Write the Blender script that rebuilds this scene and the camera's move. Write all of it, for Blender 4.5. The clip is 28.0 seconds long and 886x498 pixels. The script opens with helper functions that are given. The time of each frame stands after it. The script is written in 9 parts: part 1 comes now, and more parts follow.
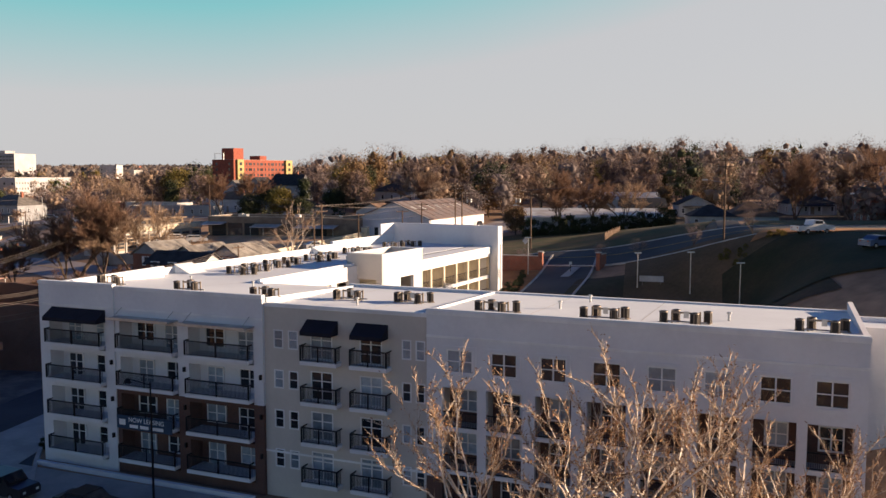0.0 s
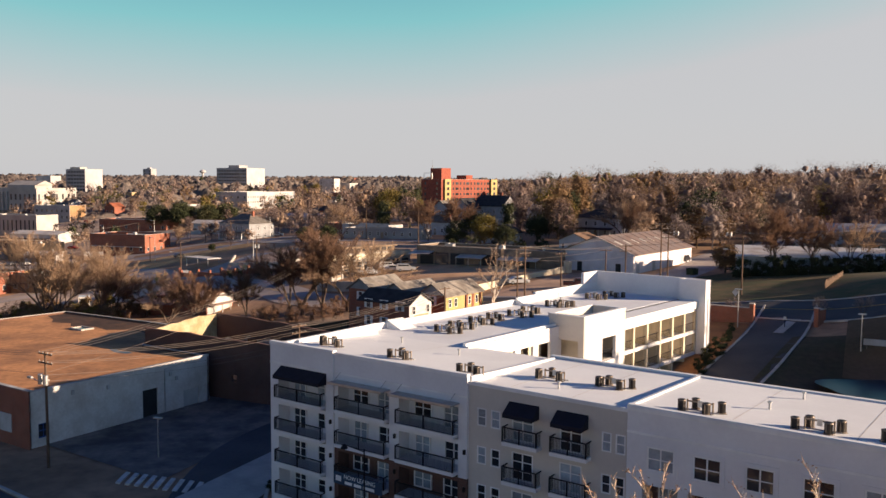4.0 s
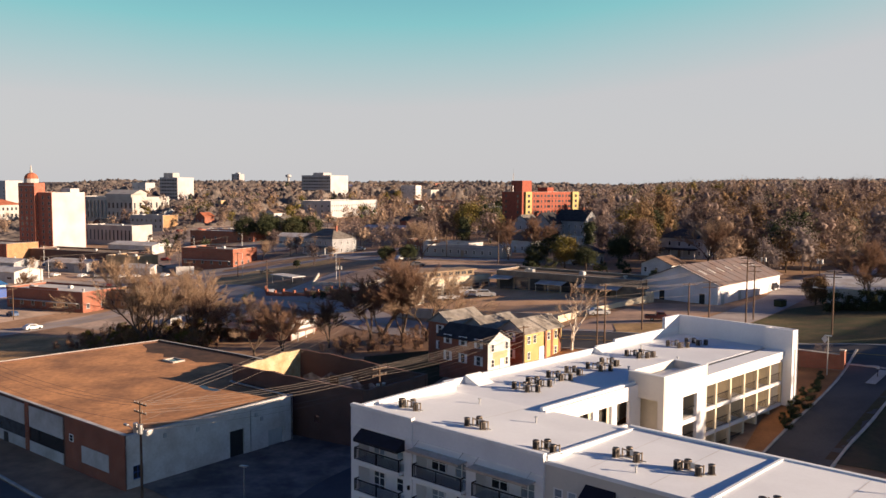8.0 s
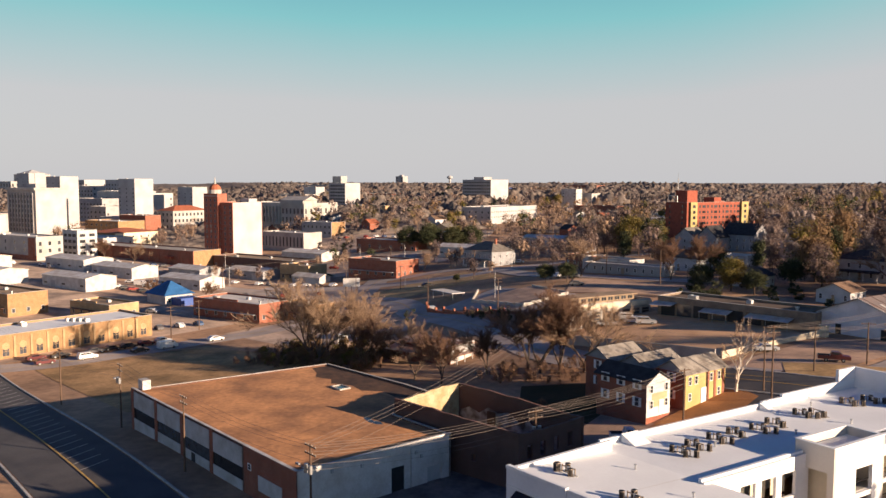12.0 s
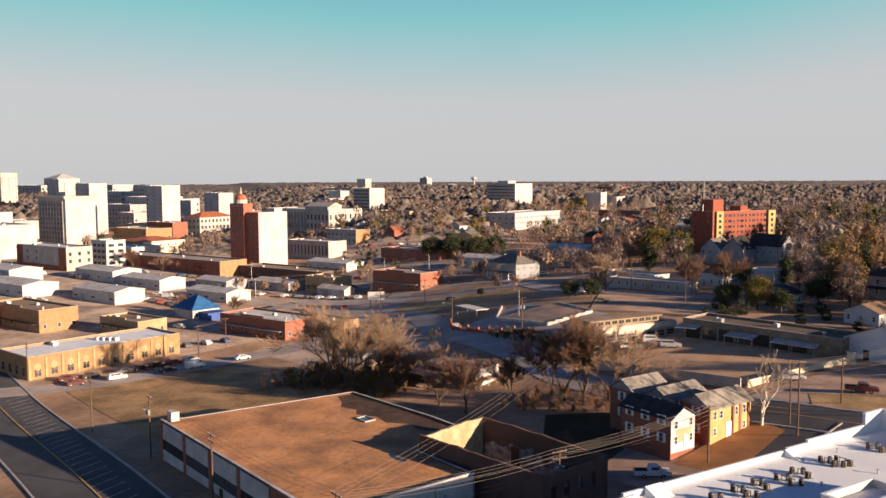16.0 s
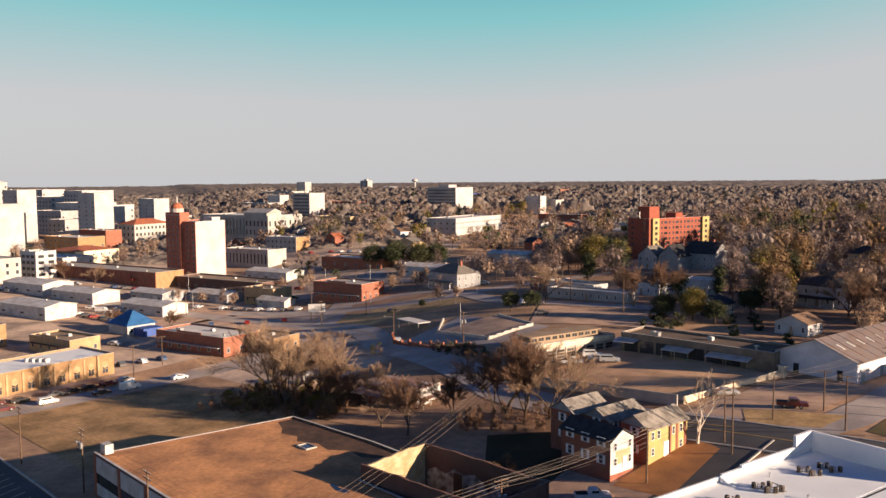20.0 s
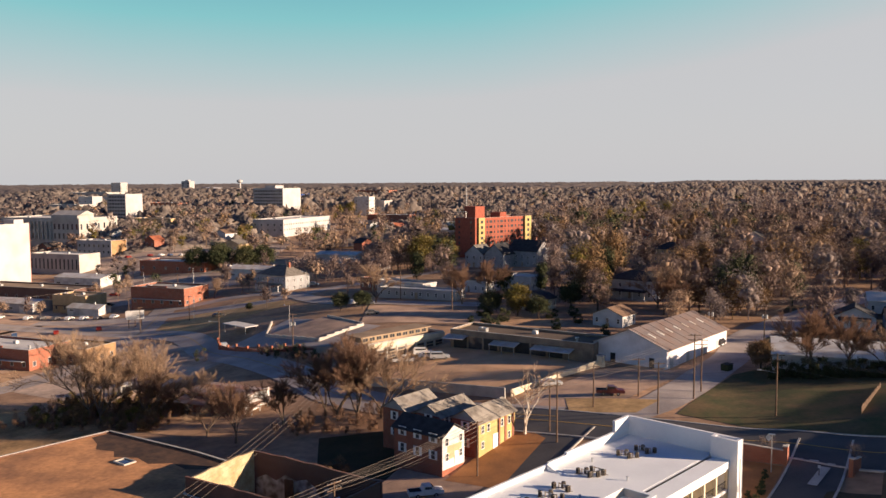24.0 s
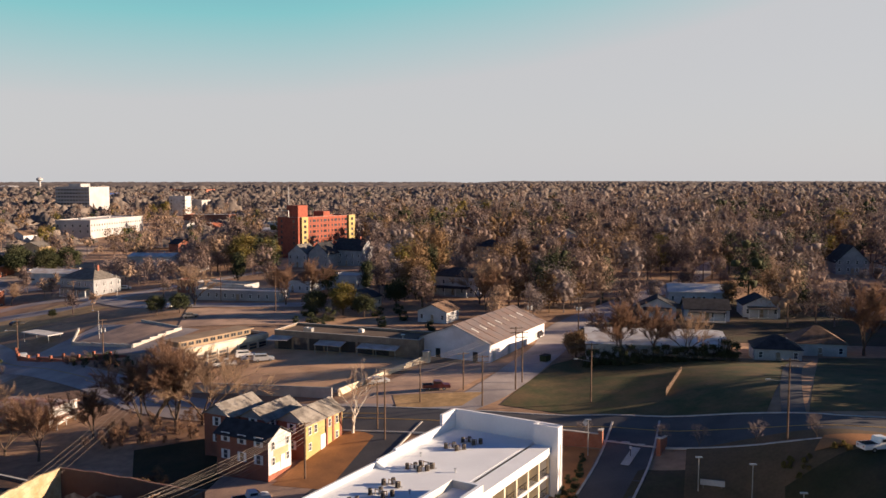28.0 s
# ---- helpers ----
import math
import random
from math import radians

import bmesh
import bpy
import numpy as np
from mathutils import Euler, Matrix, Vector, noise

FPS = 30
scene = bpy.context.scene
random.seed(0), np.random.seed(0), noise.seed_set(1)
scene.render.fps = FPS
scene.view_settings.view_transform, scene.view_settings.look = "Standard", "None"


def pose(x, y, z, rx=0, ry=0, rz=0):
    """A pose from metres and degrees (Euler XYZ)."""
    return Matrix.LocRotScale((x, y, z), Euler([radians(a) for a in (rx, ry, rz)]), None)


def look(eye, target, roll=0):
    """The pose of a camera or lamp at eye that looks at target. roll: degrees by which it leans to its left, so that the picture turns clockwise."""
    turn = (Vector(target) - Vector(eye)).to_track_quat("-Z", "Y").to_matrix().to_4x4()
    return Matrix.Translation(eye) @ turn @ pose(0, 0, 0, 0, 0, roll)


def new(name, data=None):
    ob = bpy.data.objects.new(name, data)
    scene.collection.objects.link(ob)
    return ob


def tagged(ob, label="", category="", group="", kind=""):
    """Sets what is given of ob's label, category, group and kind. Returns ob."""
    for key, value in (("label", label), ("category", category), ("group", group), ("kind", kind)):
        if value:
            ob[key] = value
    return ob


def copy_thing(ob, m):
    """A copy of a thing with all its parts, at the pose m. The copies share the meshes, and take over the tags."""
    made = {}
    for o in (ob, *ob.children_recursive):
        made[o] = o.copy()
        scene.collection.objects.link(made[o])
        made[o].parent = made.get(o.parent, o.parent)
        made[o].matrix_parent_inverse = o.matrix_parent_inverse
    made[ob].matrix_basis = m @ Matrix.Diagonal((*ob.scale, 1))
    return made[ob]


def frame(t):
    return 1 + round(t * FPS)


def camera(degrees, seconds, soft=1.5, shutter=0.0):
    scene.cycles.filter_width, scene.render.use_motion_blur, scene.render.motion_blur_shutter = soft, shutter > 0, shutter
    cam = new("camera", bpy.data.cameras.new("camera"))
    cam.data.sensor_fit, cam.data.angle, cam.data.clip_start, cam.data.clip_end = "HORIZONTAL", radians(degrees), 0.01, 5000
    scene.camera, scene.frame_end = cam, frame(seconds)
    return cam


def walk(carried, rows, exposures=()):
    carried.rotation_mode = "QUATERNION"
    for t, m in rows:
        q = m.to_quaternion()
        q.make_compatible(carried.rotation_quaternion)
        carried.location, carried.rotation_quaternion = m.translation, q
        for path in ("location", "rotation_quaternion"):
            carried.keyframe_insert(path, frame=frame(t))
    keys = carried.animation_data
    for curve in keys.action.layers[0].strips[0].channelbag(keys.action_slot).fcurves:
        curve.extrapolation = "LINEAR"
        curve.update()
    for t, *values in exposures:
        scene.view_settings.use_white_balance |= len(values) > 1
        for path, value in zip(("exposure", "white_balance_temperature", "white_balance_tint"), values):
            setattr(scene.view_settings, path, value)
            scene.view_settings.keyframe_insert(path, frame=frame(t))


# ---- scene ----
cam = camera(55.61, 28.0)
# seconds, place in metres, yaw, pitch, roll of the rising drone
ROWS = [
    (0.0, -0.000, 0.001, 24.000, 0.132, -5.024, 0.017),
    (0.5, -0.051, -0.187, 24.749, 2.192, -4.930, -0.064),
    (1.0, -0.098, -0.337, 25.410, 3.908, -4.803, -0.118),
    (1.5, -0.107, -0.481, 26.073, 6.954, -4.708, -0.172),
    (2.0, -0.125, -0.677, 26.745, 9.768, -4.639, -0.223),
    (2.5, -0.100, -0.852, 27.453, 11.526, -4.578, -0.255),
    (3.0, -0.083, -1.001, 28.208, 12.615, -4.528, -0.282),
    (3.5, -0.065, -1.108, 28.922, 13.345, -4.504, -0.319),
    (5.5, -0.001, -1.225, 31.833, 15.181, -4.375, -0.363),
    (6.0, 0.059, -1.250, 32.557, 15.644, -4.381, -0.358),
    (6.5, 0.075, -1.239, 33.298, 16.108, -4.391, -0.353),
    (7.0, 0.084, -1.284, 34.039, 16.547, -4.380, -0.339),
    (7.5, 0.133, -1.389, 34.792, 17.901, -4.402, -0.319),
    (8.0, 0.219, -1.454, 35.555, 19.415, -4.429, -0.316),
    (8.5, 0.285, -1.576, 36.321, 21.155, -4.446, -0.304),
    (9.0, 0.402, -1.665, 37.089, 23.152, -4.463, -0.279),
    (9.5, 0.469, -1.767, 37.871, 24.226, -4.463, -0.253),
    (10.0, 0.561, -1.866, 38.658, 25.702, -4.467, -0.228),
    (10.5, 0.678, -2.040, 39.497, 27.747, -4.511, -0.203),
    (11.0, 0.782, -2.223, 40.322, 29.579, -4.575, -0.171),
    (11.5, 0.842, -2.322, 41.153, 30.154, -4.601, -0.132),
    (12.0, 0.868, -2.396, 41.974, 30.279, -4.611, -0.083),
    (12.5, 0.885, -2.444, 42.749, 30.588, -4.628, -0.042),
    (14.5, 0.980, -2.588, 45.573, 31.358, -4.674, 0.078),
    (15.0, 1.049, -2.607, 46.375, 31.470, -4.683, 0.109),
    (15.5, 1.085, -2.622, 47.179, 31.673, -4.714, 0.155),
    (16.0, 1.097, -2.601, 47.959, 31.918, -4.735, 0.208),
    (16.5, 1.144, -2.543, 48.713, 32.039, -4.757, 0.248),
    (17.0, 1.166, -2.508, 49.468, 32.217, -4.765, 0.281),
    (17.5, 1.158, -2.508, 50.217, 32.073, -4.778, 0.295),
    (18.0, 1.146, -2.437, 50.920, 31.914, -4.792, 0.311),
    (18.5, 1.130, -2.350, 51.599, 31.929, -4.808, 0.325),
    (19.0, 1.156, -2.300, 52.000, 32.055, -4.807, 0.356),
    (19.5, 1.128, -2.173, 52.092, 31.565, -4.791, 0.389),
    (20.0, 0.931, -1.936, 52.088, 27.899, -4.749, 0.400),
    (20.5, 0.797, -1.741, 52.038, 25.902, -4.730, 0.389),
    (21.0, 0.807, -1.648, 52.003, 24.984, -4.729, 0.372),
    (21.5, 0.811, -1.575, 51.917, 23.578, -4.719, 0.375),
    (23.5, 0.501, -0.898, 51.617, 17.786, -4.728, 0.306),
    (24.0, 0.376, -0.754, 51.573, 16.264, -4.733, 0.280),
    (24.5, 0.280, -0.614, 51.524, 14.692, -4.735, 0.246),
    (25.0, 0.199, -0.500, 51.450, 13.113, -4.745, 0.197),
    (25.5, 0.070, -0.376, 51.403, 11.546, -4.742, 0.158),
    (26.0, 0.000, -0.246, 51.343, 9.724, -4.748, 0.127),
    (26.5, -0.011, -0.119, 51.287, 8.192, -4.772, 0.076),
    (27.0, -0.062, -0.032, 51.221, 6.829, -4.770, 0.031),
    (27.5, -0.128, 0.036, 51.164, 5.601, -4.767, -0.005),
    (28.0, -0.220, 0.120, 51.065, 4.241, -4.766, -0.029),
]
walk(cam, [(t, pose(x, y, z, 90 + pitch, roll, yaw)) for t, x, y, z, yaw, pitch, roll in ROWS])

# ==== after camera ====
scene.view_settings.exposure = 1.38

# ---- sky and sun ----
SUN_AZ, SUN_EL = 5.5, 12.2      # degrees: turn from +x, height over the horizon
world = bpy.data.worlds.new("winter_sky")
scene.world = world
world.use_nodes = True
wn, wl = world.node_tree.nodes, world.node_tree.links
wn.clear()


def wnode(kind, **kw):
    n = wn.new(kind)
    for k, v in kw.items():
        if k == "op":
            n.operation = v
        else:
            n.inputs[k].default_value = v
    return n


w_out = wn.new("ShaderNodeOutputWorld")
w_sky = wn.new("ShaderNodeTexSky")
w_sky.sky_type = "NISHITA"
w_sky.sun_disc = False
w_sky.sun_elevation = radians(SUN_EL)
w_sky.sun_rotation = radians(90 - SUN_AZ)
w_sky.dust_density = 1.0
w_bg1 = wn.new("ShaderNodeBackground")
w_bg1.inputs[1].default_value = 0.004
wl.new(w_sky.outputs[0], w_bg1.inputs[0])
# pale winter haze low down, clear cyan above, whiter towards the sun
w_tc = wn.new("ShaderNodeTexCoord")
w_sep = wn.new("ShaderNodeSeparateXYZ")
wl.new(w_tc.outputs["Generated"], w_sep.inputs[0])
w_off = wnode("ShaderNodeMath", op="ADD")
w_off.inputs[1].default_value = 0.5
wl.new(w_sep.outputs["X"], w_off.inputs[0])
w_sq = wnode("ShaderNodeMath", op="MULTIPLY")
wl.new(w_off.outputs[0], w_sq.inputs[0])
wl.new(w_off.outputs[0], w_sq.inputs[1])
w_cap = wnode("ShaderNodeMath", op="MINIMUM")
w_cap.inputs[1].default_value = 0.95
wl.new(w_sq.outputs[0], w_cap.inputs[0])
w_side = wnode("ShaderNodeMath", op="MULTIPLY")
w_side.inputs[1].default_value = -0.165
wl.new(w_cap.outputs[0], w_side.inputs[0])
w_noise = wn.new("ShaderNodeTexNoise")
w_noise.inputs["Scale"].default_value = 1.6
w_noise.inputs["Detail"].default_value = 3.0
wl.new(w_tc.outputs["Generated"], w_noise.inputs["Vector"])
w_nm = wnode("ShaderNodeMath", op="MULTIPLY_ADD")
w_nm.inputs[1].default_value = 0.04
w_nm.inputs[2].default_value = -0.02
wl.new(w_noise.outputs[0], w_nm.inputs[0])
w_a = wnode("ShaderNodeMath", op="ADD")
wl.new(w_sep.outputs["Z"], w_a.inputs[0])
wl.new(w_side.outputs[0], w_a.inputs[1])
w_b = wnode("ShaderNodeMath", op="ADD")
wl.new(w_a.outputs[0], w_b.inputs[0])
wl.new(w_nm.outputs[0], w_b.inputs[1])
w_ramp = wn.new("ShaderNodeValToRGB")
el = w_ramp.color_ramp.elements
el[0].position, el[0].color = 0.0, (0.252, 0.25, 0.259, 1)
el[1].position, el[1].color = 1.0, (0.002, 0.005, 0.026, 1)
for pos, col in ((0.085, (0.25, 0.249, 0.257, 1)), (0.125, (0.192, 0.247, 0.257, 1)), (0.18, (0.103, 0.242, 0.253, 1)), (0.215, (0.08, 0.21, 0.235, 1)), (0.30, (0.016, 0.072, 0.22, 1)), (0.40, (0.008, 0.034, 0.145, 1)), (0.55, (0.005, 0.016, 0.085, 1))):
    e = el.new(pos)
    e.color = col
wl.new(w_b.outputs[0], w_ramp.inputs[0])
w_bg2 = wn.new("ShaderNodeBackground")
w_bg2.inputs[1].default_value = 0.84
wl.new(w_ramp.outputs[0], w_bg2.inputs[0])
w_add = wn.new("ShaderNodeAddShader")
wl.new(w_bg1.outputs[0], w_add.inputs[0])
wl.new(w_bg2.outputs[0], w_add.inputs[1])
wl.new(w_add.outputs[0], w_out.inputs[0])

sun = new("sun", bpy.data.lights.new("sun", "SUN"))
sun.data.energy, sun.data.angle, sun.data.color = 5.0, radians(0.6), (1.0, 0.735, 0.515)
sa, se = radians(SUN_AZ), radians(SUN_EL)
SUN_DIR = Vector((math.cos(sa) * math.cos(se), math.sin(sa) * math.cos(se), math.sin(se)))
sun.matrix_world = look(tuple(SUN_DIR * 300), (0, 0, 0))

# ---- materials ----


def mat(name, col, rough=0.85, var=0.25, size=3.0, bump=0.15, metal=0.0, col2=None, fine=0.3, rand=0.0, island=False, spec=0.3, thin=0.0):
    """Paint or stone with slow stains, fine grain and relief, in metres."""
    m = bpy.data.materials.new(name)
    m.use_nodes = True
    n, l = m.node_tree.nodes, m.node_tree.links
    p = n["Principled BSDF"]
    p.inputs["Roughness"].default_value = rough
    p.inputs["Metallic"].default_value = metal
    p.inputs["Specular IOR Level"].default_value = spec
    g = n.new("ShaderNodeNewGeometry")
    big, small = n.new("ShaderNodeTexNoise"), n.new("ShaderNodeTexNoise")
    big.inputs["Scale"].default_value, big.inputs["Detail"].default_value = 1.0 / size, 5.0
    small.inputs["Scale"].default_value, small.inputs["Detail"].default_value = 1.0 / fine, 3.0
    l.new(g.outputs["Position"], big.inputs["Vector"])
    l.new(g.outputs["Position"], small.inputs["Vector"])
    c2 = col2 or tuple(min(1, c * (1 - var) * 0.85) for c in col)
    mix = n.new("ShaderNodeMix")
    mix.data_type = "RGBA"
    mix.inputs[6].default_value, mix.inputs[7].default_value = (*col, 1), (*c2, 1)
    ramp = n.new("ShaderNodeMapRange")
    ramp.inputs[1].default_value, ramp.inputs[2].default_value = 0.38, 0.66
    l.new(big.outputs[0], ramp.inputs[0])
    l.new(ramp.outputs[0], mix.inputs[0])
    hsv = n.new("ShaderNodeHueSaturation")
    mr = n.new("ShaderNodeMapRange")
    mr.inputs[3].default_value, mr.inputs[4].default_value = 1 - var, 1 + var
    l.new(small.outputs[0], mr.inputs[0])
    val = mr.outputs[0]
    if rand:
        src = g.outputs["Random Per Island"] if island else n.new("ShaderNodeObjectInfo").outputs["Random"]
        r2 = n.new("ShaderNodeMapRange")
        r2.inputs[3].default_value, r2.inputs[4].default_value = 1 - rand, 1 + rand
        l.new(src, r2.inputs[0])
        mu = n.new("ShaderNodeMath")
        mu.operation = "MULTIPLY"
        l.new(val, mu.inputs[0])
        l.new(r2.outputs[0], mu.inputs[1])
        val = mu.outputs[0]
    l.new(val, hsv.inputs["Value"])
    l.new(mix.outputs[2], hsv.inputs["Color"])
    l.new(hsv.outputs[0], p.inputs["Base Color"])
    if bump:
        b = n.new("ShaderNodeBump")
        b.inputs["Strength"].default_value, b.inputs["Distance"].default_value = bump, 0.05
        l.new(small.outputs[0], b.inputs["Height"])
        l.new(b.outputs[0], p.inputs["Normal"])
    if thin:
        tr, mx = n.new("ShaderNodeBsdfTranslucent"), n.new("ShaderNodeMixShader")
        l.new(hsv.outputs[0], tr.inputs["Color"])
        mx.inputs[0].default_value = thin
        l.new(p.outputs[0], mx.inputs[1])
        l.new(tr.outputs[0], mx.inputs[2])
        l.new(mx.outputs[0], n["Material Output"].inputs[0])
    return m


def brick_mat(name, c1, c2, mortar, sc=1.0):
    m = bpy.data.materials.new(name)
    m.use_nodes = True
    n, l = m.node_tree.nodes, m.node_tree.links
    p = n["Principled BSDF"]
    p.inputs["Roughness"].default_value = 0.9
    tc = n.new("ShaderNodeTexCoord")
    sep, comb, add = n.new("ShaderNodeSeparateXYZ"), n.new("ShaderNodeCombineXYZ"), n.new("ShaderNodeMath")
    add.operation = "ADD"
    l.new(tc.outputs["Object"], sep.inputs[0])
    l.new(sep.outputs[0], add.inputs[0])
    l.new(sep.outputs[1], add.inputs[1])
    l.new(add.outputs[0], comb.inputs[0])
    l.new(sep.outputs[2], comb.inputs[1])
    b = n.new("ShaderNodeTexBrick")
    b.inputs["Color1"].default_value, b.inputs["Color2"].default_value, b.inputs["Mortar"].default_value = (*c1, 1), (*c2, 1), (*mortar, 1)
    b.inputs["Scale"].default_value = 1.0
    b.inputs["Brick Width"].default_value, b.inputs["Row Height"].default_value, b.inputs["Mortar Size"].default_value = 0.22 * sc, 0.075 * sc, 0.008 * sc
    l.new(comb.outputs[0], b.inputs["Vector"])
    no = n.new("ShaderNodeTexNoise")
    no.inputs["Scale"].default_value, no.inputs["Detail"].default_value = 0.5, 6.0
    l.new(tc.outputs["Object"], no.inputs["Vector"])
    hsv, mr = n.new("ShaderNodeHueSaturation"), n.new("ShaderNodeMapRange")
    mr.inputs[3].default_value, mr.inputs[4].default_value = 0.55, 1.4
    l.new(no.outputs[0], mr.inputs[0])
    l.new(mr.outputs[0], hsv.inputs["Value"])
    l.new(b.outputs[0], hsv.inputs["Color"])
    l.new(hsv.outputs[0], p.inputs["Base Color"])
    bu = n.new("ShaderNodeBump")
    bu.inputs["Strength"].default_value, bu.inputs["Distance"].default_value = 0.4, 0.02
    l.new(b.outputs["Fac"], bu.inputs["Height"])
    bu.invert = True
    l.new(bu.outputs[0], p.inputs["Normal"])
    return m


def glass_mat(name, col, rough=0.05, rand=0.5):
    """Window glass seen from outside: a dark room behind a glossy pane, varied from pane to pane."""
    m = mat(name, col, rough=rough, var=0.2, size=0.9, bump=0.0, rand=rand, spec=0.6)
    return m


STUCCO = mat("stucco_white", (0.70, 0.70, 0.72), 0.9, 0.06, 4.0, 0.1, col2=(0.62, 0.62, 0.65))
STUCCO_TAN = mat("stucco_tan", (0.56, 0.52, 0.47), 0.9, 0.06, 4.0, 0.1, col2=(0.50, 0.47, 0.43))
STUCCO_WARM = mat("stucco_cream", (0.66, 0.58, 0.44), 0.9, 0.08, 3.0, 0.1)
TRIM = mat("white_trim", (0.78, 0.78, 0.78), 0.6, 0.05, 2.0, 0.05)
ROOF_WHITE = mat("roof_membrane", (0.73, 0.765, 0.79), 0.6, 0.05, 6.0, 0.05, col2=(0.66, 0.69, 0.715))
SHINGLE = mat("grey_shingle", (0.17, 0.155, 0.14), 0.95, 0.3, 1.2, 0.4, fine=0.18)
SHINGLE_PALE = mat("bleached_shingle", (0.27, 0.25, 0.225), 0.95, 0.35, 1.5, 0.4, col2=(0.14, 0.125, 0.11), fine=0.3)
SHINGLE_DARK = mat("dark_shingle", (0.045, 0.045, 0.05), 0.95, 0.3, 1.2, 0.4, fine=0.18)
SHINGLE_BROWN = mat("brown_shingle", (0.20, 0.13, 0.09), 0.95, 0.3, 1.2, 0.4, fine=0.18)
TIN = mat("rusty_tin", (0.34, 0.27, 0.24), 0.6, 0.35, 2.5, 0.2, 0.3, col2=(0.26, 0.10, 0.05))
METAL_ROOF = mat("pale_metal_roof", (0.60, 0.59, 0.56), 0.5, 0.15, 3.0, 0.1, 0.2, col2=(0.42, 0.36, 0.30))
ROOF_DARK = mat("dark_brown_roof", (0.13, 0.095, 0.07), 0.95, 0.3, 4.0, 0.2, col2=(0.085, 0.063, 0.05), fine=0.6)
STUCCO_BROWN = mat("brown_block_wall", (0.24, 0.19, 0.145), 0.9, 0.25, 2.0, 0.2, col2=(0.15, 0.115, 0.09))
SHED_WHITE = mat("chalky_white_paint", (0.68, 0.66, 0.70), 0.85, 0.12, 2.5, 0.1, col2=(0.56, 0.54, 0.57))
SHED_ROOF = mat("weathered_shed_roof", (0.165, 0.14, 0.14), 0.8, 0.25, 2.0, 0.2, col2=(0.175, 0.122, 0.105))
TAR = mat("earthen_tar_roof", (0.53, 0.26, 0.115), 0.95, 0.45, 7.0, 0.3, col2=(0.27, 0.135, 0.07), fine=0.7)
PUDDLE = mat("standing_water", (0.01, 0.016, 0.035), 0.28, 0.1, 2.0, 0.0, spec=0.25)
SIDE_WHITE = mat("whitewashed_brick", (0.57, 0.565, 0.56), 0.85, 0.2, 2.0, 0.2, col2=(0.46, 0.44, 0.42))
WORN_LOT = mat("worn_grey_lot", (0.215, 0.18, 0.155), 0.95, 0.4, 3.5, 0.2, col2=(0.10, 0.088, 0.082), fine=0.7)
FLAT_GREY = mat("grey_flat_roof", (0.34, 0.32, 0.30), 0.9, 0.2, 5.0, 0.1, col2=(0.24, 0.22, 0.20))
FLAT_LIGHT = mat("light_flat_roof", (0.62, 0.60, 0.57), 0.8, 0.12, 6.0, 0.1)
FLAT_BROWN = mat("brown_flat_roof", (0.30, 0.22, 0.15), 0.9, 0.2, 5.0, 0.1)
RED_ROOF = mat("red_tile_roof", (0.36, 0.12, 0.065), 0.8, 0.2, 2.0, 0.3)
BLUE_ROOF = mat("blue_tarp_roof", (0.03, 0.12, 0.30), 0.6, 0.2, 2.0, 0.2)
BRICK = brick_mat("red_brick", (0.30, 0.085, 0.045), (0.22, 0.06, 0.035), (0.24, 0.17, 0.13))
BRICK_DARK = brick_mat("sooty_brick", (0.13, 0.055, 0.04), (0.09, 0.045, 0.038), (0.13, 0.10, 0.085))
BRICK_TOWER = brick_mat("tower_brick", (0.36, 0.10, 0.06), (0.26, 0.065, 0.04), (0.26, 0.16, 0.12), 1.6)
BRICK_TAN = brick_mat("tan_brick", (0.42, 0.28, 0.145), (0.34, 0.215, 0.11), (0.38, 0.29, 0.19))
BRICK_YELLOW = brick_mat("yellow_brick", (0.33, 0.19, 0.09), (0.26, 0.145, 0.065), (0.31, 0.22, 0.13))
BRICK_OLD = brick_mat("whitewashed_brick", (0.38, 0.30, 0.19), (0.20, 0.12, 0.085), (0.34, 0.29, 0.22))
# plaster with the warm cream of sunlight put into its colour
RUIN_SUNLIT = mat("sunlit_plaster", (0.42, 0.36, 0.235), 0.9, 0.3, 1.6, 0.4, col2=(0.34, 0.24, 0.13), fine=0.35)
RUIN_WHITE = mat("flaking_plaster", (0.42, 0.40, 0.38), 0.9, 0.4, 1.2, 0.4, col2=(0.10, 0.075, 0.06), fine=0.3)
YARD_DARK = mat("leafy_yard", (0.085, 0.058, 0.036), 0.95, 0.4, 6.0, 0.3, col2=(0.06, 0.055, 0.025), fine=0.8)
PAINT_WHITE = mat("old_white_paint", (0.48, 0.48, 0.49), 0.85, 0.15, 2.5, 0.15, col2=(0.35, 0.34, 0.33))
PANEL_GREY = mat("grey_panel", (0.44, 0.45, 0.46), 0.7, 0.1, 3.0, 0.1)
CONCRETE = mat("concrete", (0.44, 0.42, 0.39), 0.9, 0.12, 2.5, 0.2)
KERB = mat("kerb_stone", (0.50, 0.47, 0.43), 0.9, 0.12, 1.5, 0.2)
STONE = mat("pale_limestone", (0.40, 0.385, 0.37), 0.85, 0.1, 5.0, 0.1)
STONE_GREY = mat("grey_stone", (0.36, 0.35, 0.36), 0.85, 0.12, 5.0, 0.1)
WHITE_WALL = mat("white_tower_wall", (0.40, 0.40, 0.41), 0.8, 0.06, 8.0, 0.05)
SIDING = mat("white_siding", (0.50, 0.51, 0.53), 0.75, 0.08, 2.0, 0.1, fine=0.15)
SIDING_GREY = mat("grey_siding", (0.30, 0.31, 0.33), 0.8, 0.12, 2.0, 0.1, fine=0.15)
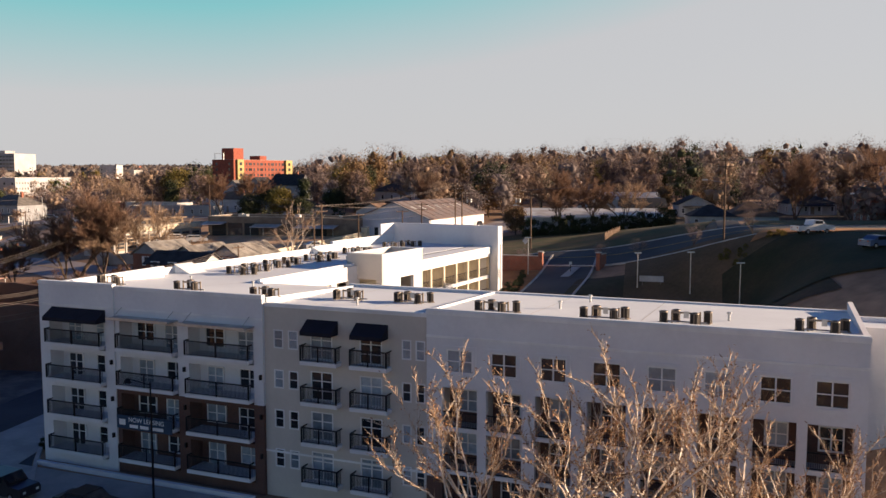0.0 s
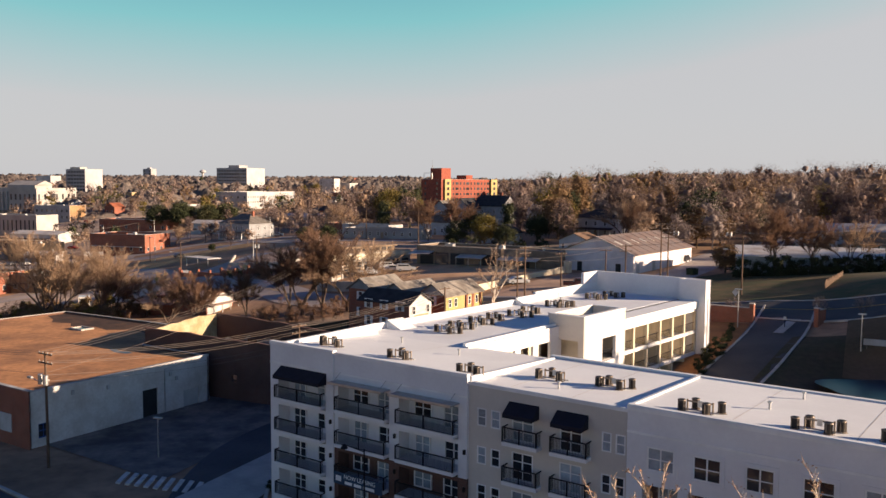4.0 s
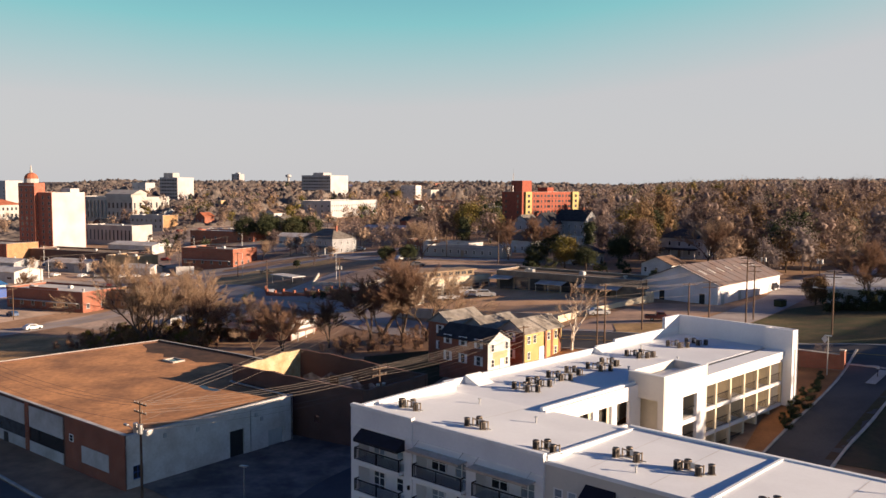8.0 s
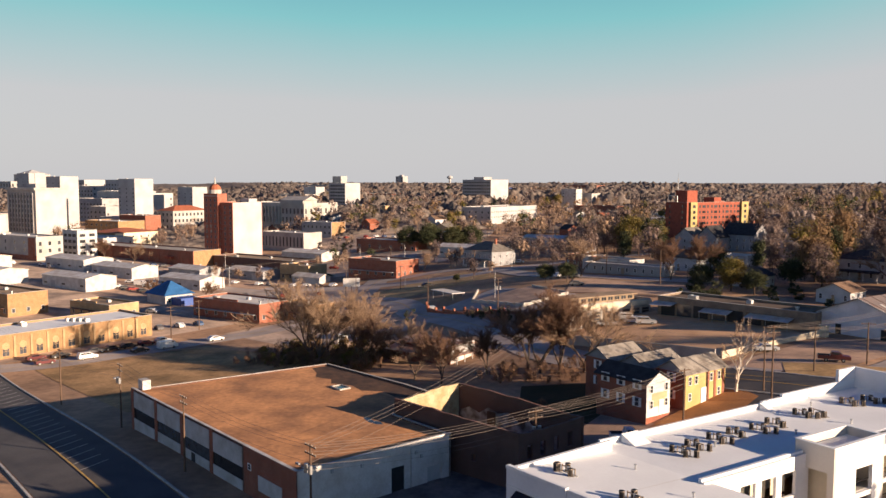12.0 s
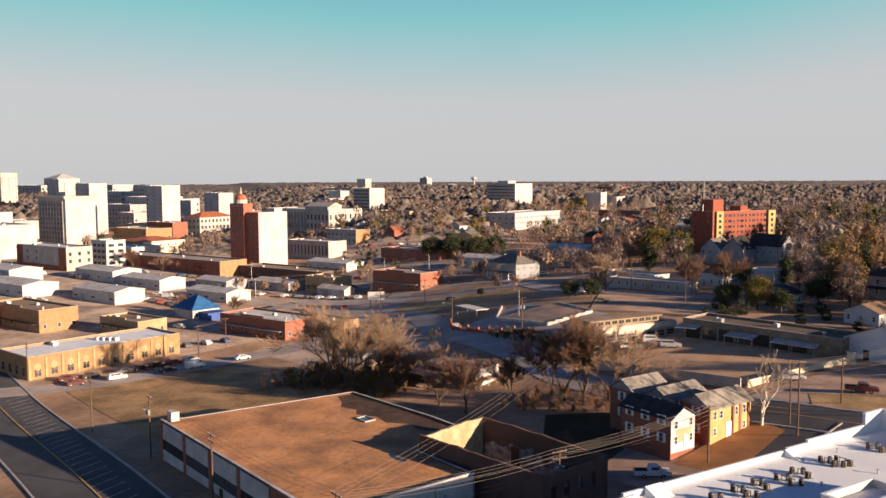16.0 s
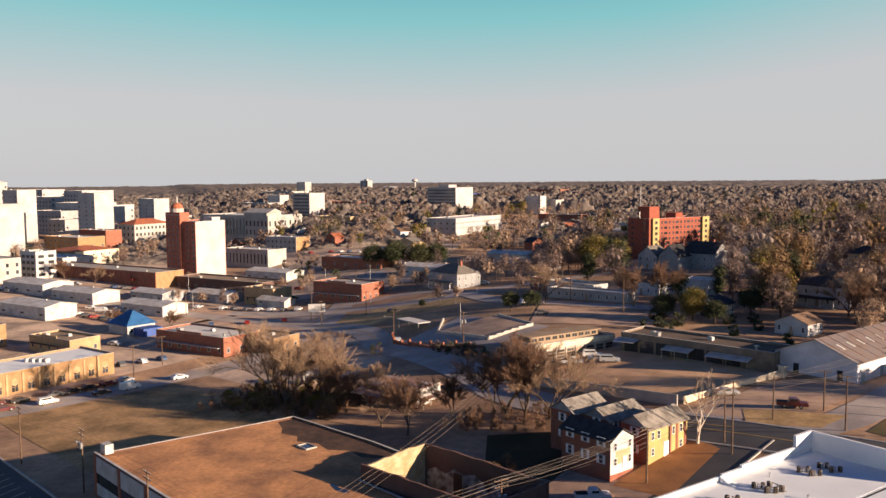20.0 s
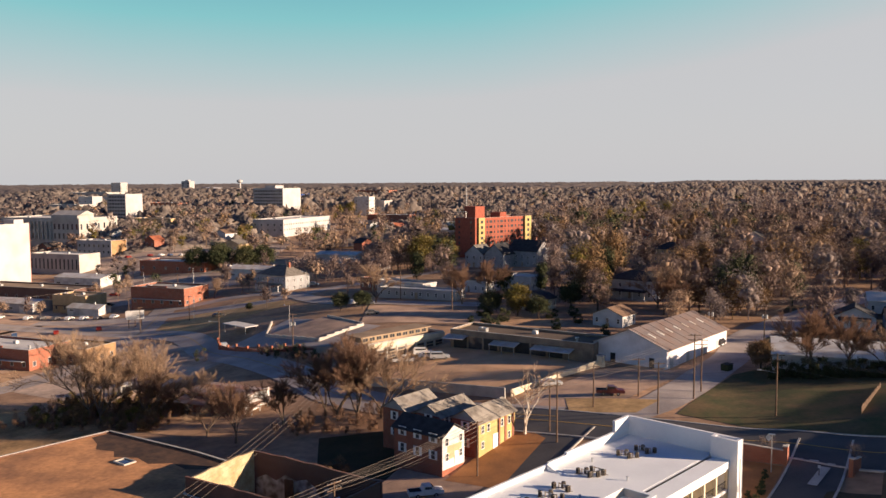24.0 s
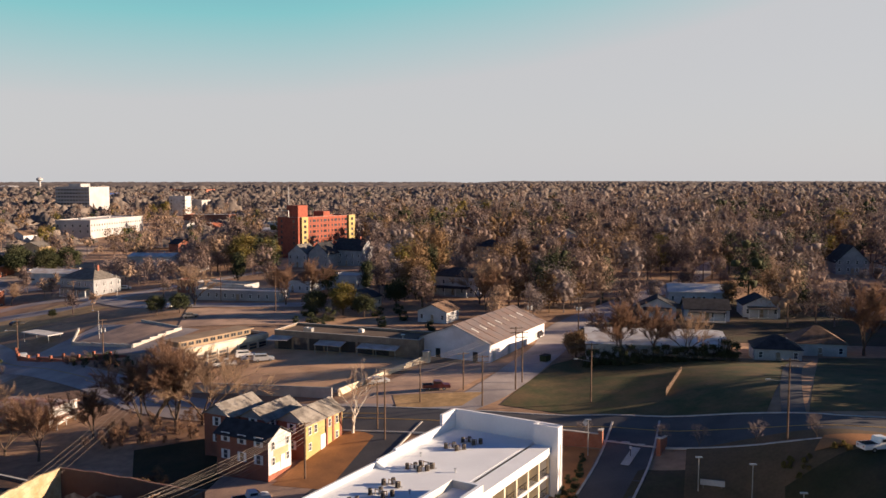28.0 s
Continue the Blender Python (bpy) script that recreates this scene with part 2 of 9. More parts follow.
SIDING_TAN = mat("tan_siding", (0.45, 0.33, 0.20), 0.8, 0.12, 2.0, 0.1, fine=0.15)
YELLOW = mat("yellow_panel", (0.42, 0.335, 0.14), 0.75, 0.08, 3.0, 0.1)
RED_PAINT = mat("red_brick_tower", (0.30, 0.082, 0.052), 0.85, 0.15, 1.2, 0.15, fine=0.25)
ASPHALT = mat("asphalt", (0.095, 0.092, 0.094), 0.9, 0.2, 6.0, 0.2, col2=(0.068, 0.066, 0.07))
ASPHALT_OLD = mat("worn_asphalt", (0.43, 0.37, 0.335), 0.9, 0.25, 8.0, 0.2, col2=(0.29, 0.25, 0.23))
LOT = mat("dusty_lot", (0.53, 0.355, 0.245), 0.95, 0.25, 6.0, 0.2, col2=(0.31, 0.215, 0.16))
LOT_WIDE = mat("patched_paving", (0.58, 0.43, 0.32), 0.95, 0.35, 11.0, 0.2, col2=(0.24, 0.185, 0.15), fine=1.2)
# grass with deep shade put into its colour
GRASS_SHADE = mat("shade_dark_grass", (0.033, 0.036, 0.014), 0.95, 0.35, 5.0, 0.4, col2=(0.06, 0.047, 0.022), fine=0.5)
GRAVEL = mat("tan_gravel", (0.64, 0.40, 0.23), 0.95, 0.2, 5.0, 0.3, col2=(0.50, 0.30, 0.165))
DIRT = mat("orange_clay", (0.42, 0.19, 0.07), 0.95, 0.2, 3.0, 0.3, col2=(0.31, 0.145, 0.06))
GRASS_DRY = mat("dry_grass", (0.47, 0.285, 0.13), 0.95, 0.5, 7.0, 0.3, col2=(0.21, 0.13, 0.056), fine=0.9)
GRASS_VERGE = mat("pale_dry_verge", (0.58, 0.37, 0.17), 0.95, 0.4, 7.0, 0.3, col2=(0.34, 0.22, 0.10), fine=0.9)
GRASS_GREEN = mat("winter_green_grass", (0.06, 0.066, 0.022), 0.95, 0.4, 5.0, 0.3, col2=(0.135, 0.09, 0.04), fine=0.7)
GRASS_TAN = mat("tan_winter_lawn", (0.155, 0.10, 0.055), 0.95, 0.3, 6.0, 0.3, col2=(0.10, 0.075, 0.038), fine=0.5)
GROUND = mat("leaf_litter_ground", (0.27, 0.165, 0.1), 0.95, 0.5, 16.0, 0.3, col2=(0.46, 0.285, 0.17), fine=1.6)
LINE = mat("road_paint", (0.62, 0.60, 0.56), 0.8, 0.15, 1.0, 0.05)
LINE_YELLOW = mat("yellow_road_paint", (0.55, 0.36, 0.10), 0.8, 0.15, 1.0, 0.05)
BLACK_METAL = mat("black_metal", (0.018, 0.018, 0.022), 0.45, 0.1, 1.0, 0.0, 0.6)
BLACK_CLOTH = mat("navy_awning_cloth", (0.012, 0.013, 0.026), 0.8, 0.2, 0.6, 0.1)
GALV = mat("galvanised_steel", (0.46, 0.47, 0.48), 0.4, 0.1, 0.5, 0.05, 0.8)
AC_TAN = mat("condenser_casing", (0.16, 0.13, 0.105), 0.5, 0.12, 0.5, 0.05, 0.3)
AC_DARK = mat("condenser_coil", (0.035, 0.03, 0.028), 0.6, 0.2, 0.1, 0.2, 0.4, fine=0.04)
GLASS = glass_mat("window_glass", (0.025, 0.03, 0.04))
GLASS_BLIND = glass_mat("window_with_blind", (0.30, 0.36, 0.42), 0.15, 0.35)
GLASS_FAR = glass_mat("far_window_glass", (0.05, 0.055, 0.065), 0.1)
RAIL_MESH = mat("dark_rail_mesh", (0.03, 0.034, 0.04), 0.6, 0.1, 1.0, 0.05, 0.3)
WOOD_POLE = mat("creosote_pole", (0.13, 0.085, 0.06), 0.9, 0.25, 1.0, 0.3, fine=0.1)
WOOD_PALE = mat("weathered_wood", (0.34, 0.27, 0.2), 0.9, 0.2, 1.0, 0.2, fine=0.1)
WIRE = mat("cable", (0.16, 0.135, 0.12), 0.6, 0.1, 1.0, 0.0)
RUBBER = mat("rubber", (0.02, 0.02, 0.02), 0.9, 0.1, 1.0, 0.0)
SIGN_BLUE = mat("blue_sign", (0.03, 0.08, 0.30), 0.5, 0.1, 1.0, 0.0)
BANNER = mat("navy_banner", (0.03, 0.06, 0.11), 0.7, 0.1, 1.0, 0.0)
BARK = mat("grey_bark", (0.125, 0.09, 0.068), 0.95, 0.25, 0.8, 0.3, fine=0.1)
BARK_PALE = mat("sycamore_bark", (0.70, 0.65, 0.58), 0.9, 0.2, 0.7, 0.2, col2=(0.46, 0.38, 0.30), fine=0.15)
TWIG = mat("bare_twigs", (0.262, 0.192, 0.165), 0.95, 0.1, 14.0, 0.0, col2=(0.210, 0.155, 0.138), rand=0.08, island=True, fine=1.4, thin=0.2)
TWIG_DARK = mat("dark_twigs", (0.164, 0.115, 0.098), 0.95, 0.1, 14.0, 0.0, col2=(0.125, 0.092, 0.088), rand=0.08, island=True, fine=1.4, thin=0.2)
TWIG_TAN = mat("tan_twigs", (0.315, 0.222, 0.156), 0.95, 0.1, 14.0, 0.0, col2=(0.245, 0.175, 0.134), rand=0.08, island=True, fine=1.4, thin=0.2)
TWIG_GREY = mat("grey_twigs", (0.262, 0.212, 0.198), 0.95, 0.1, 14.0, 0.0, col2=(0.195, 0.16, 0.152), rand=0.08, island=True, fine=1.4, thin=0.2)
TWIG_RED = mat("reddish_twigs", (0.25, 0.155, 0.105), 0.95, 0.25, 4.0, 0.0, col2=(0.165, 0.098, 0.066), rand=0.15, island=True, fine=0.7, thin=0.3)
TWIG_BROWN = mat("brown_twigs", (0.42, 0.30, 0.205), 0.95, 0.25, 4.0, 0.0, col2=(0.29, 0.20, 0.135), rand=0.15, island=True, fine=0.7, thin=0.3)
DARK_BROWN = mat("dark_brown_mottle", (0.05, 0.03, 0.022), 0.9, 0.4, 2.0, 0.3, col2=(0.10, 0.055, 0.034), fine=0.6)
TWIG_PALE = mat("pale_twigs", (0.62, 0.50, 0.38), 0.95, 0.2, 2.0, 0.0, col2=(0.42, 0.27, 0.15), rand=0.3, island=True, fine=1.0)
TWIG_RUST = mat("rusty_leaves", (0.21, 0.13, 0.068), 0.95, 0.15, 8.0, 0.0, col2=(0.16, 0.105, 0.058), rand=0.2, island=True, fine=5.0, thin=0.2)
LEAF_DRY = mat("withered_leaves", (0.28, 0.15, 0.07), 0.9, 0.2, 3.0, 0.0, rand=0.4, island=True)
EVERGREEN = mat("evergreen_leaves", (0.036, 0.046, 0.02), 0.9, 0.25, 6.0, 0.0, col2=(0.052, 0.054, 0.024), rand=0.4, island=True, fine=1.0)
OLIVE = mat("olive_leaves", (0.15, 0.13, 0.035), 0.9, 0.25, 6.0, 0.0, col2=(0.19, 0.14, 0.045), rand=0.4, island=True, fine=1.0, thin=0.35)
CANOPY = mat("woodland_canopy", (0.25, 0.208, 0.182), 0.95, 0.35, 30.0, 0.0, col2=(0.14, 0.12, 0.11), fine=4.0, thin=0.2)
CAR_PAINTS = {k: mat("car_paint_" + k, c, 0.3, 0.03, 1.0, 0.0, 0.1, spec=0.6) for k, c in dict(
    white=(0.72, 0.72, 0.72), silver=(0.42, 0.43, 0.45), black=(0.02, 0.02, 0.024), red=(0.22, 0.02, 0.015), maroon=(0.10, 0.015, 0.02), blue=(0.05, 0.09, 0.18), grey=(0.12, 0.12, 0.13)).items()}

# ---- small tools ----


class Geo:
    """Collects corners and faces of one mesh."""

    def __init__(self, m=None):
        self.v, self.f, self.m = [], [], m or Matrix()

    def add(self, verts, faces):
        k = len(self.v)
        self.v += [tuple(self.m @ Vector(p)) for p in verts]
        self.f += [tuple(i + k for i in f) for f in faces]
        return self

    def box(self, x0, x1, y0, y1, z0, z1):
        p = [(x, y, z) for z in (z0, z1) for y in (y0, y1) for x in (x0, x1)]
        return self.add(p, [(0, 2, 3, 1), (4, 5, 7, 6), (0, 1, 5, 4), (1, 3, 7, 5), (3, 2, 6, 7), (2, 0, 4, 6)])

    def prism(self, poly, z0, z1):
        n = len(poly)
        p = [(x, y, z0) for x, y in poly] + [(x, y, z1) for x, y in poly]
        return self.add(p, [tuple(range(n - 1, -1, -1)), tuple(range(n, 2 * n))] + [(i, (i + 1) % n, n + (i + 1) % n, n + i) for i in range(n)])

    def side(self, poly, y0, y1):
        """Profile in x and z, pushed through from y0 to y1."""
        n = len(poly)
        p = [(x, y0, z) for x, z in poly] + [(x, y1, z) for x, z in poly]
        return self.add(p, [tuple(range(n)), tuple(range(2 * n - 1, n - 1, -1))] + [(i, n + i, n + (i + 1) % n, (i + 1) % n) for i in range(n)])

    def cyl(self, a, b, r0, r1=None, n=8):
        a, b = Vector(a), Vector(b)
        r1 = r0 if r1 is None else r1
        d = (b - a).normalized()
        u = d.orthogonal().normalized()
        w = d.cross(u)
        p = []
        for c, r in ((a, r0), (b, r1)):
            p += [tuple(c + (u * math.cos(t) + w * math.sin(t)) * r) for t in (2 * math.pi * i / n for i in range(n))]
        return self.add(p, [tuple(range(n - 1, -1, -1)), tuple(range(n, 2 * n))] + [(i, (i + 1) % n, n + (i + 1) % n, n + i) for i in range(n)])

    def ring(self, x0, x1, z0, z1, w, y0, y1):
        """An upright rectangular ring."""
        p = []
        for y in (y0, y1):
            p += [(x0, y, z0), (x1, y, z0), (x1, y, z1), (x0, y, z1), (x0 + w, y, z0 + w), (x1 - w, y, z0 + w), (x1 - w, y, z1 - w), (x0 + w, y, z1 - w)]
        f = []
        for i in range(4):
            j = (i + 1) % 4
            f += [(i, j, 4 + j, 4 + i), (8 + i, 12 + i, 12 + j, 8 + j), (i, 8 + i, 8 + j, j), (4 + i, 4 + j, 12 + j, 12 + i)]
        return self.add(p, f)

    def wall(self, x0, x1, z0, z1, y0, y1, holes):
        """An upright wall along x with rectangular openings (x0, x1, z0, z1) right through it."""
        holes = [(h[0], h[1], max(h[2], z0), min(h[3], z1)) for h in holes if h[3] > z0 and h[2] < z1]
        xs = sorted({x0, x1, *[min(max(h[i], x0), x1) for h in holes for i in (0, 1)]})
        for a, b in zip(xs, xs[1:]):
            if b - a < 1e-4:
                continue
            mid, z = (a + b) / 2, z0
            for h in sorted([h for h in holes if h[0] < mid < h[1]], key=lambda h: h[2]):
                if h[2] > z + 1e-4:
                    self.box(a, b, y0, y1, z, h[2])
                z = max(z, h[3])
            if z1 > z + 1e-4:
                self.box(a, b, y0, y1, z, z1)
        return self

    def mesh(self, name, material=None, smooth=False):
        me = bpy.data.meshes.new(name)
        me.from_pydata(self.v, [], self.f)
        if material:
            me.materials.append(material)
        if smooth:
            me.shade_smooth()
        return me


def part(name, geo, material, parent, label="", m=None, smooth=False):
    """Links geo (a Geo or a mesh) as ONE mesh object under a thing or a part."""
    ob = new(name, geo.mesh(name, material, smooth) if isinstance(geo, Geo) else geo)
    ob.parent = parent
    if m is not None:
        ob.matrix_basis = m
    if label:
        ob["label"] = label
    return ob


def thing(name, m, label, category, group="", kind=""):
    ob = new(name)
    ob.matrix_basis = m
    ob.empty_display_size = 0.5
    return tagged(ob, label, category, group, kind)


def solid(name, geo, material, label, category, kind="", group="", smooth=False):
    return tagged(new(name, geo.mesh(name, material, smooth)), label, category, group, kind)


def smooth_step(a, b, v):
    t = np.clip((v - a) / (b - a), 0, 1)
    return t * t * (3 - 2 * t)


def ground_z(x, y):
    """The lie of the land: a rise to the north-east, a shallow valley to the west, far hills."""
    S = smooth_step
    z = 1.0 + 9.0 * S(45, 165, y + 0.95 * x)
    z = z - 4.0 * S(-90, -190, x) + 3.0 * S(-260, -400, x)
    z = z + 7.0 * S(170, 420, y) * S(-160, 40, x)
    z = z + 5.0 * S(350, 700, y) * S(-600, -200, x)
    z = z - 2.1 * (1 - S(5, 15, np.hypot(x - 27, y - 102)))      # basin of the pond
    z = z + 6.5 * S(20, 48, x) * (1 - 0.9 * S(112, 205, y)) * S(6, 20, np.hypot(x - 27, y - 102))      # hill east of the gateway
    z = z + 1.3 * S(8, 24, x) * S(120, 145, y) * (1 - S(165, 215, y))
    far = np.hypot(x, y)
    return z + 6.0 * S(500, 1600, far) + (1.5 + 8.0 * S(0, -500, x)) * S(700, 1500, far)


def gz(x, y):
    return float(ground_z(x, y))


GRID = -22.0                      # the street grid's turn
GF, GN = Vector((math.cos(radians(GRID)), math.sin(radians(GRID)))), Vector((-math.sin(radians(GRID)), math.cos(radians(GRID))))

# ---- ground ----


def spaced(lo, hi, mid, step, n):
    """Lines close together near mid and ever wider outwards."""
    t = np.linspace(math.asinh((lo - mid) / (step * n / 8)), math.asinh((hi - mid) / (step * n / 8)), n)
    return mid + np.sinh(t) * step * n / 8


gx, gy = spaced(-5200, 5200, -20, 1.32, 400), spaced(-1500, 5600, 125, 1.32, 400)
gxx, gyy = np.meshgrid(gx, gy)
gv = np.stack([gxx.ravel(), gyy.ravel(), ground_z(gxx, gyy).ravel()], 1)
idx = np.arange(len(gx) * len(gy)).reshape(len(gy), len(gx))
gq = np.stack([idx[:-1, :-1].ravel(), idx[:-1, 1:].ravel(), idx[1:, 1:].ravel(), idx[1:, :-1].ravel()], 1)


def mesh_np(name, verts, faces, material, smooth=False):
    """A mesh from numpy arrays of corners and of faces that all have as many corners."""
    me = bpy.data.meshes.new(name)
    n, k = faces.shape
    me.vertices.add(len(verts))
    me.vertices.foreach_set("co", verts.astype(np.float32).ravel())
    me.loops.add(n * k)
    me.loops.foreach_set("vertex_index", faces.astype(np.int32).ravel())
    me.polygons.add(n)
    me.polygons.foreach_set("loop_start", np.arange(0, n * k, k, dtype=np.int32))
    me.update(calc_edges=True)
    me.materials.append(material)
    if smooth:
        me.shade_smooth()
    return me


tagged(new("ground", mesh_np("ground", gv, gq, GROUND, True)), "brown winter ground with leaf litter, rolling to the horizon", "ground", kind="structure")


def sheet(name, a, b, c, d, lift, material, label, category, kind="structure", step=3.0):
    """A four-cornered patch (a, b, c, d in turn) draped over the land."""
    a, b, c, d = (np.array(p, float) for p in (a, b, c, d))
    nu = max(2, int(max(np.hypot(*(b - a)), np.hypot(*(c - d))) / step) + 1)
    nv = max(2, int(max(np.hypot(*(d - a)), np.hypot(*(c - b))) / step) + 1)
    u, v = np.meshgrid(np.linspace(0, 1, nu), np.linspace(0, 1, nv))
    u, v = u[..., None], v[..., None]
    p = (a * (1 - u) + b * u) * (1 - v) + (d * (1 - u) + c * u) * v
    z = ground_z(p[..., 0], p[..., 1]) + lift
    vs = np.concatenate([p.reshape(-1, 2), z.reshape(-1, 1)], 1)
    ii = np.arange(nu * nv).reshape(nv, nu)
    q = np.stack([ii[:-1, :-1].ravel(), ii[:-1, 1:].ravel(), ii[1:, 1:].ravel(), ii[1:, :-1].ravel()], 1)
    ob = new(name, mesh_np(name, vs, q, material, True))
    return tagged(ob, label, category, kind=kind)


def curve_pts(pts, step=3.0):
    """A smooth line through the points."""
    P = [Vector(p) for p in pts]
    P = [P[0] * 2 - P[1]] + P + [P[-1] * 2 - P[-2]]
    out = []
    for i in range(1, len(P) - 2):
        k = max(2, int((P[i + 1] - P[i]).length / step))
        for j in range(k):
            t = j / k
            out.append(0.5 * (2 * P[i] + (P[i + 1] - P[i - 1]) * t + (2 * P[i - 1] - 5 * P[i] + 4 * P[i + 1] - P[i + 2]) * t * t + (3 * P[i] - P[i - 1] - 3 * P[i + 1] + P[i + 2]) * t ** 3))
    return out + [P[-2]]


def strip(name, pts, width, lift, material, label, category, kind="structure", thick=0.0, off=0.0, cols=4, parent=None):
    """A road, kerb or painted line of even width along pts, draped over the land."""
    C = curve_pts(pts)
    vs = []
    for i, c in enumerate(C):
        d = (C[min(i + 1, len(C) - 1)] - C[max(i - 1, 0)]).normalized()
        s = Vector((-d.y, d.x))
        for j in range(cols + 1):
            p = c + s * (off + width * (j / cols - 0.5))
            vs.append((p.x, p.y, gz(p.x, p.y) + lift))
    w = cols + 1
    fs = [(i * w + j, i * w + j + 1, (i + 1) * w + j + 1, (i + 1) * w + j) for i in range(len(C) - 1) for j in range(cols)]
    if thick:
        n = len(vs)
        vs += [(x, y, z - thick) for x, y, z in vs]
        for i in range(len(C) - 1):
            fs.append((i * w, (i + 1) * w, n + (i + 1) * w, n + i * w))
            fs.append((i * w + cols, n + i * w + cols, n + (i + 1) * w + cols, (i + 1) * w + cols))
    fs = [tuple(reversed(f)) for f in fs]
    me = bpy.data.meshes.new(name)
    me.from_pydata(vs, [], fs)
    me.materials.append(material)
    me.shade_smooth() if not thick else None
    ob = new(name, me)
    if parent is not None:
        ob.parent = parent
        return ob
    return tagged(ob, label, category, kind=kind)


# ---- streets, lots and lawns ----
FRONT = [(-420, 193), (-300, 148), (-192, 106), (-110, 75), (-50, 51), (0, 27), (60, 0), (140, -36)]
SIDE = [(-32, 52), (-39, 70), (-40, 85), (-33, 104), (-26, 124), (-22, 136), (-19, 146)]
CROSS = [(-45, 153), (-22, 147.5), (6, 140.0), (18, 136.5), (30, 130.0), (42, 122.0), (54, 119.0), (80, 119), (130, 126), (200, 140)]
UP = [(-15, 146), (-5.5, 156), (-0.5, 167), (5, 184), (11, 203), (14.5, 222), (21, 238), (35, 262), (62, 300), (90, 360)]
LANE = [(42.3, 124), (46, 137), (53, 158), (57.5, 170), (63.5, 182)]
WESTRD = [(-22, 150), (-50, 156), (-72, 166), (-84, 177), (-112, 198), (-132, 211), (-160, 238), (-199, 250), (-240, 252), (-330, 262), (-480, 300)]
ARCADE_RD = [(-196, 108), (-184, 125), (-178, 145), (-174, 162), (-169, 185), (-174, 216), (-182, 246), (-196, 280), (-230, 360), (-280, 470)]
UPPER = [(-240, 262), (-210, 270), (-170, 277), (-148, 284), (-128, 322), (-100, 366), (-90, 420), (-100, 520)]
SECOND = [(-196, 284), (-160, 300), (-120, 268), (-95, 262), (-60, 262)]
DRIVE = [(3.6, 88), (9.8, 104), (14.0, 114), (17.0, 122), (19.3, 129.5), (21.5, 138)]
for nm, pts, w, ma, lb in (
        ("front_street", FRONT, 15, ASPHALT, "wide dark asphalt street with parking bays"), ("side_street", SIDE, 8.5, ASPHALT, "dark asphalt side street beside the white apartment block"),
        ("cross_street", CROSS, 10.8, ASPHALT, "dark asphalt cross street behind the apartment block"), ("hill_street", UP, 8.6, ASPHALT_OLD, "narrow asphalt street climbing between houses"),
        ("west_road", WESTRD, 10, ASPHALT_OLD, "worn asphalt road curving towards downtown"), ("arcade_road", ARCADE_RD, 10, ASPHALT_OLD, "worn asphalt street in front of the arcade building"),
        ("upper_road", UPPER, 9, ASPHALT_OLD, "worn asphalt road up to the red apartment tower"), ("second_road", SECOND, 8, ASPHALT_OLD, "worn asphalt lane between lots"),
        ("narrow_lane", LANE, 3.4, ASPHALT, "narrow dark lane up to the small houses"), ("driveway", DRIVE, 7.4, ASPHALT, "dark asphalt driveway beside the apartment block")):
    lift = {"front_street": 0.06, "side_street": 0.075, "cross_street": 0.12, "hill_street": 0.085, "west_road": 0.09, "arcade_road": 0.1, "upper_road": 0.08, "second_road": 0.11, "narrow_lane": 0.09, "driveway": 0.1}[nm]
    strip(nm, pts, w, lift, ma, lb, "road")
for nm, pts, wd, off, ma in (("centre_line", FRONT, 0.25, 0.0, LINE_YELLOW), ("centre_line", CROSS, 0.22, 0.0, LINE_YELLOW), ("centre_line", WESTRD, 0.2, 0.0, LINE_YELLOW), ("edge_line", ARCADE_RD, 0.2, 0.0, LINE_YELLOW)):
    strip(nm, pts, wd, 0.16, ma, "painted yellow centre line on asphalt", "road marking", off=off, cols=1)
for pts, off, lo in ((FRONT, 7.9, 0), (FRONT, -7.9, 0), (CROSS, 5.6, 0), (CROSS, -5.6, 0), (DRIVE, 3.8, 0), (DRIVE, -3.8, 0), (SIDE, -4.5, 0)):
    strip("kerb", pts, 0.32, 0.22, KERB, "pale concrete kerb along the street", "kerb", thick=0.3, off=off, cols=1)

# ---- white apartment block ----
APT = pose(-32.4, 66.6, 0, 0, 0, GRID)
apt = thing("apartment_building", APT, "white and tan four-storey stucco apartment block with white roof", "building")
FLOORS = (1.84, 4.71, 7.58, 10.45)


def window(parent, x0, x1, z0, z1, y, blind=False, bars=1, cross=1, name="window", face=None, frame_mat=None):
    """A framed window with glazing bars, its outside towards -y."""
    g = Geo(face)
    g.ring(x0, x1, z0, z1, 0.09, y - 0.06, y + 0.08)
    w = part(name, g, frame_mat or TRIM, parent)
    for i in range(1, bars + 1):
        x = x0 + (x1 - x0) * i / (bars + 1)
        part("mullion", Geo(face).box(x - 0.045, x + 0.045, y - 0.04, y + 0.015, z0 + 0.09, z1 - 0.09), frame_mat or TRIM, w)
    for i in range(1, cross + 1):
        z = z0 + (z1 - z0) * i / (cross + 1)
        part("glazing_bar", Geo(face).box(x0 + 0.09, x1 - 0.09, y - 0.03, y + 0.012, z - 0.03, z + 0.03), frame_mat or TRIM, w)
    part("pane", Geo(face).box(x0 + 0.05, x1 - 0.05, y + 0.02, y + 0.035, z0 + 0.05, z1 - 0.05), GLASS_BLIND if blind else GLASS, w)
    return w


def door_pair(parent, x0, x1, z0, z1, y, blind=True, face=None):
    d = window(parent, x0, x1, z0, z1, y, blind, 1, 2, "french_door", face)
    return d


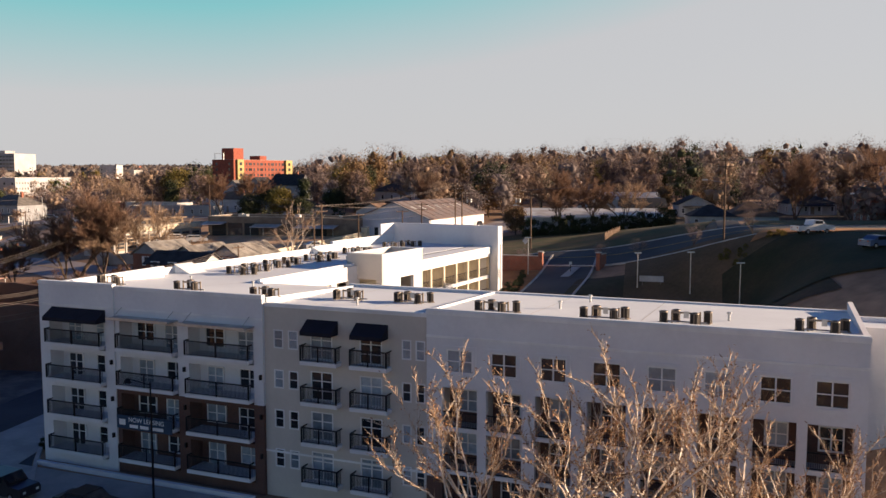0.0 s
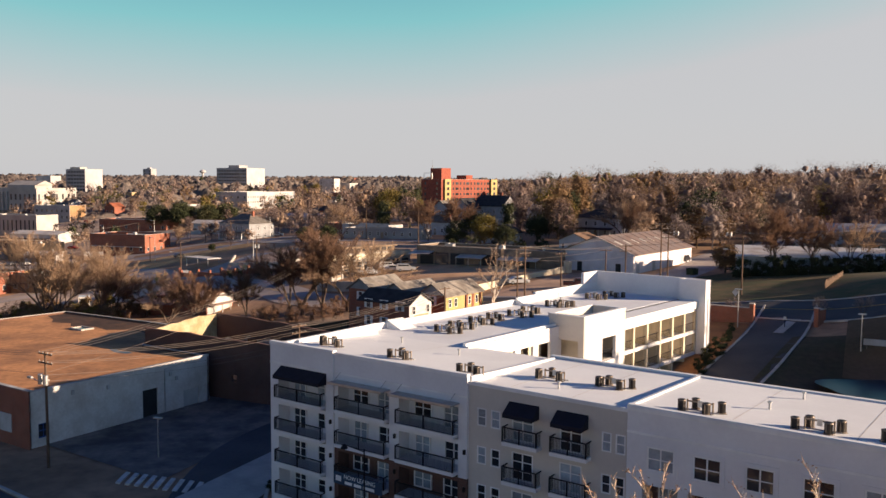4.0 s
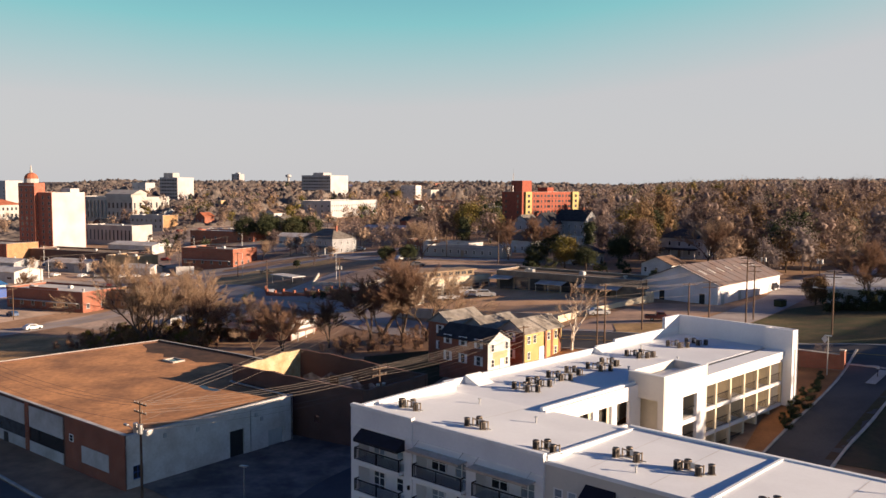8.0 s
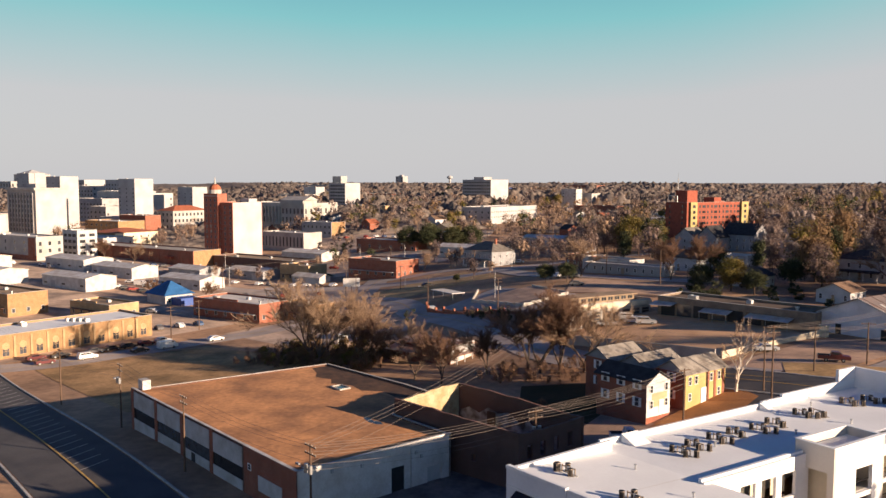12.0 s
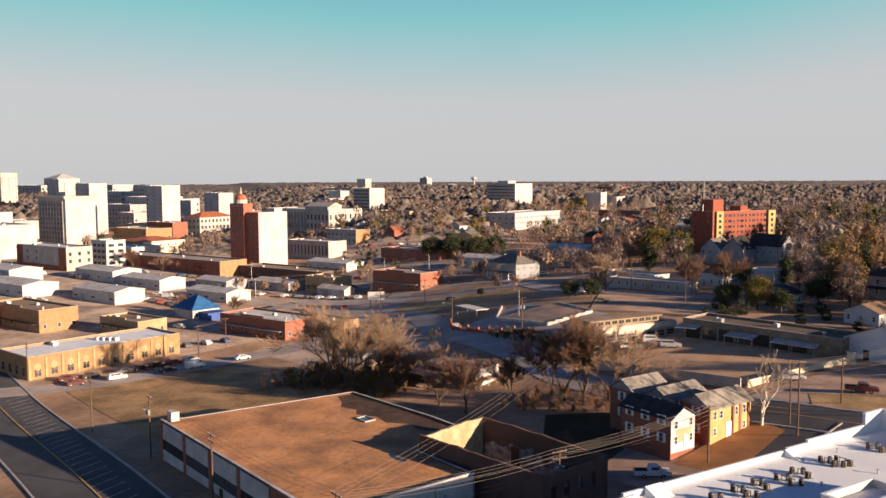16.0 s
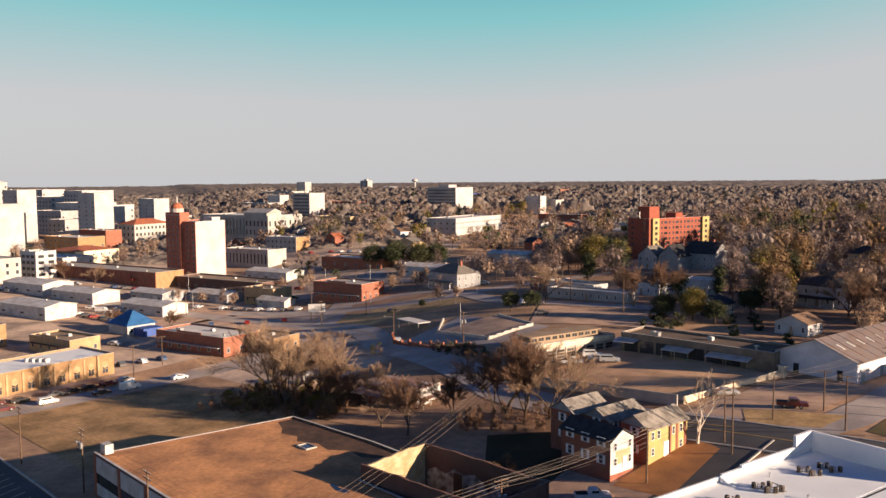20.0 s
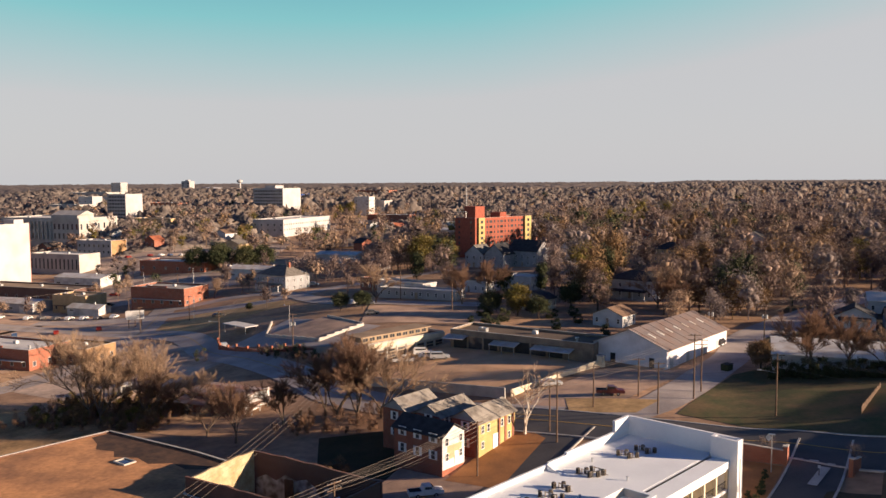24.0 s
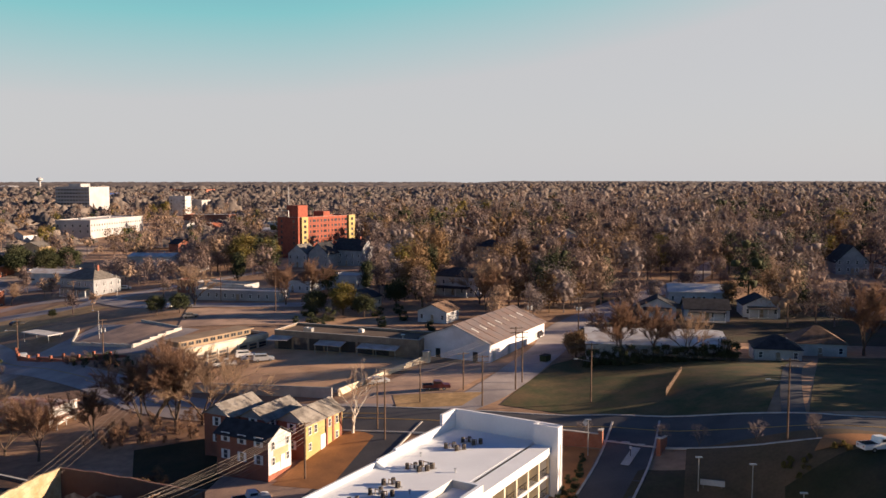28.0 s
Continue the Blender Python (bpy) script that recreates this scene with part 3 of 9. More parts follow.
def balcony(parent, x0, x1, z, y, out, back=0.0, face=None, banner=False):
    """A slab with a dark metal railing round it."""
    b = part("balcony", Geo(face).box(x0, x1, y - out, y + back, z - 0.28, z), STUCCO, parent, "projecting pale slab with a dark railing")
    part("top_rail", Geo(face).box(x0, x1, y - out, y - out + 0.07, z + 1.02, z + 1.1).box(x0, x0 + 0.07, y - out + 0.07, y, z + 1.02, z + 1.1).box(x1 - 0.07, x1, y - out + 0.07, y, z + 1.02, z + 1.1), BLACK_METAL, b, "black top rail")
    g = Geo(face)
    n = int((x1 - x0) / 0.11)
    for i in range(1, n):
        x = x0 + (x1 - x0) * i / n
        g.box(x - 0.014, x + 0.014, y - out + 0.015, y - out + 0.045, z + 0.1, z + 1.02)
    for xx in (x0 + 0.03, x1 - 0.03):
        for i in range(1, max(2, int(out / 0.14))):
            yy = y - out + i * 0.14
            g.box(xx - 0.015, xx + 0.015, yy - 0.014, yy + 0.014, z + 0.1, z + 1.02)
    g.box(x0, x1, y - out + 0.01, y - out + 0.05, z + 0.06, z + 0.1)
    part("rail_infill", g, RAIL_MESH, b)
    for xx in (x0, (x0 + x1) / 2 - 0.04, x1 - 0.08):
        part("post", Geo(face).box(xx, xx + 0.08, y - out - 0.01, y - out + 0.07, z, z + 1.02), BLACK_METAL, b)
    return b


def awning(parent, x0, x1, z, y):
    g = Geo()
    g.add([(x0, y, z + 0.95), (x1, y, z + 0.95), (x1, y - 1.0, z + 0.25), (x0, y - 1.0, z + 0.25), (x1, y - 1.0, z), (x0, y - 1.0, z), (x0, y, z), (x1, y, z)],
          [(0, 3, 2, 1), (3, 5, 4, 2), (0, 6, 5, 3), (1, 2, 4, 7)])
    a = part("awning", g, BLACK_CLOTH, parent, "dark navy cloth awning")
    part("awning_bar", Geo().cyl((x0, y - 1.0, z), (x1, y - 1.0, z), 0.03, n=6), BLACK_METAL, a)


def canopy(parent, x0, x1, z, y):
    c = part("canopy", Geo().box(x0, x1, y - 1.2, y, z, z + 0.1).box(x0 - 0.05, x1 + 0.05, y - 1.25, y - 1.2, z - 0.05, z + 0.15), GALV, parent, "flat pale metal canopy")
    for x in (x0 + 0.4, x1 - 0.4):
        part("stay", Geo().cyl((x, y - 1.0, z + 0.1), (x, y, z + 0.75), 0.025, n=5), GALV, c)


def recess_back(parent, x0, x1, z0, z1, y, ma):
    part("recess_wall", Geo().box(x0, x1, y, y + 0.1, z0, z1), ma, parent)


# street front, section by section: start, end, face, parapet, recesses
FRONT_Y = {"A1": -0.15, "A2": 0.0, "B": 0.25, "C": -0.12}
A_REC = {"A1": [(1.0, 6.7)], "A2": [(8.0, 13.5), (14.5, 20.2)]}
rng = random.Random(5)
for nm, s0, s1, top in (("A1", 0.0, 7.6, 15.65), ("A2", 7.6, 21.0, 15.5)):
    y = FRONT_Y[nm]
    holes = [(a, b, z, z + 2.55) for a, b in A_REC[nm] for z in FLOORS]
    low = 7.58 if nm == "A2" else 0.2
    part("front_wall", Geo().wall(s0, s1, low, top, y, y + 0.35, holes), STUCCO, apt)
    if nm == "A2":
        part("brick_cladding", Geo().wall(s0, s1, 0.2, 7.58, y - 0.03, y + 0.35, holes), BRICK_DARK, apt, "dark red-brown brick facing on the lower floors")
    for a, b in A_REC[nm]:
        for k, z in enumerate(FLOORS):
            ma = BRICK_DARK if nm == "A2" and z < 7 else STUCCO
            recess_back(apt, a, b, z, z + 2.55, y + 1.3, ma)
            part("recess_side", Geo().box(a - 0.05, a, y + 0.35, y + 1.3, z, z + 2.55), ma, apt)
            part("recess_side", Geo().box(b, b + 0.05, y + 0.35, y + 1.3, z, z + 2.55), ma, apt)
            wx = b - 2.1 if k % 2 == 0 or nm == "A1" else a + 0.6
            dx = a + 0.7 if wx > a + 2 else b - 2.2
            window(apt, wx, wx + 1.75, z + 0.75, z + 2.25, y + 1.24, rng.random() < 0.35)
            door_pair(apt, dx, dx + 1.5, z + 0.02, z + 2.2, y + 1.24, rng.random() < 0.7)
            balcony(apt, a, b - 0.1, z + 0.42, y, 0.55, 1.3)
            if k == 3:
                awning(apt, a + 0.35, b + 0.1, z + 2.25, y) if nm == "A1" else canopy(apt, a - 0.1, b + 0.1, z + 2.75, y)
            if k < 3:
                part("wall_lamp", Geo().box(b + 0.55, b + 0.7, y - 0.2, y, z + 1.9, z + 2.25), BLACK_METAL, apt)
    part("cornice", Geo().box(s0 - 0.02, s1 + 0.02, y - 0.08, y, top - 0.22, top + 0.02), TRIM, apt)
    part("string_course", Geo().box(s0, s1, y - 0.05, y, 13.75, 13.9), TRIM, apt)
yB = FRONT_Y["B"]
b_win = [(21.75, 22.55), (22.95, 23.75), (31.75, 32.45), (32.75, 33.45)]
b_door = [(24.75, 26.5), (28.6, 30.3)]
holes = [(a, b, z + 1.35, z + 2.7) for a, b in b_win for z in FLOORS] + [(a, b, z + 0.8, z + 2.85) for a, b in b_door for z in FLOORS]
part("front_wall", Geo().wall(21.0, 33.7, 0.2, 14.95, yB, yB + 0.35, holes), STUCCO_TAN, apt, "tan stucco wall")
part("cornice", Geo().box(21.0, 33.7, yB - 0.07, yB, 14.75, 14.97), TRIM, apt)
part("string_course", Geo().box(21.0, 33.7, yB - 0.05, yB, 4.25, 4.4), TRIM, apt)
for z in FLOORS:
    for a, b in b_win:
        window(apt, a, b, z + 1.35, z + 2.7, yB + 0.05, rng.random() < 0.5, 0, 1)
    for a, b in b_door:
        door_pair(apt, a, b, z + 0.8, z + 2.85, yB + 0.05, rng.random() < 0.6)
        balcony(apt, a - 0.4, b + 0.7, z + 0.8, yB, 0.8)
for a, b in b_door:
    awning(apt, a - 0.25, b + 0.45, FLOORS[3] + 2.65, yB)
yC = FRONT_Y["C"]
c_win = [(35.1, 36.9), (38.1, 39.85), (41.3, 43.0), (44.55, 46.3), (47.8, 49.5), (51.0, 52.6), (54.0, 55.7), (56.85, 58.6)]
holes = [(a, b, 11.3, 12.85) for a, b in c_win] + [(a - 0.3, b + 0.3, z + 0.15, z + 2.75) for a, b in c_win for z in FLOORS[:3]]
part("front_wall", Geo().wall(33.7, 59.5, 4.3, 15.34, yC, yC + 0.35, holes), STUCCO, apt)
part("brick_cladding", Geo().wall(33.7, 59.5, 0.2, 4.3, yC - 0.03, yC + 0.35, holes), BRICK_DARK, apt, "dark red-brown brick facing on the ground floor")
part("cornice", Geo().box(33.68, 59.55, yC - 0.09, yC, 15.04, 15.36), TRIM, apt)
part("string_course", Geo().box(33.7, 59.5, yC - 0.05, yC, 13.55, 13.7), TRIM, apt)
for a, b in c_win:
    window(apt, a, b, 11.3, 12.85, yC + 0.05, rng.random() < 0.4)
    part("window_surround", Geo().ring(a - 0.22, b + 0.22, 11.08, 13.07, 0.2, yC - 0.05, yC), STUCCO, apt)
    for z in FLOORS[:3]:
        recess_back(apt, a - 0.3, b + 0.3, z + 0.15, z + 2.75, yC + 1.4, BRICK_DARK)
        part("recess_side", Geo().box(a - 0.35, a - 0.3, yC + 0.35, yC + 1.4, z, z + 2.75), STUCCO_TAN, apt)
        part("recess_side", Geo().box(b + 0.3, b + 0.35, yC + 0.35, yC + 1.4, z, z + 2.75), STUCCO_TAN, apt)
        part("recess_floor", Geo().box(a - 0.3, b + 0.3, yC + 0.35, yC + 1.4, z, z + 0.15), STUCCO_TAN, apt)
        window(apt, a + 0.3, b - 0.1, z + 0.9, z + 2.4, yC + 1.33, rng.random() < 0.4)
        r = part("railing", Geo().box(a - 0.28, b + 0.28, yC + 0.06, yC + 0.12, z + 1.1, z + 1.17).box(a - 0.28, b + 0.28, yC + 0.06, yC + 0.12, z + 0.18, z + 0.24), BLACK_METAL, apt)
        gi = Geo()
        for i in range(1, 21):
            x = a - 0.28 + (b - a + 0.56) * i / 21
            gi.box(x - 0.014, x + 0.014, yC + 0.075, yC + 0.105, z + 0.24, z + 1.1)
        part("rail_infill", gi, RAIL_MESH, r)
# ends, back and inner walls of the front range
part("end_wall", Geo().box(-0.05, 0.3, 0.2, 14.2, 0.2, 15.3), STUCCO, apt)
part("end_wall", Geo().box(59.2, 59.5, 0.23, 14.0, 0.2, 15.3), STUCCO, apt)
part("partition_wall", Geo().box(0.3, 20.6, 13.9, 14.1, 0.4, 13.9), STUCCO, apt)
part("back_wall", Geo().box(20.6, 59.2, 13.6, 14.0, 1.0, 14.6), STUCCO, apt)
part("step_wall", Geo().add([(20.85, 0.4, 14.2), (21.15, 0.4, 14.2), (21.15, 13.6, 14.2), (20.85, 13.6, 14.2), (20.85, 0.4, 15.35), (21.15, 0.4, 15.35), (21.15, 13.6, 14.6), (20.85, 13.6, 14.6)], [(0, 3, 2, 1), (4, 5, 6, 7), (0, 1, 5, 4), (1, 2, 6, 5), (2, 3, 7, 6), (3, 0, 4, 7)]), ROOF_WHITE, apt)
part("step_wall", Geo().add([(33.55, 0.65, 14.2), (33.8, 0.65, 14.2), (33.8, 13.6, 14.2), (33.55, 13.6, 14.2), (33.55, 0.65, 15.26), (33.8, 0.65, 15.26), (33.8, 13.6, 14.72), (33.55, 13.6, 14.72)], [(0, 3, 2, 1), (4, 5, 6, 7), (0, 1, 5, 4), (1, 2, 6, 5), (2, 3, 7, 6), (3, 0, 4, 7)]), ROOF_WHITE, apt)
def slope(s0, s1, n0, n1, zf, zb):
    """A roof deck that falls from the street front to the court."""
    return Geo().add([(s0, n0, zf - 0.3), (s1, n0, zf - 0.3), (s1, n1, zb - 0.3), (s0, n1, zb - 0.3), (s0, n0, zf), (s1, n0, zf), (s1, n1, zb), (s0, n1, zb)],
                     [(0, 3, 2, 1), (4, 5, 6, 7), (0, 1, 5, 4), (1, 2, 6, 5), (2, 3, 7, 6), (3, 0, 4, 7)])


DECKS = ((0.3, 20.85, 0.2, 14.2, 15.2, 14.3), (21.15, 33.55, 0.6, 13.6, 14.85, 14.5), (33.8, 59.2, 0.23, 13.6, 15.15, 14.6))


def deck_z(s, n):
    for s0, s1, n0, n1, zf, zb in DECKS:
        if s < s1:
            return zf + (zb - zf) * (n - n0) / (n1 - n0)
    return zb


for d in DECKS:
    part("roof", slope(*d), ROOF_WHITE, apt, "bright white roof membrane")
part("coping", Geo().box(0.0, 7.6, -0.15, 0.25, 15.65, 15.7), ROOF_WHITE, apt)
part("coping", Geo().box(7.6, 21.0, 0.0, 0.4, 15.5, 15.55), ROOF_WHITE, apt)
part("coping", Geo().box(21.0, 33.7, 0.25, 0.65, 14.97, 15.02), ROOF_WHITE, apt)
part("coping", Geo().box(33.7, 59.5, -0.12, 0.28, 15.36, 15.41), ROOF_WHITE, apt)
part("coping", Geo().box(-0.08, 0.33, 0.25, 14.2, 15.3, 15.36), ROOF_WHITE, apt)
part("parapet", Geo().box(20.6, 59.2, 13.6, 14.0, 14.6, 14.72), ROOF_WHITE, apt)
for ss in (24.0, 29.0, 40.0, 47.0, 10.0):
    part("roof_seam", Geo().add([(ss, 1.2, deck_z(ss, 1.2) + 0.012), (ss + 0.05, 1.2, deck_z(ss, 1.2) + 0.012), (ss + 0.05, 13.4, deck_z(ss, 13.4) + 0.012), (ss, 13.4, deck_z(ss, 13.4) + 0.012)], [(0, 1, 2, 3)]), FLAT_LIGHT, apt)
# range behind the east end
part("east_range_wall", Geo().box(59.5, 80.0, 14.0, 14.35, 2.0, 13.6).box(59.5, 59.85, 14.35, 19.0, 2.0, 13.6).box(79.65, 80.0, 14.35, 19.0, 2.0, 13.6).box(59.85, 79.65, 18.65, 19.0, 2.0, 13.6), STUCCO, apt)
part("roof", Geo().box(59.85, 79.65, 14.35, 18.65, 13.0, 13.3), ROOF_WHITE, apt, "bright white roof membrane")

# rear wing with galleries
WG = Matrix.Translation((-1.6, 14.2, 0)) @ pose(0, 0, 0, 0, 0, -4.4)
part("wing_wall", Geo(WG).box(0, 0.35, 0, 47.2, 0.5, 14.85), STUCCO, apt)
w_holes = [(2.0 + 3.2 * i, 4.3 + 3.2 * i, z + 0.1, z + 2.6) for i in range(4) for z in FLOORS[1:]]
TURN = pose(13.5, 0, 0, 0, 0, 90)
part("court_wall", Geo(WG @ TURN).wall(0.0, 16.0, 1.0, 14.5, -0.35, 0.0, w_holes), STUCCO, apt)
for h in w_holes:
    part("recess_wall", Geo(WG @ TURN).box(h[0], h[1], 0.9, 1.0, h[2], h[3]), STUCCO_WARM, apt)
    window(apt, h[0] + 0.5, h[0] + 1.7, h[2] + 0.6, h[3] - 0.3, 0.86, False, 1, 1, "window", WG @ TURN)
g_holes = [(24.8 + 3.45 * i + 1.15, 24.8 + 3.45 * i + 2.3, z + 0.05, z + 2.2) for i in range(6) for z in FLOORS[1:]]
part("gallery_wall", Geo(WG @ TURN).wall(24.0, 45.6, 3.0, 14.3, -0.3, 0.0, g_holes), STUCCO_WARM, apt, "cream stucco wall behind the galleries")
for h in g_holes:
    door_pair(apt, h[0], h[1], h[2], h[3], -0.2, rng.random() < 0.8, WG @ TURN)
for z in FLOORS[1:] + (13.4,):
    part("gallery_floor", Geo(WG).box(13.5, 16.1, 24.5, 45.6, z - 0.42, z), STUCCO, apt)
for i in range(7):
    v = 24.8 + 3.45 * i
    part("column", Geo(WG).box(15.7, 16.1, v - 0.18, v + 0.18, 3.0, 12.95), STUCCO_WARM, apt, "square cream column")
    if i < 6:
        for z in FLOORS[1:]:
            r = part("railing", Geo(WG).box(15.85, 15.92, v + 0.22, v + 3.23, z + 1.0, z + 1.07).box(15.85, 15.92, v + 0.22, v + 3.23, z + 0.08, z + 0.13), BLACK_METAL, apt)
            gg = Geo(WG)
            for j in range(1, 18):
                gg.box(15.875, 15.895, v + 0.22 + j * 0.168 - 0.009, v + 0.22 + j * 0.168 + 0.009, z + 0.13, z + 1.0)
            part("rail_infill", gg, BLACK_METAL, r)
            part("half_wall", Geo(WG).box(13.7, 15.6, v - 0.08, v + 0.08, z, z + 2.3), STUCCO_WARM, apt) if i else None
# stair tower
st = Geo(WG)
st.box(12.6, 16.9, 24.1, 24.5, 3.0, 15.75).box(12.6, 12.95, 15.9, 24.1, 13.6, 15.75)
part("stair_tower", st, STUCCO_TAN, apt, "tan stucco stair tower")
part("stair_front", Geo(WG).wall(12.6, 16.9, 3.0, 15.75, 15.5, 15.9, [(13.5, 16.2, 3.0, 13.1)]), STUCCO_TAN, apt)
part("stair_back_wall", Geo(WG).box(12.95, 16.5, 17.0, 17.2, 3.0, 13.4), STUCCO_WARM, apt)
# sunlit side in white stucco, not tan: the sunlight is in the colour
part("stair_side", Geo(WG @ pose(16.9, 0, 0, 0, 0, 90)).wall(15.9, 24.1, 3.0, 15.75, 0.0, 0.4, [(19.4, 22.4, 3.5, 6.9), (19.4, 22.4, 7.4, 9.9), (19.4, 22.4, 10.4, 13.0)]), STUCCO, apt)
for z in FLOORS[1:]:
    part("landing", Geo(WG).box(13.0, 16.5, 17.2, 24.1, z - 0.3, z), CONCRETE, apt)
    part("railing", Geo(WG).box(16.5, 16.56, 19.4, 22.4, z + 0.95, z + 1.05), BLACK_METAL, apt)
part("stair_roof", Geo(WG).box(12.95, 16.5, 15.9, 24.1, 14.6, 14.85), ROOF_WHITE, apt)
part("coping", Geo(WG).box(12.55, 16.95, 15.45, 15.95, 15.75, 15.82).box(12.55, 16.95, 24.05, 24.55, 15.75, 15.82).box(12.55, 13.0, 15.95, 24.05, 15.75, 15.82).box(16.45, 16.95, 15.95, 24.05, 15.75, 15.82), ROOF_WHITE, apt)
# wing roof, raised end parapets and pylon
part("roof", Geo(WG).box(0.35, 13.15, 0.0, 47.0, 13.9, 14.32).box(13.15, 16.3, 24.5, 45.6, 13.4, 14.3), ROOF_WHITE, apt, "bright white roof membrane")
part("parapet", Geo(WG).box(13.15, 13.5, 0, 15.5, 14.3, 14.75).box(0, 0.35, 0, 27.0, 14.85, 14.95).box(0, 0.4, 27.0, 31.0, 14.85, 15.15).box(0, 0.4, 31.0, 47.2, 14.85, 15.5), ROOF_WHITE, apt)
part("end_parapet", Geo(WG).box(0, 17.3, 46.8, 47.25, 4.0, 17.1).box(0, 0.45, 43.0, 46.8, 15.5, 17.1), STUCCO, apt, "tall white end wall rising over the roof")
part("pylon", Geo(WG).box(13.5, 14.0, 45.6, 46.8, 3.0, 17.1).box(14.0, 17.3, 45.6, 46.0, 3.0, 17.1), STUCCO, apt)
part("pylon_side", Geo(WG @ pose(17.3, 0, 0, 0, 0, 90)).wall(46.0, 46.8, 3.0, 17.1, 0.0, 0.4, [(46.2, 46.6, 7.5, 14.6)]), STUCCO, apt)
part("pylon_roof", Geo(WG).box(14.0, 16.9, 46.0, 46.8, 16.6, 16.8), ROOF_WHITE, apt)
part("roof_cricket", Geo(WG).side([(0.4, 14.3), (3.2, 14.3), (1.6, 14.55), (0.4, 15.1)], 26.4, 27.4), ROOF_WHITE, apt)
part("roof_cricket", Geo(WG).side([(0.4, 14.3), (2.5, 14.3), (0.4, 15.2)], 3.0, 5.4), ROOF_WHITE, apt)
for u, v in ((7, 10), (9, 21), (3, 33), (10, 30)):
    part("roof_vent", Geo(WG).cyl((u, v, 14.3), (u, v, 14.75), 0.09, n=8).cyl((u, v, 14.75), (u, v, 14.85), 0.17, n=8), GALV, apt)
for s, n in ((14, 9), (27, 3), (41, 6), (52, 5), (42, 11), (6, 11)):
    zz = deck_z(s, n)
    part("roof_vent", Geo().cyl((s, n, zz - 0.1), (s, n, zz + 0.45), 0.08, n=8).cyl((s, n, zz + 0.45), (s, n, zz + 0.55), 0.15, n=8), GALV, apt)
# banner on a railing
ban = part("banner", Geo().box(8.05, 13.3, -0.64, -0.6, 4.72, 5.75), BANNER, apt, "navy banner with pale lettering")
txt = bpy.data.curves.new("lettering", "FONT")
txt.body, txt.size, txt.extrude, txt.align_x = "NOW LEASING", 0.5, 0.005, "CENTER"
txt.materials.append(TRIM)
t_ob = new("lettering", txt)
t_ob.parent, t_ob.matrix_basis = ban, Matrix.Translation((10.9, -0.655, 5.3)) @ pose(0, 0, 0, 90, 0, 0)
part("lettering_bar", Geo().box(9.3, 10.1, -0.65, -0.641, 4.85, 5.1).box(10.3, 11.1, -0.65, -0.641, 4.85, 5.1).box(11.3, 12.5, -0.65, -0.641, 4.85, 5.1).box(8.3, 8.9, -0.65, -0.641, 5.0, 5.45), TRIM, ban)
tagged(new("retaining_wall", Geo(APT).box(0.4, 20.9, -1.4, -1.05, 0.4, 1.35).mesh("retaining_wall", STUCCO)), "low pale wall under the ground-floor balconies", "wall", kind="structure")

# ---- rooftop condensers ----


def condenser(m, first=[]):
    if first:
        return copy_thing(first[0], m)
    c = thing("condenser_unit", m, "brown metal air-conditioning condenser on a white roof", "air conditioner", "condensers on the roof")
    part("coil", Geo().cyl((0, 0, 0.12), (0, 0, 0.92), 0.36, n=14), AC_DARK, c)
    part("top_cap", Geo().cyl((0, 0, 0.92), (0, 0, 1.0), 0.41, 0.38, 14), AC_TAN, c)
    part("fan_guard", Geo().cyl((0, 0, 1.0), (0, 0, 1.04), 0.26, 0.2, 12), BLACK_METAL, c)
    part("base_pan", Geo().cyl((0, 0, 0.04), (0, 0, 0.12), 0.41, n=14), AC_TAN, c)
    for a in range(4):
        x, y = 0.37 * math.cos(a * 1.571 + 0.785), 0.37 * math.sin(a * 1.571 + 0.785)
        part("corner_post", Geo().box(x - 0.04, x + 0.04, y - 0.04, y + 0.04, 0.12, 0.92), AC_TAN, c)
    part("sleeper", Geo().box(-0.45, 0.45, -0.3, -0.2, 0, 0.05).box(-0.45, 0.45, 0.2, 0.3, 0, 0.05), WOOD_PALE, c)
    first.append(c)
    return c


rng = random.Random(11)
spots = [(APT, s, n, deck_z(s, n), k) for s, n, k in ((3.8, 4.2, 3), (12.1, 3.6, 3), (20.3, 2.0, 3), (25.3, 5.6, 3), (30.0, 6.0, 4), (37.8, 1.9, 4), (44.9, 2.1, 4), (49.7, 2.4, 4), (57.3, 2.5, 4))]
spots += [(APT @ WG, u, v, 14.33, k) for u, v, k in ((7.0, 5.2, 4), (6.4, 7.9, 4), (6.2, 11.8, 4), (6.0, 15.2, 3), (6.5, 18.8, 4), (6.1, 22.2, 3), (5.4, 28.2, 4), (6.2, 29.9, 2), (5.4, 37.9, 4), (6.2, 41.2, 4))]
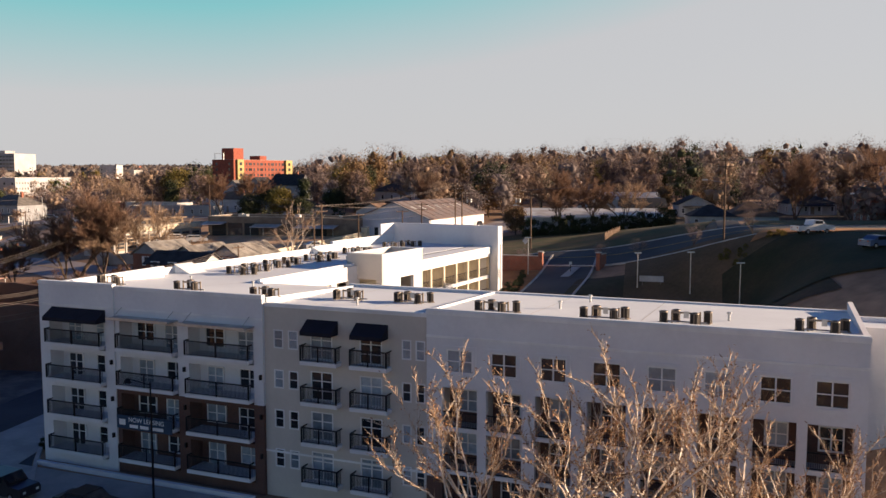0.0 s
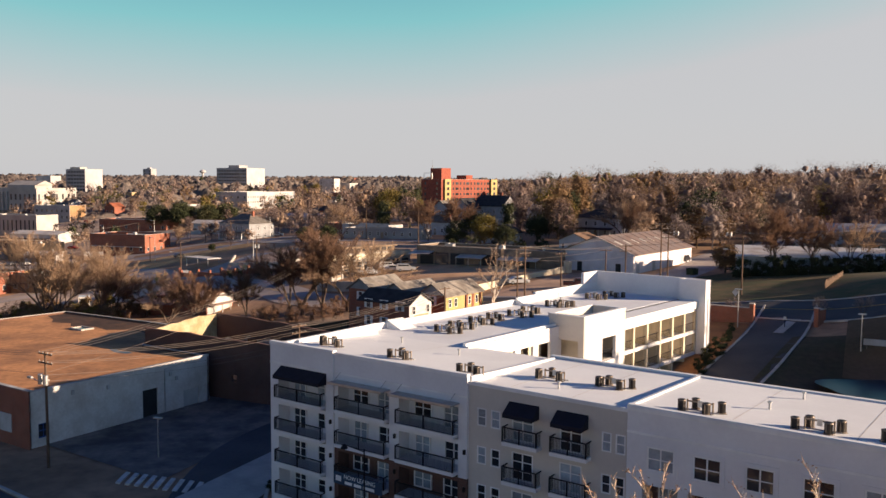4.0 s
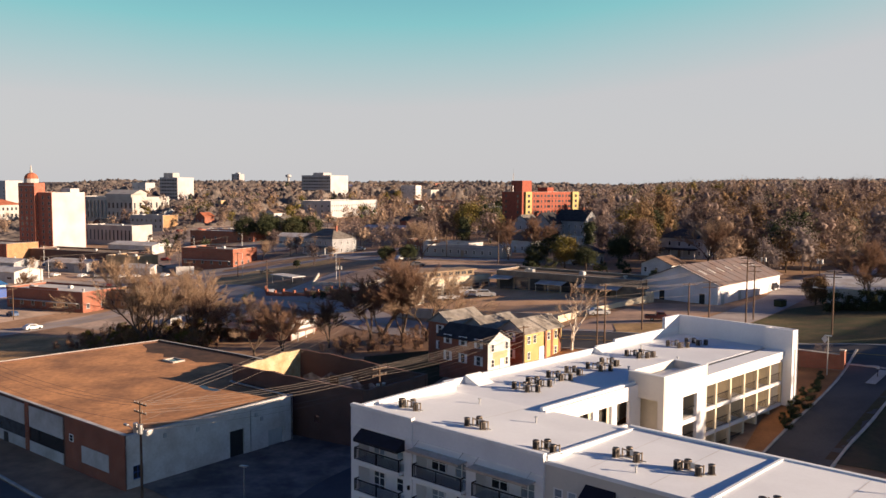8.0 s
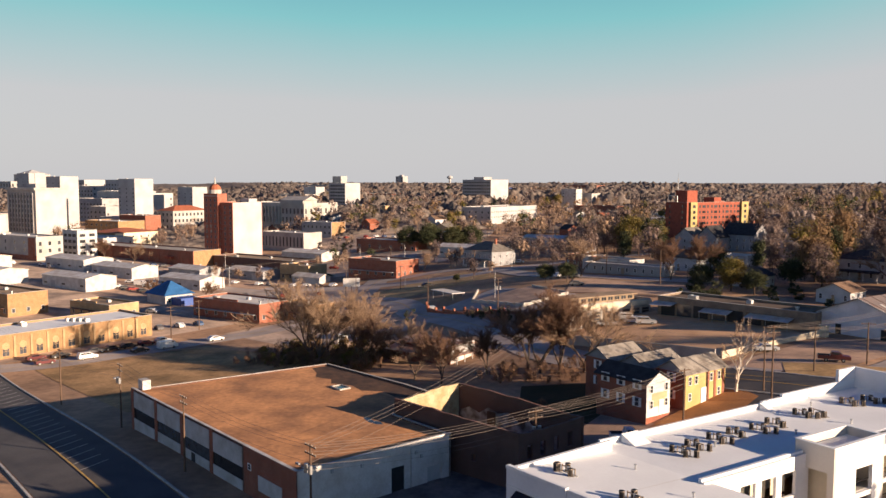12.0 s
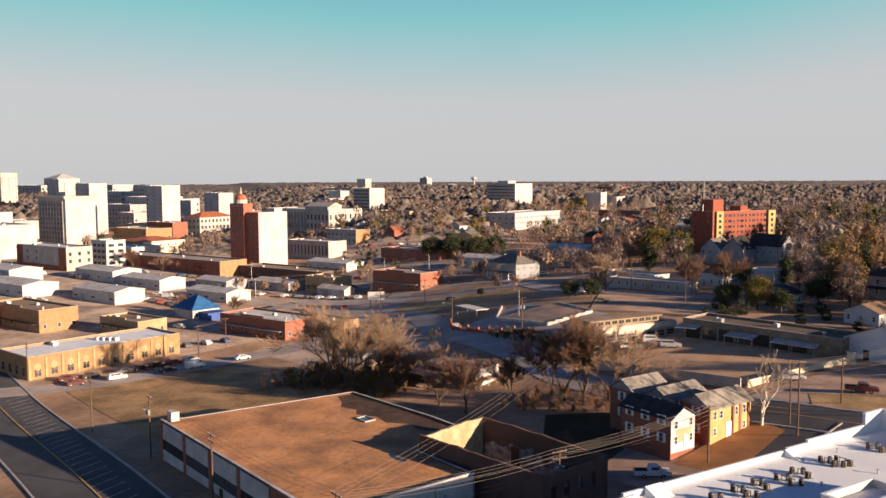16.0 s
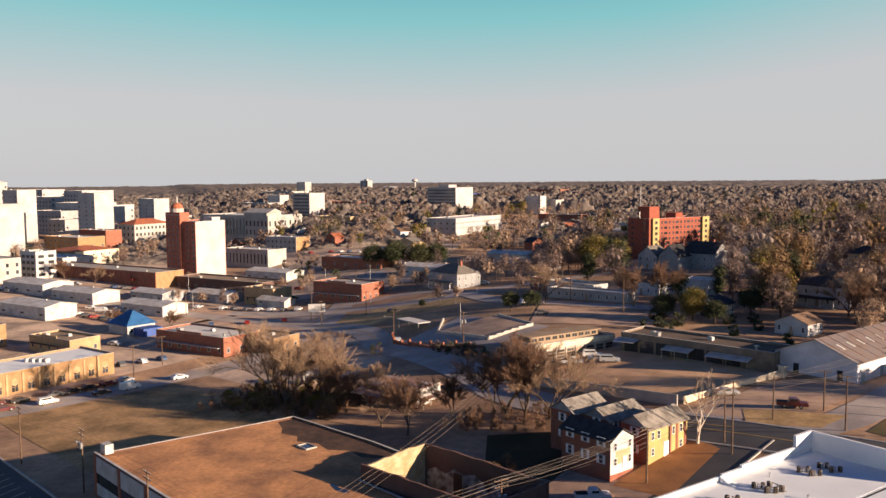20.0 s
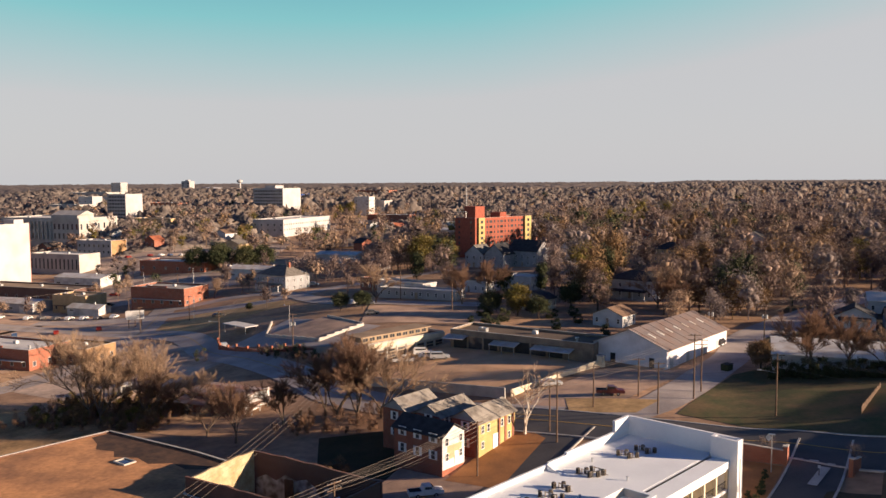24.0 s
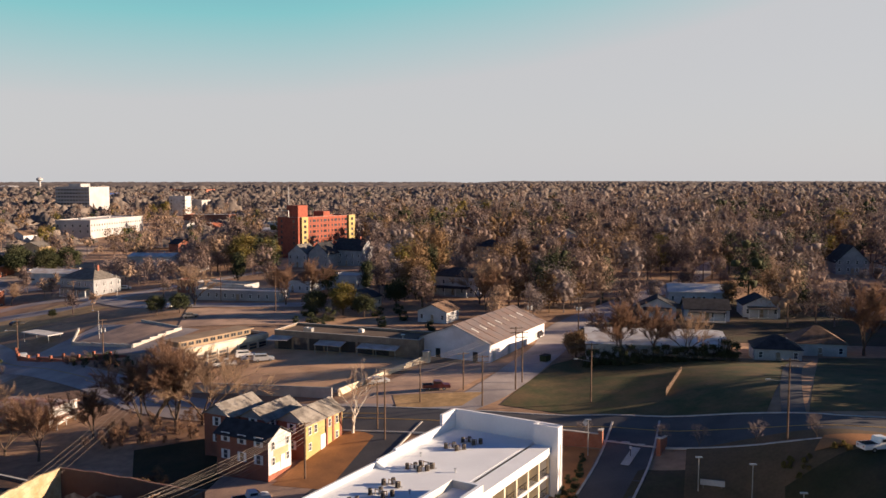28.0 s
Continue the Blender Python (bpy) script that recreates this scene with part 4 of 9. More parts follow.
for M0, s, n, z, k in spots:
    for i in range(k):
        dx, dy = ((-1.25, -0.3), (0.5, -0.35), (-0.6, 0.55), (1.15, 0.5))[i]
        condenser(M0 @ pose(s + dx + rng.uniform(-0.1, 0.1), n + dy + rng.uniform(-0.1, 0.1), z, 0, 0, rng.uniform(0, 90)) @ Matrix.Diagonal((0.82, 0.82, 0.86, 1)))
    cb = thing("conduit_box", M0 @ pose(s, n, z), "small grey conduit stand between roof condensers", "conduit", "conduit stands on the roof")
    part("stand", Geo().box(-0.9, -0.8, -0.06, 0.0, 0, 0.75).box(0.75, 0.85, -0.06, 0.0, 0, 0.75).box(-0.9, 0.85, -0.07, -0.01, 0.6, 0.7), WOOD_PALE, cb)
    part("pipe", Geo().cyl((-1.25, -0.1, 0.12), (1.2, -0.1, 0.12), 0.05, n=6), GALV, cb)
    part("switch_box", Geo().box(-0.15, 0.15, -0.15, -0.07, 0.35, 0.75), GALV, cb)

# ---- building kit ----
WIN_MESH = {}


def win_mesh(w, h, frame_mat=None, glass=None, bars=0, cross=1):
    """A shared window: a thin frame with glazing bars round a set-back pane, outside towards -y, standing on its sill's middle."""
    key = (round(w, 2), round(h, 2), (frame_mat or TRIM).name, (glass or GLASS_FAR).name, bars, cross)
    if key in WIN_MESH:
        return WIN_MESH[key]
    t = min(0.1, w * 0.09)
    g = Geo().ring(-w / 2, w / 2, 0, h, t, -0.07, 0.0)
    for i in range(1, bars + 1):
        x = -w / 2 + w * i / (bars + 1)
        g.box(x - t / 3, x + t / 3, -0.06, 0.0, t, h - t)
    for i in range(1, cross + 1):
        z = h * i / (cross + 1)
        g.box(-w / 2 + t, w / 2 - t, -0.055, 0.0, z - t / 3, z + t / 3)
    nf = len(g.f)
    g.box(-w / 2 + t, w / 2 - t, -0.03, 0.0, t, h - t)
    me = g.mesh("window", frame_mat or TRIM)
    me.materials.append(glass or GLASS_FAR)
    for i, p in enumerate(me.polygons):
        p.material_index = 1 if i >= nf else 0
    WIN_MESH[key] = me
    return me


def face_m(w, d, face, along, z):
    """The pose of something on a wall face, along metres from the face's middle, its outside towards -y."""
    if face == "front":
        return pose(along, -d / 2, z)
    if face == "right":
        return pose(w / 2, along, z, 0, 0, 90)
    if face == "back":
        return pose(-along, d / 2, z, 0, 0, 180)
    return pose(-w / 2, -along, z, 0, 0, -90)


def wall_windows(parent, w, d, face, rows, cols, ww, wh, z0, dz, margin=1.0, frame_mat=None, glass=None, bars=0, cross=1, name="window", skip=()):
    L = (w if face in ("front", "back") else d) - 2 * margin
    me = win_mesh(ww, wh, frame_mat, glass, bars, cross)
    for r in range(rows):
        for c in range(cols):
            if (r, c) in skip:
                continue
            a = 0 if cols == 1 else -L / 2 + ww / 2 + (L - ww) * c / (cols - 1)
            part(name, me, None, parent, m=face_m(w, d, face, a, z0 + r * dz))


KEEP_OUT = []
ROOF_UNIT = [Geo().box(-1.1, 1.1, -0.7, 0.7, 0, 0.95).box(-0.9, -0.2, -0.5, 0.5, 0.95, 1.1).mesh("roof_unit", GALV), Geo().box(-0.6, 0.6, -0.6, 0.6, 0, 0.8).cyl((0, 0, 0.8), (0, 0, 0.95), 0.45, n=10).mesh("roof_unit", PANEL_GREY), Geo().cyl((0, 0, 0), (0, 0, 0.7), 0.3, n=10).cyl((0, 0, 0.7), (0, 0, 0.95), 0.5, n=10).mesh("roof_unit", GALV)]


def building(name, x, y, w, d, ang, h, wall, label, roof="flat", roof_mat=None, roof_h=2.0, z0=None, category="building", group="", parapet=0.5, eave=0.4, walls=None, ridge="x", sink=2.5):
    """A house or block: four walls with thickness and a flat, gabled or hipped roof. Origin at the middle of its base."""
    z0 = gz(x, y) if z0 is None else z0
    KEEP_OUT.append((x, y, math.hypot(w, d) / 2))
    b = thing(name, pose(x, y, z0, 0, 0, ang), label, category, group)
    W, D = w / 2, d / 2
    ws = walls or {}
    t = 0.3
    top = h + (parapet if roof == "flat" else 0)
    part("wall", Geo().box(-W, W, -D, -D + t, -sink, top), ws.get("front", wall), b)
    part("wall", Geo().box(W - t, W, -D + t, D - t, -sink, top), ws.get("right", wall), b)
    part("wall", Geo().box(-W, W, D - t, D, -sink, top), ws.get("back", wall), b)
    part("wall", Geo().box(-W, -W + t, -D + t, D - t, -sink, top), ws.get("left", wall), b)
    rm = roof_mat or FLAT_GREY
    e = eave
    if roof == "flat":
        part("roof", Geo().box(-W + t, W - t, -D + t, D - t, h - 0.3, h), rm, b)
        part("coping", Geo().box(-W - 0.05, W + 0.05, -D - 0.05, -D + t + 0.05, top, top + 0.08).box(-W - 0.05, W + 0.05, D - t - 0.05, D + 0.05, top, top + 0.08)
             .box(-W - 0.05, -W + t + 0.05, -D + t + 0.05, D - t - 0.05, top, top + 0.08).box(W - t - 0.05, W + 0.05, -D + t + 0.05, D - t - 0.05, top, top + 0.08), CONCRETE, b)
        if w > 12 and d > 9 and name != "warehouse":
            for i in range(2 if w < 30 else 3):
                ux, uy = (-0.3 + 0.33 * i) * w, (0.12 if i % 2 else -0.2) * d
                part("roof_unit", ROOF_UNIT[i], None, b, m=pose(ux, uy, h))
    elif roof == "gable":
        k = 0.16
        s = roof_h / (D if ridge == "x" else W)
        if ridge == "x":
            for sg in (-1, 1):
                part("roof_slope", Geo(Matrix.Diagonal((1, sg, 1, 1))).add([(-W - e, 0, h + roof_h), (W + e, 0, h + roof_h), (W + e, D + e, h - e * s), (-W - e, D + e, h - e * s), (-W - e, 0, h + roof_h + k), (W + e, 0, h + roof_h + k), (W + e, D + e, h - e * s + k), (-W - e, D + e, h - e * s + k)],
                     [(0, 3, 2, 1), (4, 5, 6, 7), (0, 1, 5, 4), (1, 2, 6, 5), (2, 3, 7, 6), (3, 0, 4, 7)]), rm, b)
            for sg in (-1, 1):
                part("gable", Geo().add([(sg * (W - 0.02), -D, h), (sg * (W - 0.02), D, h), (sg * (W - 0.02), 0, h + roof_h), (sg * (W - 0.25), -D, h), (sg * (W - 0.25), D, h), (sg * (W - 0.25), 0, h + roof_h)],
                     [(0, 1, 2), (3, 5, 4), (0, 2, 5, 3), (1, 4, 5, 2)]), ws.get("gable", wall), b)
        else:
            for sg in (-1, 1):
                part("roof_slope", Geo(Matrix.Diagonal((sg, 1, 1, 1))).add([(0, -D - e, h + roof_h), (0, D + e, h + roof_h), (W + e, D + e, h - e * s), (W + e, -D - e, h - e * s), (0, -D - e, h + roof_h + k), (0, D + e, h + roof_h + k), (W + e, D + e, h - e * s + k), (W + e, -D - e, h - e * s + k)],
                     [(0, 3, 2, 1), (4, 5, 6, 7), (0, 1, 5, 4), (1, 2, 6, 5), (2, 3, 7, 6), (3, 0, 4, 7)]), rm, b)
            for sg in (-1, 1):
                part("gable", Geo().add([(-W, sg * (D - 0.02), h), (W, sg * (D - 0.02), h), (0, sg * (D - 0.02), h + roof_h), (-W, sg * (D - 0.25), h), (W, sg * (D - 0.25), h), (0, sg * (D - 0.25), h + roof_h)],
                     [(0, 1, 2), (3, 5, 4), (0, 2, 5, 3), (1, 4, 5, 2)]), ws.get("gable", wall), b)
    elif roof == "hip":
        r = max(W, D) - min(W, D)
        rx, ry = (r, 0.01) if W > D else (0.01, r)
        p = [(-W - e, -D - e, h - 0.1), (W + e, -D - e, h - 0.1), (W + e, D + e, h - 0.1), (-W - e, D + e, h - 0.1), (-rx, -ry, h + roof_h), (rx, -ry, h + roof_h), (rx, ry, h + roof_h), (-rx, ry, h + roof_h)]
        part("roof", Geo().add(p, [(0, 1, 5, 4), (1, 2, 6, 5), (2, 3, 7, 6), (3, 0, 4, 7), (4, 5, 6, 7), (3, 2, 1, 0)]), rm, b)
    return b


def at(ob, name, geo, material, label=""):
    return part(name, geo, material, ob, label)


# ---- brown-roofed warehouse beside the side street ----
WH = pose(-63.9, 73.5, 0.0, 0, 0, -19.3)
wh = thing("warehouse", WH, "old brick and white-painted warehouse with an earthen brown flat roof", "warehouse")
ring_pts = [(0, 0), (0, 24.7), (-13.2, 24.7), (-13.4, 37.4), (-26.7, 37.7), (-49.5, 36.3), (-53.4, 0)]
part("roof", Geo().prism(list(reversed([(x * 0.995 - 0.12, y * 0.99 + 0.15) for x, y in ring_pts]))[::-1], 6.2, 6.7), TAR, wh, "brown tar roof with dark stains")
part("puddle", Geo().prism([(-15.0, 20.5), (-13.0, 19.9), (-11.2, 20.2), (-10.6, 20.9), (-11.8, 21.3), (-13.2, 20.9), (-14.6, 21.3), (-15.6, 21.0)], 6.7, 6.706), PUDDLE, wh, "shallow puddle that mirrors the sky")
# thin dark brown sheet with a ragged front edge, along the back parapet
part("dark_roof_patch", Geo().prism([(-14.0, 36.9), (-26.7, 37.1), (-48.6, 35.8), (-49.0, 32.5), (-45.0, 31.0), (-42.5, 29.2), (-39.0, 30.3), (-36.4, 28.6), (-33.0, 30.6), (-29.0, 29.8), (-26.0, 32.2), (-22.0, 31.6), (-18.5, 34.0), (-15.0, 33.4)], 6.7, 6.706), DARK_BROWN, wh, "irregular dark brown patch along the back of the roof")
hatch = part("skylight", Geo().ring(-34.0, -31.4, 0, 0.25, 0.18, 0, 0.01), CONCRETE, wh)
hatch.data = Geo().box(-34.2, -31.2, 27.0, 27.2, 6.7, 6.95).box(-34.2, -31.2, 29.0, 29.2, 6.7, 6.95).box(-34.2, -34.0, 27.2, 29.0, 6.7, 6.95).box(-31.4, -31.2, 27.2, 29.0, 6.7, 6.95).mesh("skylight", CONCRETE)
part("skylight_glass", Geo().box(-34.0, -31.4, 27.2, 29.0, 6.72, 6.8), GLASS_FAR, hatch)
for a, b_ in zip(ring_pts[1:], ring_pts[2:]):
    va, vb = Vector(a), Vector(b_)
    L = (vb - va).length
    Mx = Matrix.Translation((va.x, va.y, 0)) @ pose(0, 0, 0, 0, 0, math.degrees(math.atan2((vb - va).y, (vb - va).x)))
    part("parapet_wall", Geo(Mx).box(0, L, 0, 0.3, -1.5, 6.95), BRICK_DARK, wh)
    part("coping", Geo(Mx).box(0, L, -0.04, 0.34, 6.95, 7.03), CONCRETE, wh)
# white side wall on the parking lot
sd = Geo(pose(0, 0, 0, 0, 0, 90)).wall(0, 24.7, -1.5, 7.15, 0.0, 0.3, [(1.1, 2.4, 1.9, 3.5), (14.4, 16.6, 0.9, 4.4), (20.5, 23.0, 1.0, 3.2)])
part("side_wall", sd, SIDE_WHITE, wh, "white-painted brick side wall, stained")
WS = pose(0, 0, 0, 0, 0, 90)
part("window", win_mesh(1.3, 1.6, SIGN_BLUE, GLASS_FAR, 1, 1), None, wh, m=WS @ pose(1.75, 0.2, 1.9))
part("loading_door", Geo(WS).box(14.4, 16.6, 0.2, 0.28, 0.9, 4.4), RAIL_MESH, wh, "dark loading door")
part("shutter", Geo(WS).box(20.5, 23.0, 0.2, 0.28, 1.0, 3.2), PANEL_GREY, wh)
for xx, zz in ((5.0, 5.9), (9.5, 5.6), (18.3, 5.5), (19.2, 4.8)):
    part("meter_box", Geo(WS).box(xx, xx + 0.35, -0.2, 0, zz, zz + 0.5), PANEL_GREY, wh)
part("drain_pipe", Geo(WS).cyl((17.6, -0.1, 0.8), (17.6, -0.1, 6.5), 0.06, n=6).cyl((17.6, -0.1, 6.5), (20.2, -0.1, 6.7), 0.05, n=6), GALV, wh)
part("coping", Geo(WS).box(0.3, 24.7, -0.04, 0.34, 7.15, 7.22), PAINT_WHITE, wh)
# street front: brick piers with white panel bands between
part("front_wall", Geo().box(-53.4, 0, 0.0, 0.3, -1.5, 7.2), BRICK_DARK, wh, "dark red brick front")
for i in range(4):
    x0 = -53.0 + i * 10.0
    part("upper_panel", Geo().box(x0 + 0.7, x0 + 9.4, -0.1, 0.0, 4.2, 6.9), PAINT_WHITE, wh, "white panel band over the shop windows")
    part("lower_panel", Geo().box(x0 + 0.7, x0 + 9.4, -0.1, 0.0, 0.2, 2.4), PAINT_WHITE, wh)
    part("shop_window", Geo().box(x0 + 0.7, x0 + 9.4, -0.05, 0.0, 2.4, 4.2), GLASS_FAR, wh)
    part("pier", Geo().box(x0 - 0.2, x0 + 0.7, -0.2, 0.0, -1.5, 7.3), BRICK, wh)
part("door", Geo().box(-29.5, -28.3, -0.16, -0.1, 0.1, 2.3), RAIL_MESH, wh)
part("brick_bay", Geo().box(-13.0, 0.3, -0.12, 0.0, -1.5, 7.35), BRICK, wh, "red brick corner bay")
part("sign_panel", Geo().box(-9.0, -3.0, -0.2, -0.12, 2.4, 4.4), PAINT_WHITE, wh, "blank white sign panel")
part("window", win_mesh(0.9, 0.9), None, wh, m=pose(-11.4, -0.12, 4.4))
part("sign_box", Geo().box(-53.6, -51.6, 1.2, 2.6, 7.0, 8.6), PAINT_WHITE, wh)
part("coping", Geo().box(-53.4, -13.0, -0.06, 0.34, 7.3, 7.38).box(-13.0, 0.3, -0.16, 0.34, 7.35, 7.43), PAINT_WHITE, wh)

# ---- roofless brick ruin ----
ru = thing("ruined_building", WH, "roofless sooty brick ruin with plastered inner walls", "ruin")


def ruin_wall(name, p, q, z0, tops, t, material, label="", holes=()):
    """A broken wall from p to q whose top runs through the heights in tops, t metres thick; holes are dark openings right through it."""
    d = Vector(q) - Vector(p)
    Mx = Matrix.Translation((p[0], p[1], 0)) @ pose(0, 0, 0, 0, 0, math.degrees(math.atan2(d.y, d.x)))
    L, n = d.length, len(tops)
    g = Geo(Mx)
    low = min(tops) - 0.6
    g.wall(0, L, z0, low, 0, t, holes)
    for i in range(n):
        a, b = tops[i], tops[min(i + 1, n - 1)]
        x0, x1 = L * i / n, L * (i + 1) / n
        g.add([(x0, 0, low), (x1, 0, low), (x1, t, low), (x0, t, low), (x0, 0, a), (x1, 0, b), (x1, t, b), (x0, t, a)],
              [(4, 5, 6, 7), (0, 1, 5, 4), (1, 2, 6, 5), (2, 3, 7, 6), (3, 0, 4, 7)])
    return part(name, g, material, ru, label)


ruin_wall("front_wall", (-13.2, 24.9), (10.5, 27.4), 0, (9.35, 9.3, 9.25, 9.2, 9.35, 9.1, 9.15, 9.0, 9.05, 8.95, 9.0, 8.9), 0.4, BRICK_DARK, "sooty brick wall", [(6.0, 6.9, 3.2, 4.2), (15.5, 16.4, 3.4, 4.4)])
# inner face catches the sun; that warmth is in the plaster colour
ruin_wall("side_wall", (-13.2, 37.9), (-13.2, 25.3), 0, (9.75, 9.7, 9.68, 9.8, 9.6, 9.55, 9.3, 9.35, 9.1, 9.0), 0.4, RUIN_SUNLIT, "flaking plaster on the inner wall, coloured cream as sunlit")
ruin_wall("back_wall", (-12.8, 37.5), (9.5, 41.4), 0, (9.75, 9.7, 9.55, 9.6, 9.4, 9.2, 9.25, 9.0, 8.8, 8.7, 8.5, 8.4), 0.4, BRICK_DARK, "sooty inner brick of the back wall")
ruin_wall("plaster_band", (-12.4, 37.44), (6.0, 40.66), 2.0, (5.6, 6.4, 5.7, 6.9, 6.2, 6.7, 5.5, 6.1, 4.6, 5.2), 0.06, RUIN_WHITE, "flaking white plaster on the lower wall")
ruin_wall("end_wall", (10.5, 27.4), (9.5, 41.2), 0, (8.9, 8.6, 8.7, 8.45, 8.5, 8.4, 8.35, 8.4), 0.4, BRICK_DARK, "sooty brick end wall with bare window openings", [(1.8, 2.9, 4.9, 6.9), (4.6, 5.7, 4.9, 6.9), (7.6, 8.7, 4.9, 6.9), (10.6, 11.7, 4.9, 6.9), (1.8, 2.9, 1.4, 3.2), (4.6, 6.2, 0.6, 3.2), (8.6, 9.7, 1.4, 3.2)])
part("white_window", win_mesh(1.5, 1.6, PAINT_WHITE, GLASS_FAR, 1, 1), None, ru, m=Matrix.Translation((10.05, 33.0, 0.9)) @ pose(0, 0, 0, 0, 0, 94))
part("door_patch", Geo(pose(-6.4, 37.9, 0, 0, 0, 10)).box(0, 1.6, -0.3, -0.22, 3.0, 6.6), DARK_BROWN, ru, "soot-black blocked doorway")
part("floor_rubble", Geo().prism([(-12.8, 25.3), (10.3, 27.8), (9.2, 41.2), (-12.8, 37.5)], 0.4, 2.2), YARD_DARK, ru, "dark weedy rubble")
for k, (u, v, w_, h_) in enumerate(((-9, 29, 2.2, 0.9), (-2, 33, 3.0, 1.2), (4, 36, 2.6, 1.0), (7, 31, 1.8, 0.8), (-7, 35, 2.4, 1.1))):
    part("rubble_heap", Geo().add([(u - w_, v - w_ * 0.6, 2.2), (u + w_, v - w_ * 0.5, 2.2), (u + w_ * 0.8, v + w_ * 0.7, 2.2), (u - w_ * 0.7, v + w_ * 0.6, 2.2), (u - 0.2 * w_, v, 2.2 + h_), (u + 0.3 * w_, v + 0.2, 2.2 + h_ * 0.8)],
         [(0, 1, 5, 4), (1, 2, 5), (2, 3, 4, 5), (3, 0, 4)]), BRICK_OLD if k % 2 else YARD_DARK, ru)

# ---- brick row houses behind the wing ----


def row_house(x, y, w, d, ang, h, rh, ridge, wall, rm, label, z0, faces, gable=None):
    b = building("row_house", x, y, w, d, ang, h, wall, label, "gable", rm, rh, z0, "house", "brick row houses", ridge=ridge, walls={"gable": gable or SIDING})
    for f, rows, cols, mg in faces:
        wall_windows(b, w, d, f, rows, cols, 0.95, 1.5, 0.9, 2.8, mg, TRIM, bars=0, cross=1)
        L = (w if f in ("front", "back") else d) - 2 * mg
        for r in range(rows):
            for c in range(cols):
                a = 0 if cols == 1 else -L / 2 + 0.475 + (L - 0.95) * c / (cols - 1)
                for s in (-1, 1):
                    part("shutter", SHUTTER, None, b, m=face_m(w, d, f, a + s * 0.7, 0.9 + r * 2.8))
    return b


SHUTTER = Geo().box(-0.18, 0.18, -0.06, 0.0, 0, 1.5).mesh("shutter", TRIM)
h1 = row_house(-40.4, 129.8, 10.4, 5.7, -23, 4.9, 1.6, "x", BRICK, SHINGLE_DARK, "two-storey brick row house with dark roof and whitewashed gable end", 5.6, [("front", 2, 3, 1.4)], SIDING)
part("gable_face", Geo().box(5.2, 5.26, -2.85, 2.85, -0.6, 4.9), SIDING, h1, "whitewashed end wall")
part("tan_panel", Geo().box(5.26, 5.29, -1.6, 2.1, 0.9, 3.1), SIDING_TAN, h1, "tan patch on the whitewash")
part("entrance_door", Geo().box(5.29, 5.35, 0.2, 1.2, -0.2, 1.9), TRIM, h1)
for a in (-1.7, 1.9):
    for zz in (0.7, 3.2):
        part("window", win_mesh(0.8, 1.3, TRIM, GLASS_FAR), None, h1, m=pose(5.27, a, zz, 0, 0, 90))
h2 = row_house(-33.0, 138.2, 5.6, 10.6, -23, 5.4, 1.75, "y", BRICK, SHINGLE_PALE, "two-storey brick row house with a yellow side and grey gabled roof", 5.7, [("front", 2, 1, 1.0)], SIDING_GREY)
part("yellow_face", Geo().box(2.8, 2.86, -5.3, 5.3, -0.6, 5.4), YELLOW, h2, "yellow side face")
for a in (0.5, 2.4, 4.7):
    part("red_pilaster", Geo().box(2.86, 2.95, a - 0.28, a + 0.28, -0.6, 5.4), BRICK, h2, "strip of red brick")
for a in (-4.2, -2.6, 1.4, 3.5):
    part("window", win_mesh(0.8, 1.4, TRIM, GLASS_FAR), None, h2, m=pose(2.87, a, 3.4, 0, 0, 90))
for a in (-4.2, 3.5):
    part("window", win_mesh(0.8, 1.3, TRIM, GLASS_FAR), None, h2, m=pose(2.87, a, 0.8, 0, 0, 90))
part("entrance_door", Geo().box(2.86, 2.95, -1.3, 0.1, -0.1, 2.6), TRIM, h2, "white double door")
part("stoop", Geo().box(2.86, 5.4, -3.4, 3.6, -1.6, -0.25), BRICK, h2, "low brick terrace")
h3 = row_house(-40.6, 140.7, 5.6, 9.6, -23, 5.1, 1.7, "y", BRICK, SHINGLE_PALE, "two-storey brick row house with pale grey gabled roof", 5.6, [("front", 2, 1, 1.2), ("right", 2, 2, 1.2)], SIDING_GREY)
h4 = row_house(-47.1, 140.6, 5.6, 8.8, -23, 5.6, 1.8, "y", BRICK, SHINGLE_PALE, "two-storey brick row house with grey gabled roof", 5.6, [("front", 2, 1, 1.2), ("left", 2, 2, 1.2)], SIDING_GREY)

# ---- motor depot round the gravel yard ----
dp = building("depot_garage", -70.0, 195.5, 9.5, 26.0, -29, 4.9, CONCRETE, "cream depot with a row of garage doors and clerestory", roof_mat=ROOF_DARK, z0=7.3, walls={"front": CONCRETE})
for i in range(8):
    gd = part("garage_door", Geo().box(-1.25, 1.25, -0.06, 0.0, 0, 3.4), WOOD_PALE, dp, m=face_m(9.5, 26.0, "right", -11.2 + i * 3.2, 0.1))
    for zz in (0.5, 1.25, 2.0, 2.75):
        if i != 4:
            part("door_light", Geo().box(-1.1, 1.1, -0.1, -0.06, zz, zz + 0.5), GLASS_FAR, gd)
    part("pilaster", Geo().box(4.75, 4.95, -12.95 + i * 3.2, -12.6 + i * 3.2, -0.5, 4.1), CONCRETE, dp)
part("fascia", Geo().box(4.75, 5.15, -13.0, 13.0, 4.1, 5.2), STUCCO_WARM, dp, "cream fascia band")
cl = part("clerestory", Geo().box(-2.6, 2.0, -12.0, 10.0, 4.9, 6.5), FLAT_BROWN, dp, "long clerestory with a strip of windows")
